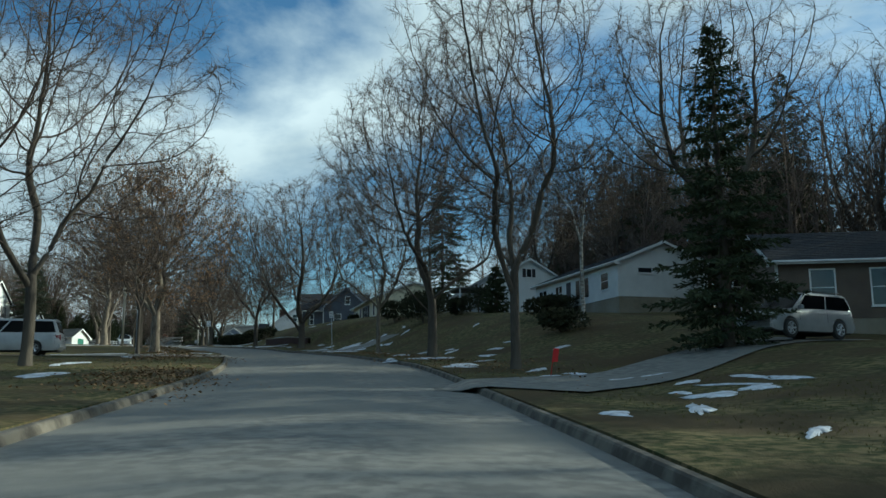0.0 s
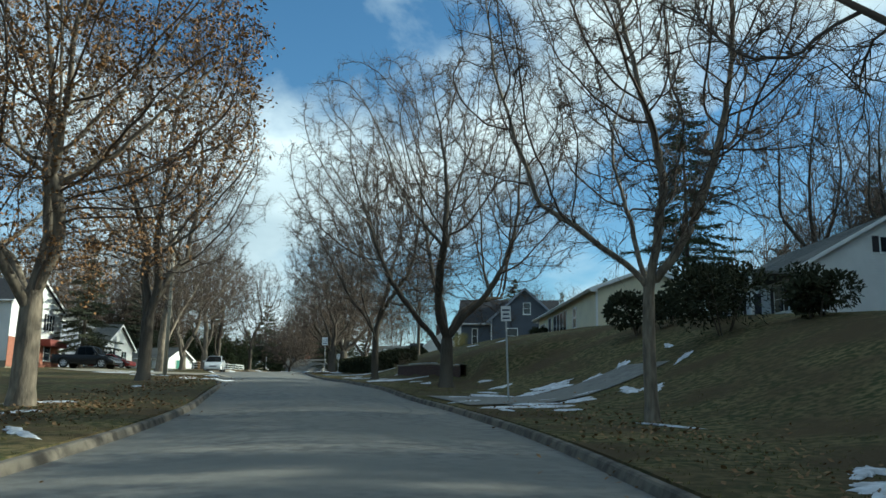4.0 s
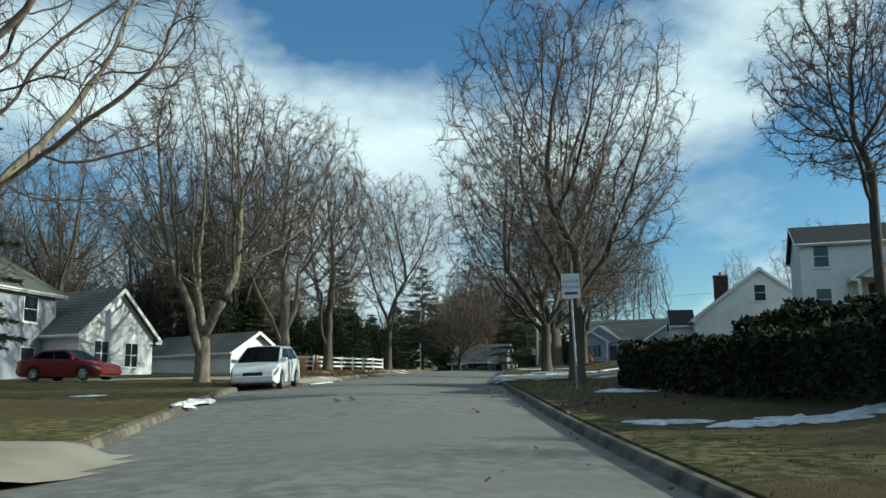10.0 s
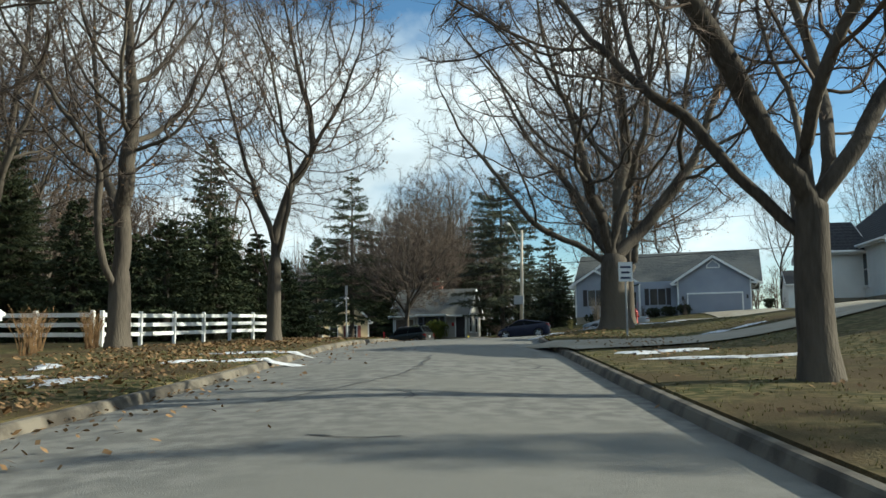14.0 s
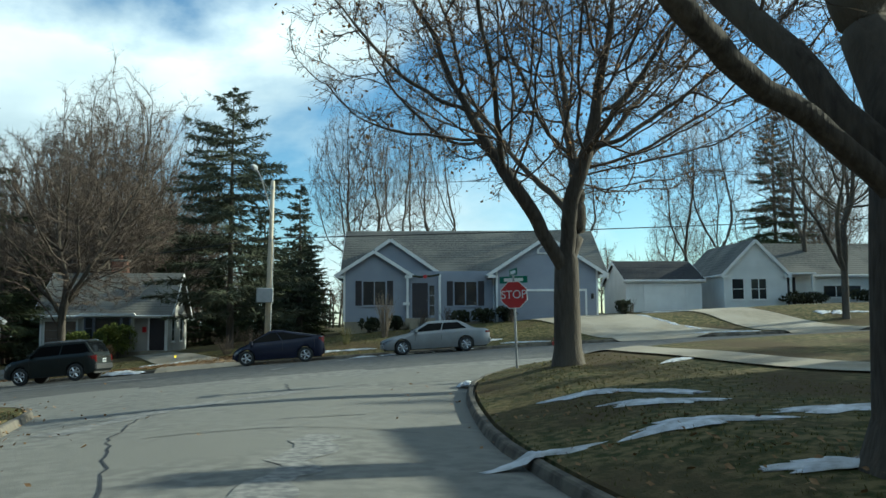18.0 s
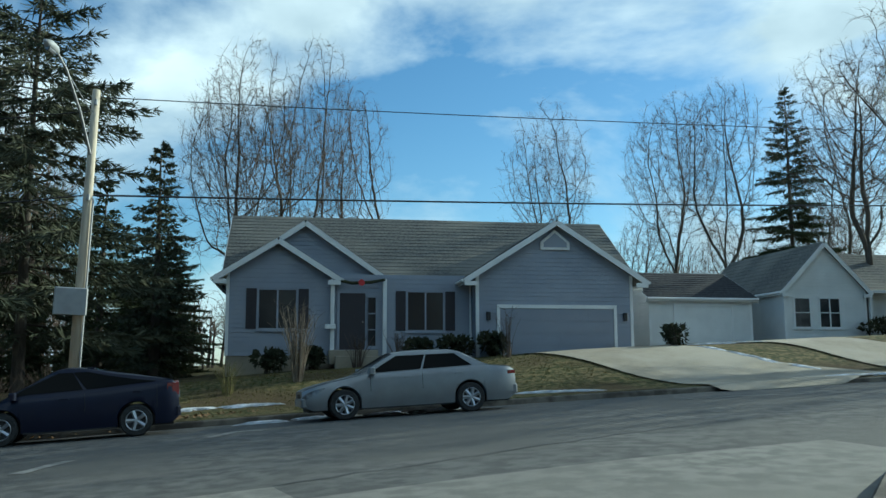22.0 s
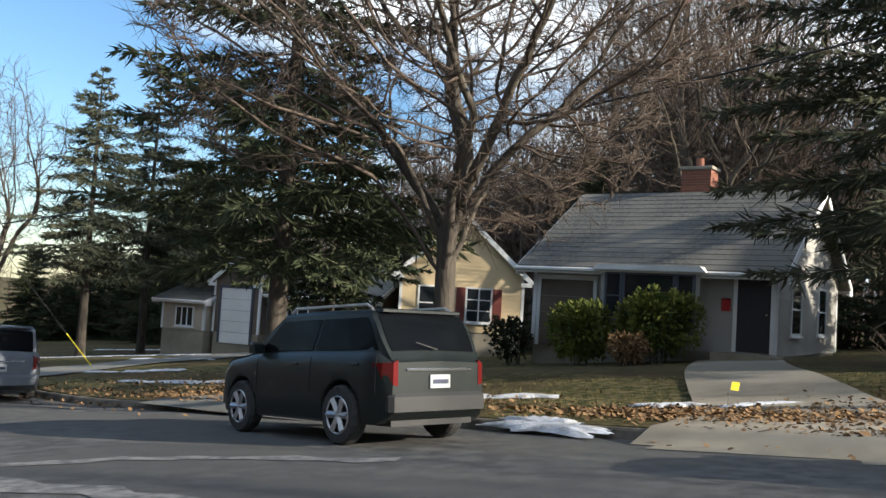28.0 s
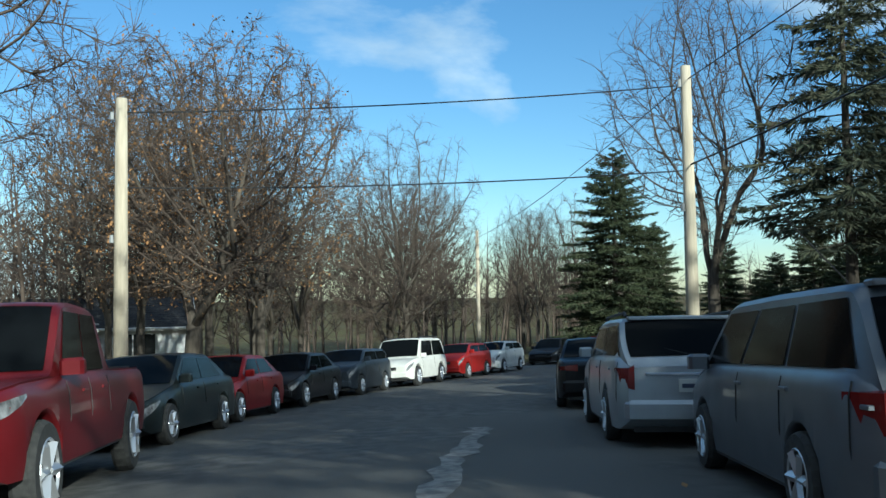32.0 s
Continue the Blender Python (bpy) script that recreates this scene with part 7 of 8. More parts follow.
def wood(cx, cy, rx_, ry_, n, lo=.8, hi=1.2, keep=lambda x, y: True):
    """Scatters copies of the woodland trees over an ellipse."""
    made = 0
    while made < n:
        a, q = rngw.uniform(0, 6.28), math.sqrt(rngw.random())
        x, y = cx + rx_ * q * math.cos(a), cy + ry_ * q * math.sin(a)
        if not keep(x, y):
            continue
        made += 1
        s = rngw.uniform(lo, hi)
        src = near_wood[rngw.randrange(len(near_wood))]
        copy_thing(src, pose(x, y, ground_z(x, y) - .1, 0, 0, rngw.uniform(0, 360)) @ Matrix.Diagonal((s, s, s * rngw.uniform(.9, 1.15), 1)))


wood(38, -30, 10, 26, 11)
wood(36, 30, 6, 30, 12)
wood(40, 84, 6, 22, 5, .6, .8)
wood(-38, -20, 12, 30, 10, .7, 1.0)
wood(-42, 40, 8, 26, 10, .7, 1.0)
wood(-44, 92, 9, 26, 10, .7, 1.0)
wood(-34, 112, 6, 9, 9, .8, 1.1, keep=lambda x, y: x < -29 and y > 107)
wood(-40, 128, 8, 8, 5, .6, .9, keep=lambda x, y: y < 132)
# oaks added beside the eastern cross street so their crowns shade its surface
for k, (x, y, s) in enumerate(((24, 144.6, .85), (33, 143.2, .9), (42, 142.5, 1.0))):
    copy_thing(near_wood[3], pose(x, y, ground_z(x, y) - .1, 0, 0, 50 * k) @ Matrix.Diagonal((s, s, s, 1)))
wood(46, 176, 14, 10, 8, .7, 1.0)
wood(-18, 174, 9, 7, 8, .8, 1.1)
wood(-92, 172, 16, 26, 16, .6, .95, keep=lambda x, y: y < 172 - (x + 75) * .9 and x < -74)
wood(-66, 196, 12, 10, 9, .7, .95, keep=lambda x, y: y > 186)
wood(-70, 148, 14, 9, 12, .6, .9, keep=lambda x, y: y < 152 - (x + 62) * .6)
wood(-8, -90, 16, 10, 5, .8, 1.0)


def far_wood(label, pts, seed, h=9.0):
    """A distant belt of bare woodland: stems that fan out into branches and fine twigs, one mesh."""
    rng = np.random.default_rng(seed)
    pieces = []
    for (x0, y0), (x1, y1), n, deep in pts:
        t, o = rng.random(n), rng.random(n) * deep
        nx, ny = y1 - y0, x0 - x1
        l_ = math.hypot(nx, ny)
        x, y = x0 + (x1 - x0) * t + nx / l_ * o, y0 + (y1 - y0) * t + ny / l_ * o
        foot = np.stack([x, y, lawn_height(x, y) - .3], 1)
        hh = h * rng.uniform(.6, 1.15, n)
        up = unit(np.stack([rng.normal(0, .06, n), rng.normal(0, .06, n), np.ones(n)], 1))
        pieces.append(sprigs(foot, up, hh, rng.uniform(.09, .2, n))[:2])
        k = 16
        s_ = rng.uniform(.16, .75, n * k)
        base = np.repeat(foot, k, 0) + np.repeat(up, k, 0) * (s_ * np.repeat(hh, k))[:, None]
        d = unit(rng.normal(0, 1, (n * k, 3)) * np.array([.62, .62, .2]) + np.array([0, 0, .85]))
        ln = np.repeat(hh, k) * (1 - s_ * .75) * rng.uniform(.3, .55, n * k)
        v, f, mid, tip = sprigs(base, d, ln, np.full(n * k, .045))
        pieces.append((v, f))
        m_ = 7
        q = rng.uniform(.25, 1.0, (n * k * m_, 1))
        b2 = np.repeat(base, m_, 0) + np.repeat(d * ln[:, None], m_, 0) * q
        d2 = unit(np.repeat(d, m_, 0) * .7 + rng.normal(0, .6, (n * k * m_, 3)))
        l2 = np.repeat(ln, m_) * rng.uniform(.25, .5, n * k * m_)
        pieces.append(sprigs(b2, d2, l2, np.full(n * k * m_, .02))[:2])
    v, f = stack(pieces)
    ob = new("far_woods", mesh_from("far_woods", v, f, M["twig"]))
    return tagged(ob, label, "woodland", kind="stuff")


far_wood("distant belt of bare brown woodland", [((-46, -60), (-58, 60), 130, 14), ((-56, 60), (-52, 126), 150, 14), ((-24, 131), (-46, 112), 120, 10)], 501, 13)
far_wood("tall bare woodland beyond the houses", [((-8, 186), (-46, 190), 170, 14), ((-24, 180), (-78, 208), 200, 14), ((-10, 172), (-34, 178), 120, 8)], 503, 16)
far_wood("low tangled brush beyond the lawns", [((-22, 176), (-66, 192), 260, 6), ((-62, 186), (-84, 196), 220, 8), ((-2, 172), (-22, 174), 90, 4)], 511, 4.5)
far_wood("low bare woodland behind the grey house", [((62, 186), (-8, 190), 120, 14)], 505, 8)
far_wood("bare brown brush beyond the bend", [((-96, 236), (-108, 200), 40, 14), ((-104, 206), (-84, 150), 130, 14), ((-84, 152), (-50, 130), 110, 12)], 507, 12)
far_wood("bare woodland along the ridge", [((46, -60), (50, 50), 260, -14), ((33, -52), (38, 70), 130, -6), ((64, 50), (66, 128), 90, -14)], 509, 14)

# ---- drives, snow, leaves ----
def drive(name, pts, label, mat="concrete", step=.35, cols=12, lift=.045, kind="structure"):
    """A paved strip laid over the lawn; pts hold x, y and the half width."""
    c = curve([p[:2] for p in pts], step)
    along = np.linspace(0, 1, len(c))
    keys = np.linspace(0, 1, len(pts))
    w = np.interp(along, keys, [p[2] for p in pts])
    t = np.gradient(c, axis=0)
    t /= np.linalg.norm(t, axis=1)[:, None]
    nrm = np.stack([-t[:, 1], t[:, 0]], 1)
    g = Geo()
    deep = []
    for j in range(cols + 1):
        o = (j / cols * 2 - 1)
        p = c + nrm * (w * o)[:, None]
        inside = on_road(p[:, 0], p[:, 1])
        edge = np.minimum(np.minimum(near(KERB_EAST, p[:, 0], p[:, 1]), near(KERB_NORTH, p[:, 0], p[:, 1])), near(KERB_WEST, p[:, 0], p[:, 1]))
        deep.extend((inside & (edge > .5)).tolist())
        low, high = crowned(p[:, 0], p[:, 1]) + .012, lawn_height(p[:, 0], p[:, 1]) + lift
        z = np.where(inside, low + np.maximum(high - low, 0) * np.clip(1 - edge / .5, 0, 1), high)
        g.v.extend(map(tuple, np.column_stack([p, z]).tolist()))
    n = len(c)
    for j in range(cols):
        for i in range(n - 1):
            q = (j * n + i, j * n + i + 1, (j + 1) * n + i + 1, (j + 1) * n + i)
            if not all(deep[k] for k in q):
                g.f.append(q)
    ob = new(name, mesh(name, g, M[mat], True))
    return tagged(ob, label, "driveway", kind=kind)


drive("driveway_1", [(12.3, 141.6, 4.2), (11.2, 144.5, 2.9), (10.3, 148, 2.7), (9.4, 151.6, 2.7)], "pale worn concrete driveway sloping to the garage")
drive("driveway_2", [(-10.9, 144.2, 2.0), (-11.0, 147, 1.3), (-12.5, 153, 1.1), (-13.2, 158, 1.0)], "tan concrete drive apron")
drive("driveway_3", [(20.5, 140.6, 2.8), (18.8, 146, 1.7), (18.0, 155, 1.6)], "pale concrete drive to the white garage")
drive("driveway_4", [(-7.6, 78.0, 2.9), (-3, 77.6, 1.8), (4, 80, 1.7), (9, 84, 1.8)], "grey drive in shade with meltwater", "asphalt")
drive("driveway_5", [(-8.6, 99.4, 2.6), (-4.5, 100.3, 1.4), (1, 104, 1.3), (2.6, 110, 1.3)], "curving pale concrete drive", "concrete")
drive("driveway_6", [(3.4, 15.8, 3.2), (7, 16.4, 1.8), (10.5, 17.4, 1.5)], "short shaded drive apron at the bank", "asphalt")
drive("driveway_7", [(3.0, -33.0, 2.8), (8, -30, 1.8), (14, -25.5, 1.8), (20, -23, 2.0)], "shaded drive with traces of snow", "asphalt")
drive("driveway_8", [(-2.6, -7.0, 2.8), (-8, -6.6, 1.8), (-18, -6.3, 1.8)], "tan gravelly drive apron")
drive("driveway_9", [(-10.6, 50.5, 3.0), (-16, 52.5, 1.9), (-26, 62, 2.2)], "pale concrete drive with snow")
drive("driveway_10", [(-14.2, 79.6, 2.6), (-19, 80, 1.8), (-28, 81, 2.2)], "tan concrete drive apron")
drive("driveway_11", [(-20.6, 146.6, 2.4), (-20, 150, 1.5), (-22.2, 159, 1.4)], "shaded drive to the low garage", "asphalt")
drive("driveway_12", [(0.7, 129.3, .75), (0.9, 125, .75), (1.6, 118, .75), (5.0, 112.5, .75)], "narrow concrete path to the cape house")
drive("driveway_13", [(-33.5, 150.6, 2.2), (-33.5, 156, 1.4), (-34.6, 166.6, 1.2)], "drive to the garage among pines", "asphalt")


def snow(x, y, a, b, rz, seed, h=.04, n=48):
    """A ragged remnant of old snow lying on the ground or the road."""
    rng = random.Random(seed)
    g = Geo()
    ph = [rng.uniform(0, 6.28) for _ in range(5)]
    c, s = math.cos(radians(rz)), math.sin(radians(rz))
    rings = [(1.0, -.03), (.97, .0), (.82, .55), (.5, .9), (.0, 1.0)]
    pts = []
    for q, lift in rings:
        k = n if q > 0 else 1
        for i in range(k):
            w = 2 * math.pi * i / n
            rr = 1 + .24 * math.sin(2 * w + ph[0]) + .22 * math.sin(3 * w + ph[1]) + .17 * math.sin(7 * w + ph[2]) + .13 * math.sin(13 * w + ph[3]) + rng.uniform(-.12, .12)
            u, v = a * rr * q * math.cos(w), b * rr * q * math.sin(w)
            pts.append((u * c - v * s, u * s + v * c, lift * h * rng.uniform(.7, 1.25)))
    px = np.array([p[0] + x for p in pts])
    py = np.array([p[1] + y for p in pts])
    d = np.minimum(np.minimum(near(KERB_EAST, px, py), near(KERB_NORTH, px, py)), near(KERB_WEST, px, py))
    base = np.where(on_road(px, py), crowned(px, py) + .1 * (1 - smooth(0, .5, d)) + .006, lawn_height(px, py) + .012)
    z0 = float(base[-1])
    g.v = [(p[0], p[1], float(bz) - z0 + p[2]) for p, bz in zip(pts, base)]
    for q in range(len(rings) - 2):
        for i in range(n):
            g.f.append((q * n + i, q * n + (i + 1) % n, (q + 1) * n + (i + 1) % n, (q + 1) * n + i))
    o = (len(rings) - 2) * n
    for i in range(n):
        g.f.append((o + i, o + (i + 1) % n, o + n))
    return solid("snow_patch", g, M["snow"], pose(x, y, z0), "ragged patch of old melting snow", "snow", "snow patches", smooth=True)


def snow_drift(x, y, a, b, rz, seed, h=.04):
    """A long remnant broken into a few ragged pieces."""
    rng = random.Random(seed)
    k = max(1, int(a / .55))
    c, s_ = math.cos(radians(rz)), math.sin(radians(rz))
    for i in range(k):
        u = a * (-1 + (2 * i + 1) / k) + rng.uniform(-.15, .15)
        v = rng.uniform(-.5, .5) * b
        snow(x + u * c - v * s_, y + u * s_ + v * c, a / k * rng.uniform(.75, 1.25), b * rng.uniform(.45, .95), rz + rng.uniform(-18, 18), seed * 7 + i, h)


# x, y, half length, half width, turn
for k, (x, y, a, b, rz) in enumerate(((5.8, -20.5, 1.7, .5, 60), (8.1, -30.6, 1.3, .4, 20), (4.6, -39.5, .9, .25, 60), (7.1, -36.8, 1.6, .4, 30), (4.4, -43.0, .5, .2, 40),
                                      (7.4, -24.6, .9, .3, 70), (-8.0, -26.8, 1.2, .35, 80), (-8.2, -20.5, 1.4, .3, 80), (-9.8, -3.9, 1.8, .35, 10), (6.6, 13.8, 1.6, .45, 10))):
    snow_drift(x, y, a, b, rz, 600 + k)
for k, (x, y, a, b, rz) in enumerate(((7.1, -3.2, 1.2, .4, 70), (6.9, -11, 1.3, .8, 60), (4.6, -12.4, 1.6, .18, 85), (5.9, 19.2, 2.6, 1.1, 20), (4.0, 15.4, 1.0, .5, 70),
                                      (5.4, 12.2, 1.6, .45, 25), (7.3, 15.4, 1.2, .3, -10), (-19.0, 56.5, 2.6, .7, 60), (-9.4, 34.8, 1.2, .35, 80), (-7.6, 34.4, 1.6, .25, 77))):
    snow_drift(x, y, a, b, rz, 620 + k)
for k, (x, y, a, b, rz) in enumerate(((1.6, 36.3, 1.7, .7, 60), (2.6, 38.0, 1.3, .3, -20), (-17.0, 50.7, 2.4, .8, 40), (-13.2, 40.4, 1.1, .3, 70), (-9.75, 43.4, 2.2, .3, 102),
                                      (-10.3, 47.6, 1.6, .25, 102), (-17.2, 54.6, 2.6, 1.2, 60), (-1.6, 56.4, 2.2, .7, 10), (0.2, 56.2, 1.5, .4, -5), (-.6, 46.2, .9, .3, 20))):
    snow_drift(x, y, a, b, rz, 640 + k)
for k, (x, y, a, b, rz) in enumerate(((-2.4, 64.8, 1.5, .4, 0), (-5.3, 75.6, 1.5, .35, 20), (-2.4, 75.6, 1.2, .25, 0), (-13.6, 62.6, 1.8, .2, 100), (-6.0, 80.9, 1.9, .42, 8),
                                      (-3.9, 82.2, 1.8, .3, 25), (-15.4, 80.6, .5, .25, 10), (-14.6, 77.6, 1.0, .2, 95), (-6.3, 75.4, 1.1, .3, 20), (-5.4, 85.2, .9, .28, 30))):
    snow_drift(x, y, a, b, rz, 660 + k, .06)
for k, (x, y, a, b, rz) in enumerate(((-6.4, 95.4, 1.1, .38, 20), (-5.6, 93.4, 1.0, .2, 15), (-2.6, 104.4, 1.6, .3, 40), (-15.5, 94.6, 1.5, .25, 20), (-15.6, 97.4, .8, .25, 10), (-7.6, 114.4, .7, .3, 20),
                                      (-4.4, 118.4, 1.5, .45, -40), (-5.4, 114.4, .9, .35, -20), (-5.9, 111.2, .8, .3, -30), (-.3, 123.1, .9, .2, 10), (-3.2, 114.3, 1.0, .4, 0), (-4.6, 116.8, 1.0, .4, -40))):
    snow_drift(x, y, a, b, rz, 680 + k)
for k, (x, y, a, b, rz) in enumerate(((-5.05, 125.35, .4, .16, 60), (-3.0, 143.4, 1.5, .16, -5), (-.4, 142.9, 1.3, .2, -8), (4.6, 144.0, .8, .22, -10), (13.7, 146.4, 2.3, .25, -75), (14.5, 142.8, 1.6, .25, -10),
                                      (-4.2, 146.6, 1.6, .16, -5), (-14.0, 145.6, .95, .3, -8), (-16.2, 148.8, 1.2, .25, 0), (-12.4, 148.2, 1.2, .25, 10), (16.5, 150.6, 1.4, .22, -40), (3.2, 145.6, .5, .15, 0))):
    snow_drift(x, y, a, b, rz, 700 + k, .06)
for k, (x, y, a, b, rz) in enumerate(((-43.4, 162.0, 3.2, .4, 20), (-38.6, 164.0, 3.0, .4, 5), (-47.4, 172.8, 3.4, .6, 20), (-24.0, 151.6, 1.3, .3, 10), (-26.6, 151.4, 1.6, .3, 0), (-20.2, 148.1, .8, .2, 10), (-30.0, 154.0, 1.8, .3, 10), (25.0, 145.5, 2.2, .3, -10), (-34.5, 160.4, 2.0, .35, 0))):
    snow_drift(x, y, a, b, rz, 720 + k)

rng_s = random.Random(91)
for k in range(46):
    y = rng_s.uniform(-44, 60)
    x = ramp(y, [(-53, -.3), (-38, 2.1), (-22.5, 4.2), (1, 4.45), (19, 2.4), (37, -.9), (56, -4.4), (65, -5.7)]) + (rng_s.uniform(.6, 4.2) if k % 2 else rng_s.uniform(4.5, 10))
    snow(x, y, rng_s.uniform(.25, .9), rng_s.uniform(.1, .3), rng_s.uniform(40, 120), 760 + k, .03, 30)
for k in range(16):
    y = rng_s.uniform(-40, 100)
    x = ramp(y, [(-53, -7.6), (-38, -5.2), (-22.5, -3.2), (1, -2.9), (19, -4.9), (37, -8.2), (56, -12), (73, -16), (104, -14.8)]) - rng_s.uniform(.5, 5)
    snow(x, y, rng_s.uniform(.3, 1.0), rng_s.uniform(.1, .3), rng_s.uniform(50, 130), 820 + k, .03, 30)


def litter(label, spots, seed, mat="leaf", size=.042):
    """Fallen leaves strewn in drifts: curled single leaves in one mesh."""
    rng = random.Random(seed)
    g = Geo()
    for x, y, rx_, ry_, n in spots:
        px = [x + rng.gauss(0, rx_) for _ in range(n)]
        py = [y + rng.gauss(0, ry_) for _ in range(n)]
        ax, ay = np.array(px), np.array(py)
        z = np.where(on_road(ax, ay), crowned(ax, ay), lawn_height(ax, ay)) + .02
        for i in range(n):
            s, w = size * rng.uniform(.6, 1.4), rng.uniform(0, 6.28)
            a = Vector((math.cos(w), math.sin(w), rng.uniform(-.4, .5))) * s
            b = Vector((-math.sin(w), math.cos(w), rng.uniform(-.4, .4))) * s * .65
            p = Vector((px[i], py[i], float(z[i]) + rng.uniform(0, .04)))
            g.add([p - a, p + b, p + a + Vector((0, 0, .02)), p - b + Vector((0, 0, s * .5))], [(0, 1, 2), (0, 2, 3)])
    return solid("fallen_leaves", g, M[mat], Matrix(), label, "leaf litter", kind="stuff")


litter("drift of brown fallen leaves along the west kerb", ((-5.0, -28, .9, 3, 1400), (-5.4, -8, 1.2, 3.5, 1500), (-5.8, 8, .9, 3, 900), (-7.6, 24, .8, 6, 900), (-9.8, 34, .8, 3, 500)), 801)
litter("brown leaves on the verge below the trees", ((-16.3, 84, 1.2, 5, 1800), (-17.5, 97, 1.6, 6, 2600), (-17.2, 110, 1.4, 5, 1600), (-17.5, 122, 1.5, 4, 1200)), 803)
litter("drift of orange-brown leaves along the north kerb", ((-12.2, 147.0, 1.5, .45, 2600), (-7.8, 145.4, 1.7, .35, 1500), (-9.6, 147.6, 1.0, .7, 900), (-18.5, 148, 1.5, .6, 900)), 805)
litter("thin scatter of leaves on the verge", ((6.4, -15, 1.2, 8, 900), (6.5, 4, 1.0, 6, 700), (-4.0, 74, 1.2, 9, 800), (-6.2, 106, .9, 8, 700), (-22, 148.6, 2, .8, 900), (-24.5, 150, 2.5, 1.5, 900)), 807)


def tufts(label, spots, seed):
    """Short winter grass: blades in many small tufts, one mesh."""
    rng = random.Random(seed)
    g = Geo()
    for x0, y0, x1, y1, n in spots:
        px = np.array([rng.uniform(x0, x1) for _ in range(n)])
        py = np.array([rng.uniform(y0, y1) for _ in range(n)])
        d = np.minimum(np.minimum(near(KERB_EAST, px, py), near(KERB_NORTH, px, py)), near(KERB_WEST, px, py))
        ok = ~on_road(px, py) & (d > .2)
        z = lawn_height(px, py)
        for i in np.nonzero(ok)[0]:
            p = Vector((px[i], py[i], float(z[i]) - .01))
            for q in range(4):
                w, l_ = rng.uniform(0, 6.28), rng.uniform(.025, .06)
                d_ = Vector((math.cos(w), math.sin(w), 0))
                s_ = Vector((-math.sin(w), math.cos(w), 0)) * .008
                o = p + d_ * rng.uniform(0, .04)
                g.add([o - s_, o + s_, o + d_ * l_ * .6 + Vector((0, 0, l_))], [(0, 1, 2)])
    return solid("grass_tufts", g, M["blade"], Matrix(), label, "grass", kind="stuff")


tufts("short dull green and straw winter grass", ((-8.2, 104, -.5, 129, 7000), (-4, 144.6, 12, 152, 8000), (-20, 146, -4, 152, 5000)), 811)
tufts("short straw-coloured grass on the verges", ((3.5, -45, 10, 10, 6000), (-10.5, -30, -3, 12, 4000), (-18.5, 78, -14.4, 126, 5000), (-8, 60, -2, 100, 5000), (-9, 36, -1, 60, 1500), (2, 8, 9, 36, 3500)), 813)


def crack(pts, seed, w=.018, mat="crack", name="road_crack", label="dark sealed crack in the asphalt", category="crack", lift=.006):
    rng = random.Random(seed)
    c = curve(pts, .35)
    g = Geo()
    t = np.gradient(c, axis=0)
    t /= np.linalg.norm(t, axis=1)[:, None]
    nrm = np.stack([-t[:, 1], t[:, 0]], 1)
    c = c + nrm * np.array([[rng.gauss(0, .04)] for _ in c])
    for s in (-1, 1):
        p = c + nrm * s * np.array([[w * rng.uniform(.5, 1.4)] for _ in c])
        g.v.extend(map(tuple, np.column_stack([p, crowned(p[:, 0], p[:, 1]) + lift]).tolist()))
    n = len(c)
    g.f = [(i, i + 1, n + i + 1, n + i) for i in range(n - 1)]
    return solid(name, g, M[mat], Matrix(), label, category, "road marks", kind="structure")


for k, pts in enumerate((((-4, 30), (-5.5, 31), (-7.5, 30.6)), ((-9, 62), (-11, 62.6)), ((-12.5, 72), (-10, 73.5), (-8.2, 73)), ((-13, 88), (-11.6, 92), (-11.4, 97)), ((-9.5, 93), (-9.0, 94.2), (-9.6, 95.4), (-8.8, 96.8)),
                         ((-13.6, 108), (-12.8, 113), (-12.9, 119), (-12.4, 124)), ((-8.2, 118), (-10, 119), (-12.5, 118.6)), ((-14.6, 111), (-13.4, 111.6), (-11, 111.2)), ((-6, 133), (2, 134.5), (9, 134)), ((-2.5, -12), (1, -11), (4, -11.6)),
                         ((0.5, 6), (2.2, 12), (0.9, 20)), ((-12, 132), (-16, 138), (-20, 139)))):
    crack(pts, 820 + k)
rng_c = random.Random(57)
for k in range(16):
    y = rng_c.uniform(60, 128)
    xe, xw = float(np.interp(y, KERB_EAST[:150, 1], KERB_EAST[:150, 0])), float(np.interp(y, KERB_WEST[:150, 1], KERB_WEST[:150, 0]))
    x = rng_c.uniform(xw + 1, xe - 2.5)
    d_ = (rng_c.uniform(.6, 1.8), rng_c.uniform(-.5, .5)) if k % 2 else (rng_c.uniform(-.4, .4), rng_c.uniform(1.0, 3.0))
    crack(((x, y), (x + d_[0] * .5 + rng_c.uniform(-.2, .2), y + d_[1] * .5 + rng_c.uniform(-.2, .2)), (x + d_[0], y + d_[1])), 870 + k, rng_c.uniform(.012, .03))
for k, (pts, w) in enumerate(((((-12.6, 138.6), (-15, 139.6), (-19, 139.8), (-22, 141.2)), .22), (((-19, 139.8), (-17, 141.4), (-14.5, 142.2)), .14), (((-5.5, 140.0), (-4.9, 140.8), (-4.4, 140.5)), .12), (((-8.6, 137), (-7.9, 138.2)), .12),
                              (((4.6, 139.3), (6.8, 138.6)), .1), (((-27, 143.2), (-31, 145.2), (-36, 148)), .16), (((-14, 120), (-12, 123.4), (-9, 126)), .3), (((-11.6, 112), (-9.8, 118)), .3))):
    crack(pts, 840 + k, w, "salt", "salt_trace", "pale dried salt streak on the asphalt", "salt stain", .008)


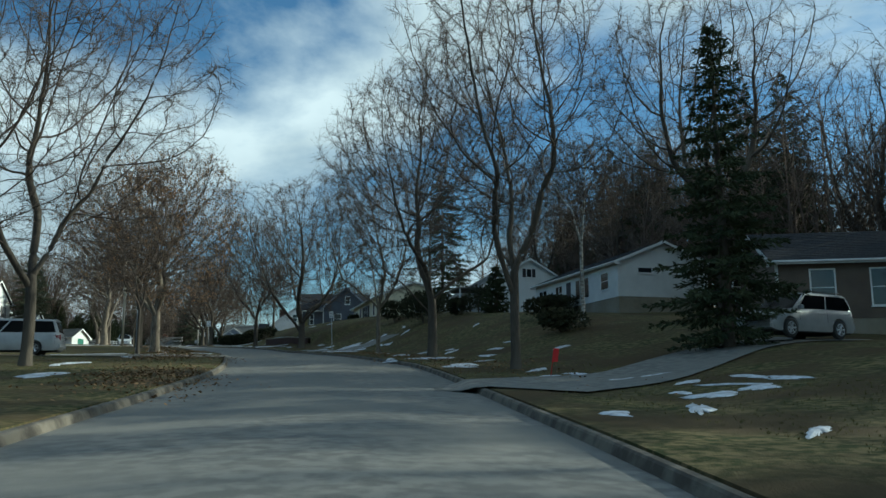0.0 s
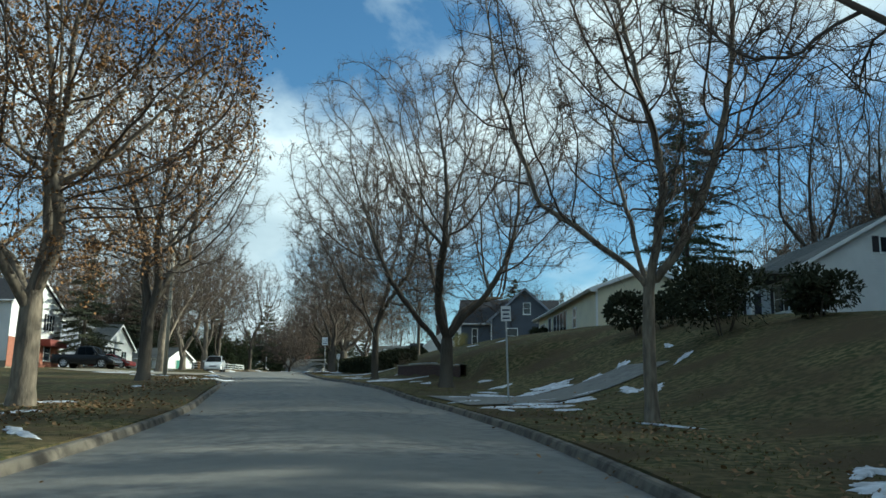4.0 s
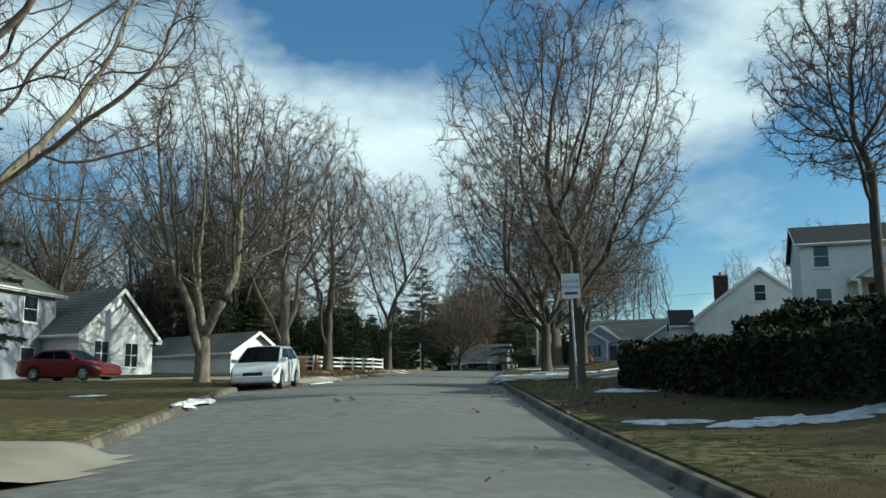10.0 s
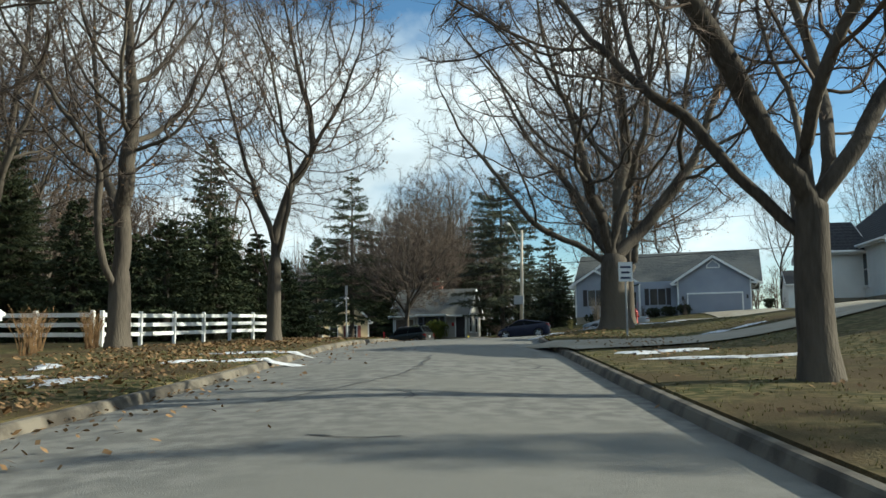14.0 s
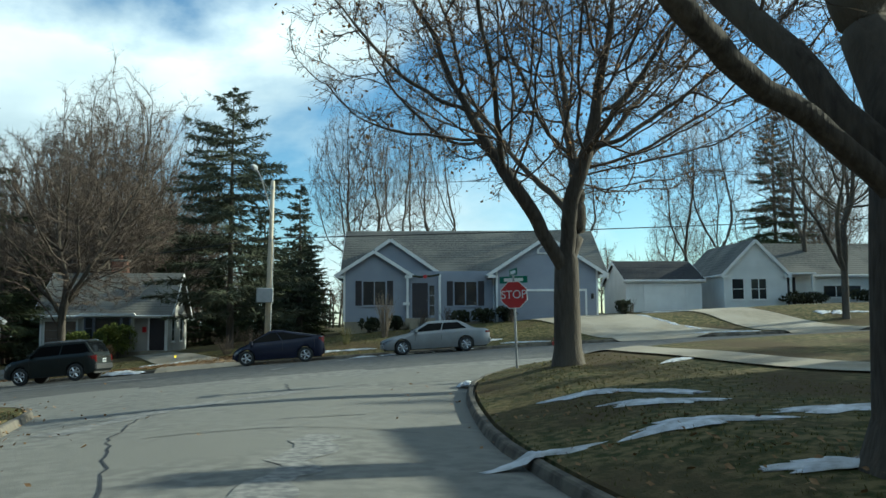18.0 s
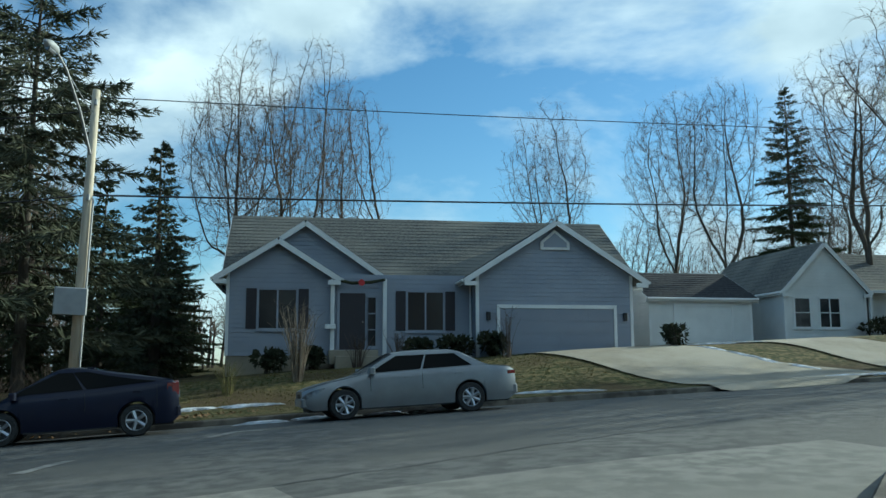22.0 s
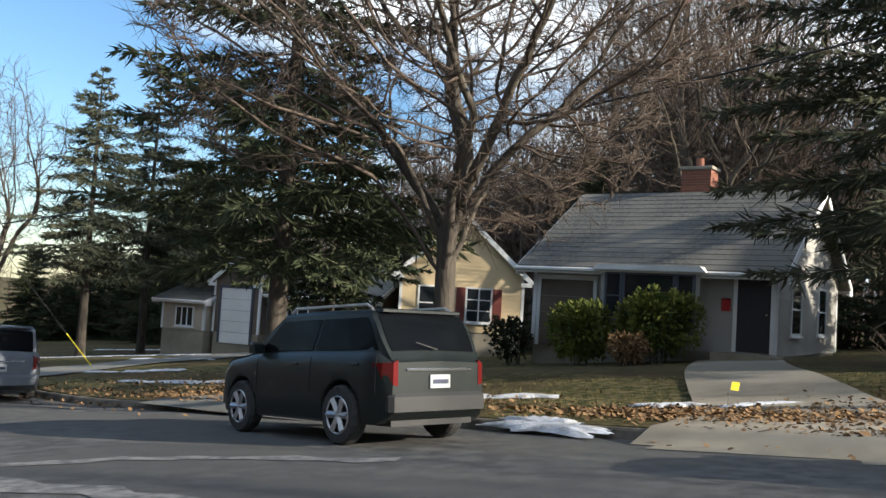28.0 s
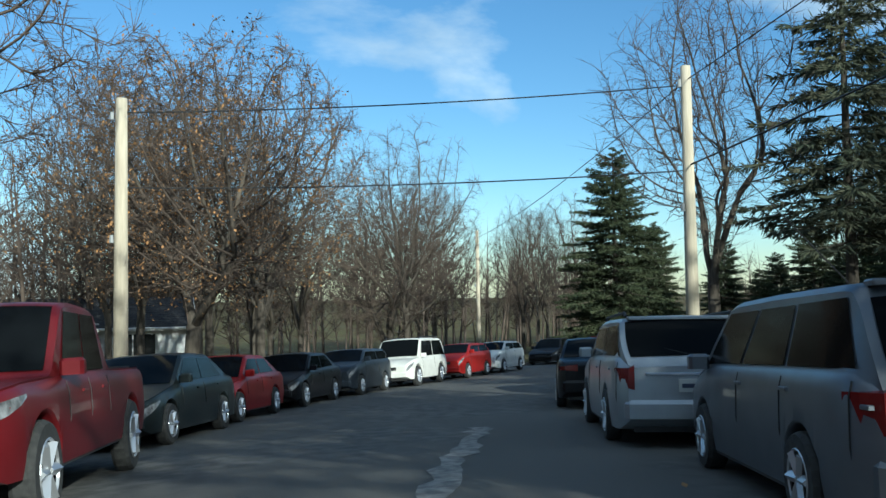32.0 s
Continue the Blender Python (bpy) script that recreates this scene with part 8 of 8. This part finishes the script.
# ---- brick retaining wall below the cream house ----
def retaining_wall():
    """A low brick wall with a snowy stone coping, brick by brick."""
    rng = random.Random(88)
    e = KERB_EAST[(KERB_EAST[:, 1] > 30) & (KERB_EAST[:, 1] < 48)]
    tdir = np.gradient(e, axis=0)
    tdir /= np.linalg.norm(tdir, axis=1)[:, None]
    line = e + np.stack([tdir[:, 1], -tdir[:, 0]], 1) * 4.95
    seg = np.linalg.norm(np.diff(line, axis=0), axis=1)
    s_at = np.concatenate([[0], np.cumsum(seg)])
    L = s_at[-1]
    at = lambda s: (float(np.interp(s, s_at, line[:, 0])), float(np.interp(s, s_at, line[:, 1])))
    root = new("retaining_wall", None)
    core, cop, snow_ = Geo(), Geo(), Geo()
    h = .72
    for q in range(int(L / .8)):
        (xa, ya), (xb, yb) = at(q * .8), at((q + 1) * .8)
        za = ground_z(xa - .4, ya)
        zb = ground_z(xb - .4, yb)
        d = Vector((xb - xa, yb - ya, 0)).normalized()
        o = Vector((d.y, -d.x, 0))
        def slab(g_, w0, w1, h0, h1):
            p0, p1 = Vector((xa, ya, za)), Vector((xb, yb, zb))
            vs = [p + o * w + Vector((0, 0, hh)) for p in (p0, p1) for w, hh in ((w0, h0), (w1, h0), (w1, h1), (w0, h1))]
            g_.add(vs, [(0, 1, 5, 4), (1, 2, 6, 5), (2, 3, 7, 6), (3, 0, 4, 7)])
        slab(core, -.1, .2, -.4, h)
        slab(cop, -.16, .26, h, h + .07)
        if rng.random() < .55:
            slab(snow_, -.13, .05, h + .072, h + .09 + .03 * rng.random())
    root.matrix_world = Matrix()
    tagged(root, "low dark brick retaining wall with stone coping and snow", "wall", kind="structure")
    part("mortar_core", core, M["soil"], root)
    part("coping", cop, M["concrete"], root)
    part("snow_cap", snow_, M["snow"], root)
    bg = Geo().box(-.105, -.012, -.032, .105, .03, .032, .004)
    bme = mesh("brick", bg, M["darkbrick"])
    rows = 8
    count = 0
    joined = Geo()
    for r in range(rows):
        s = .11 * (r % 2)
        while s < L - .22:
            x, y = at(s + .11)
            x2, y2 = at(s + .2)
            d = Vector((x2 - x, y2 - y, 0)).normalized()
            z = ground_z(x - .4, y) + .05 + r * .082
            m_ = Matrix(((d.x, d.y, 0, x - d.y * .105), (d.y, -d.x, 0, y + d.x * .105), (0, 0, 1, z), (0, 0, 0, 1)))
            if 31 < y < 37.2 and count < 290:
                b_ = new("brick", bme)
                b_.parent = root
                b_.matrix_world = m_
                count += 1
            else:
                joined.add([m_ @ Vector(q) for q in bg.v], bg.f)
            s += .222
    rest = part("brick_courses", joined, M["darkbrick"], root)
    tagged(rest, "courses of dark red brick", kind="stuff")


retaining_wall()
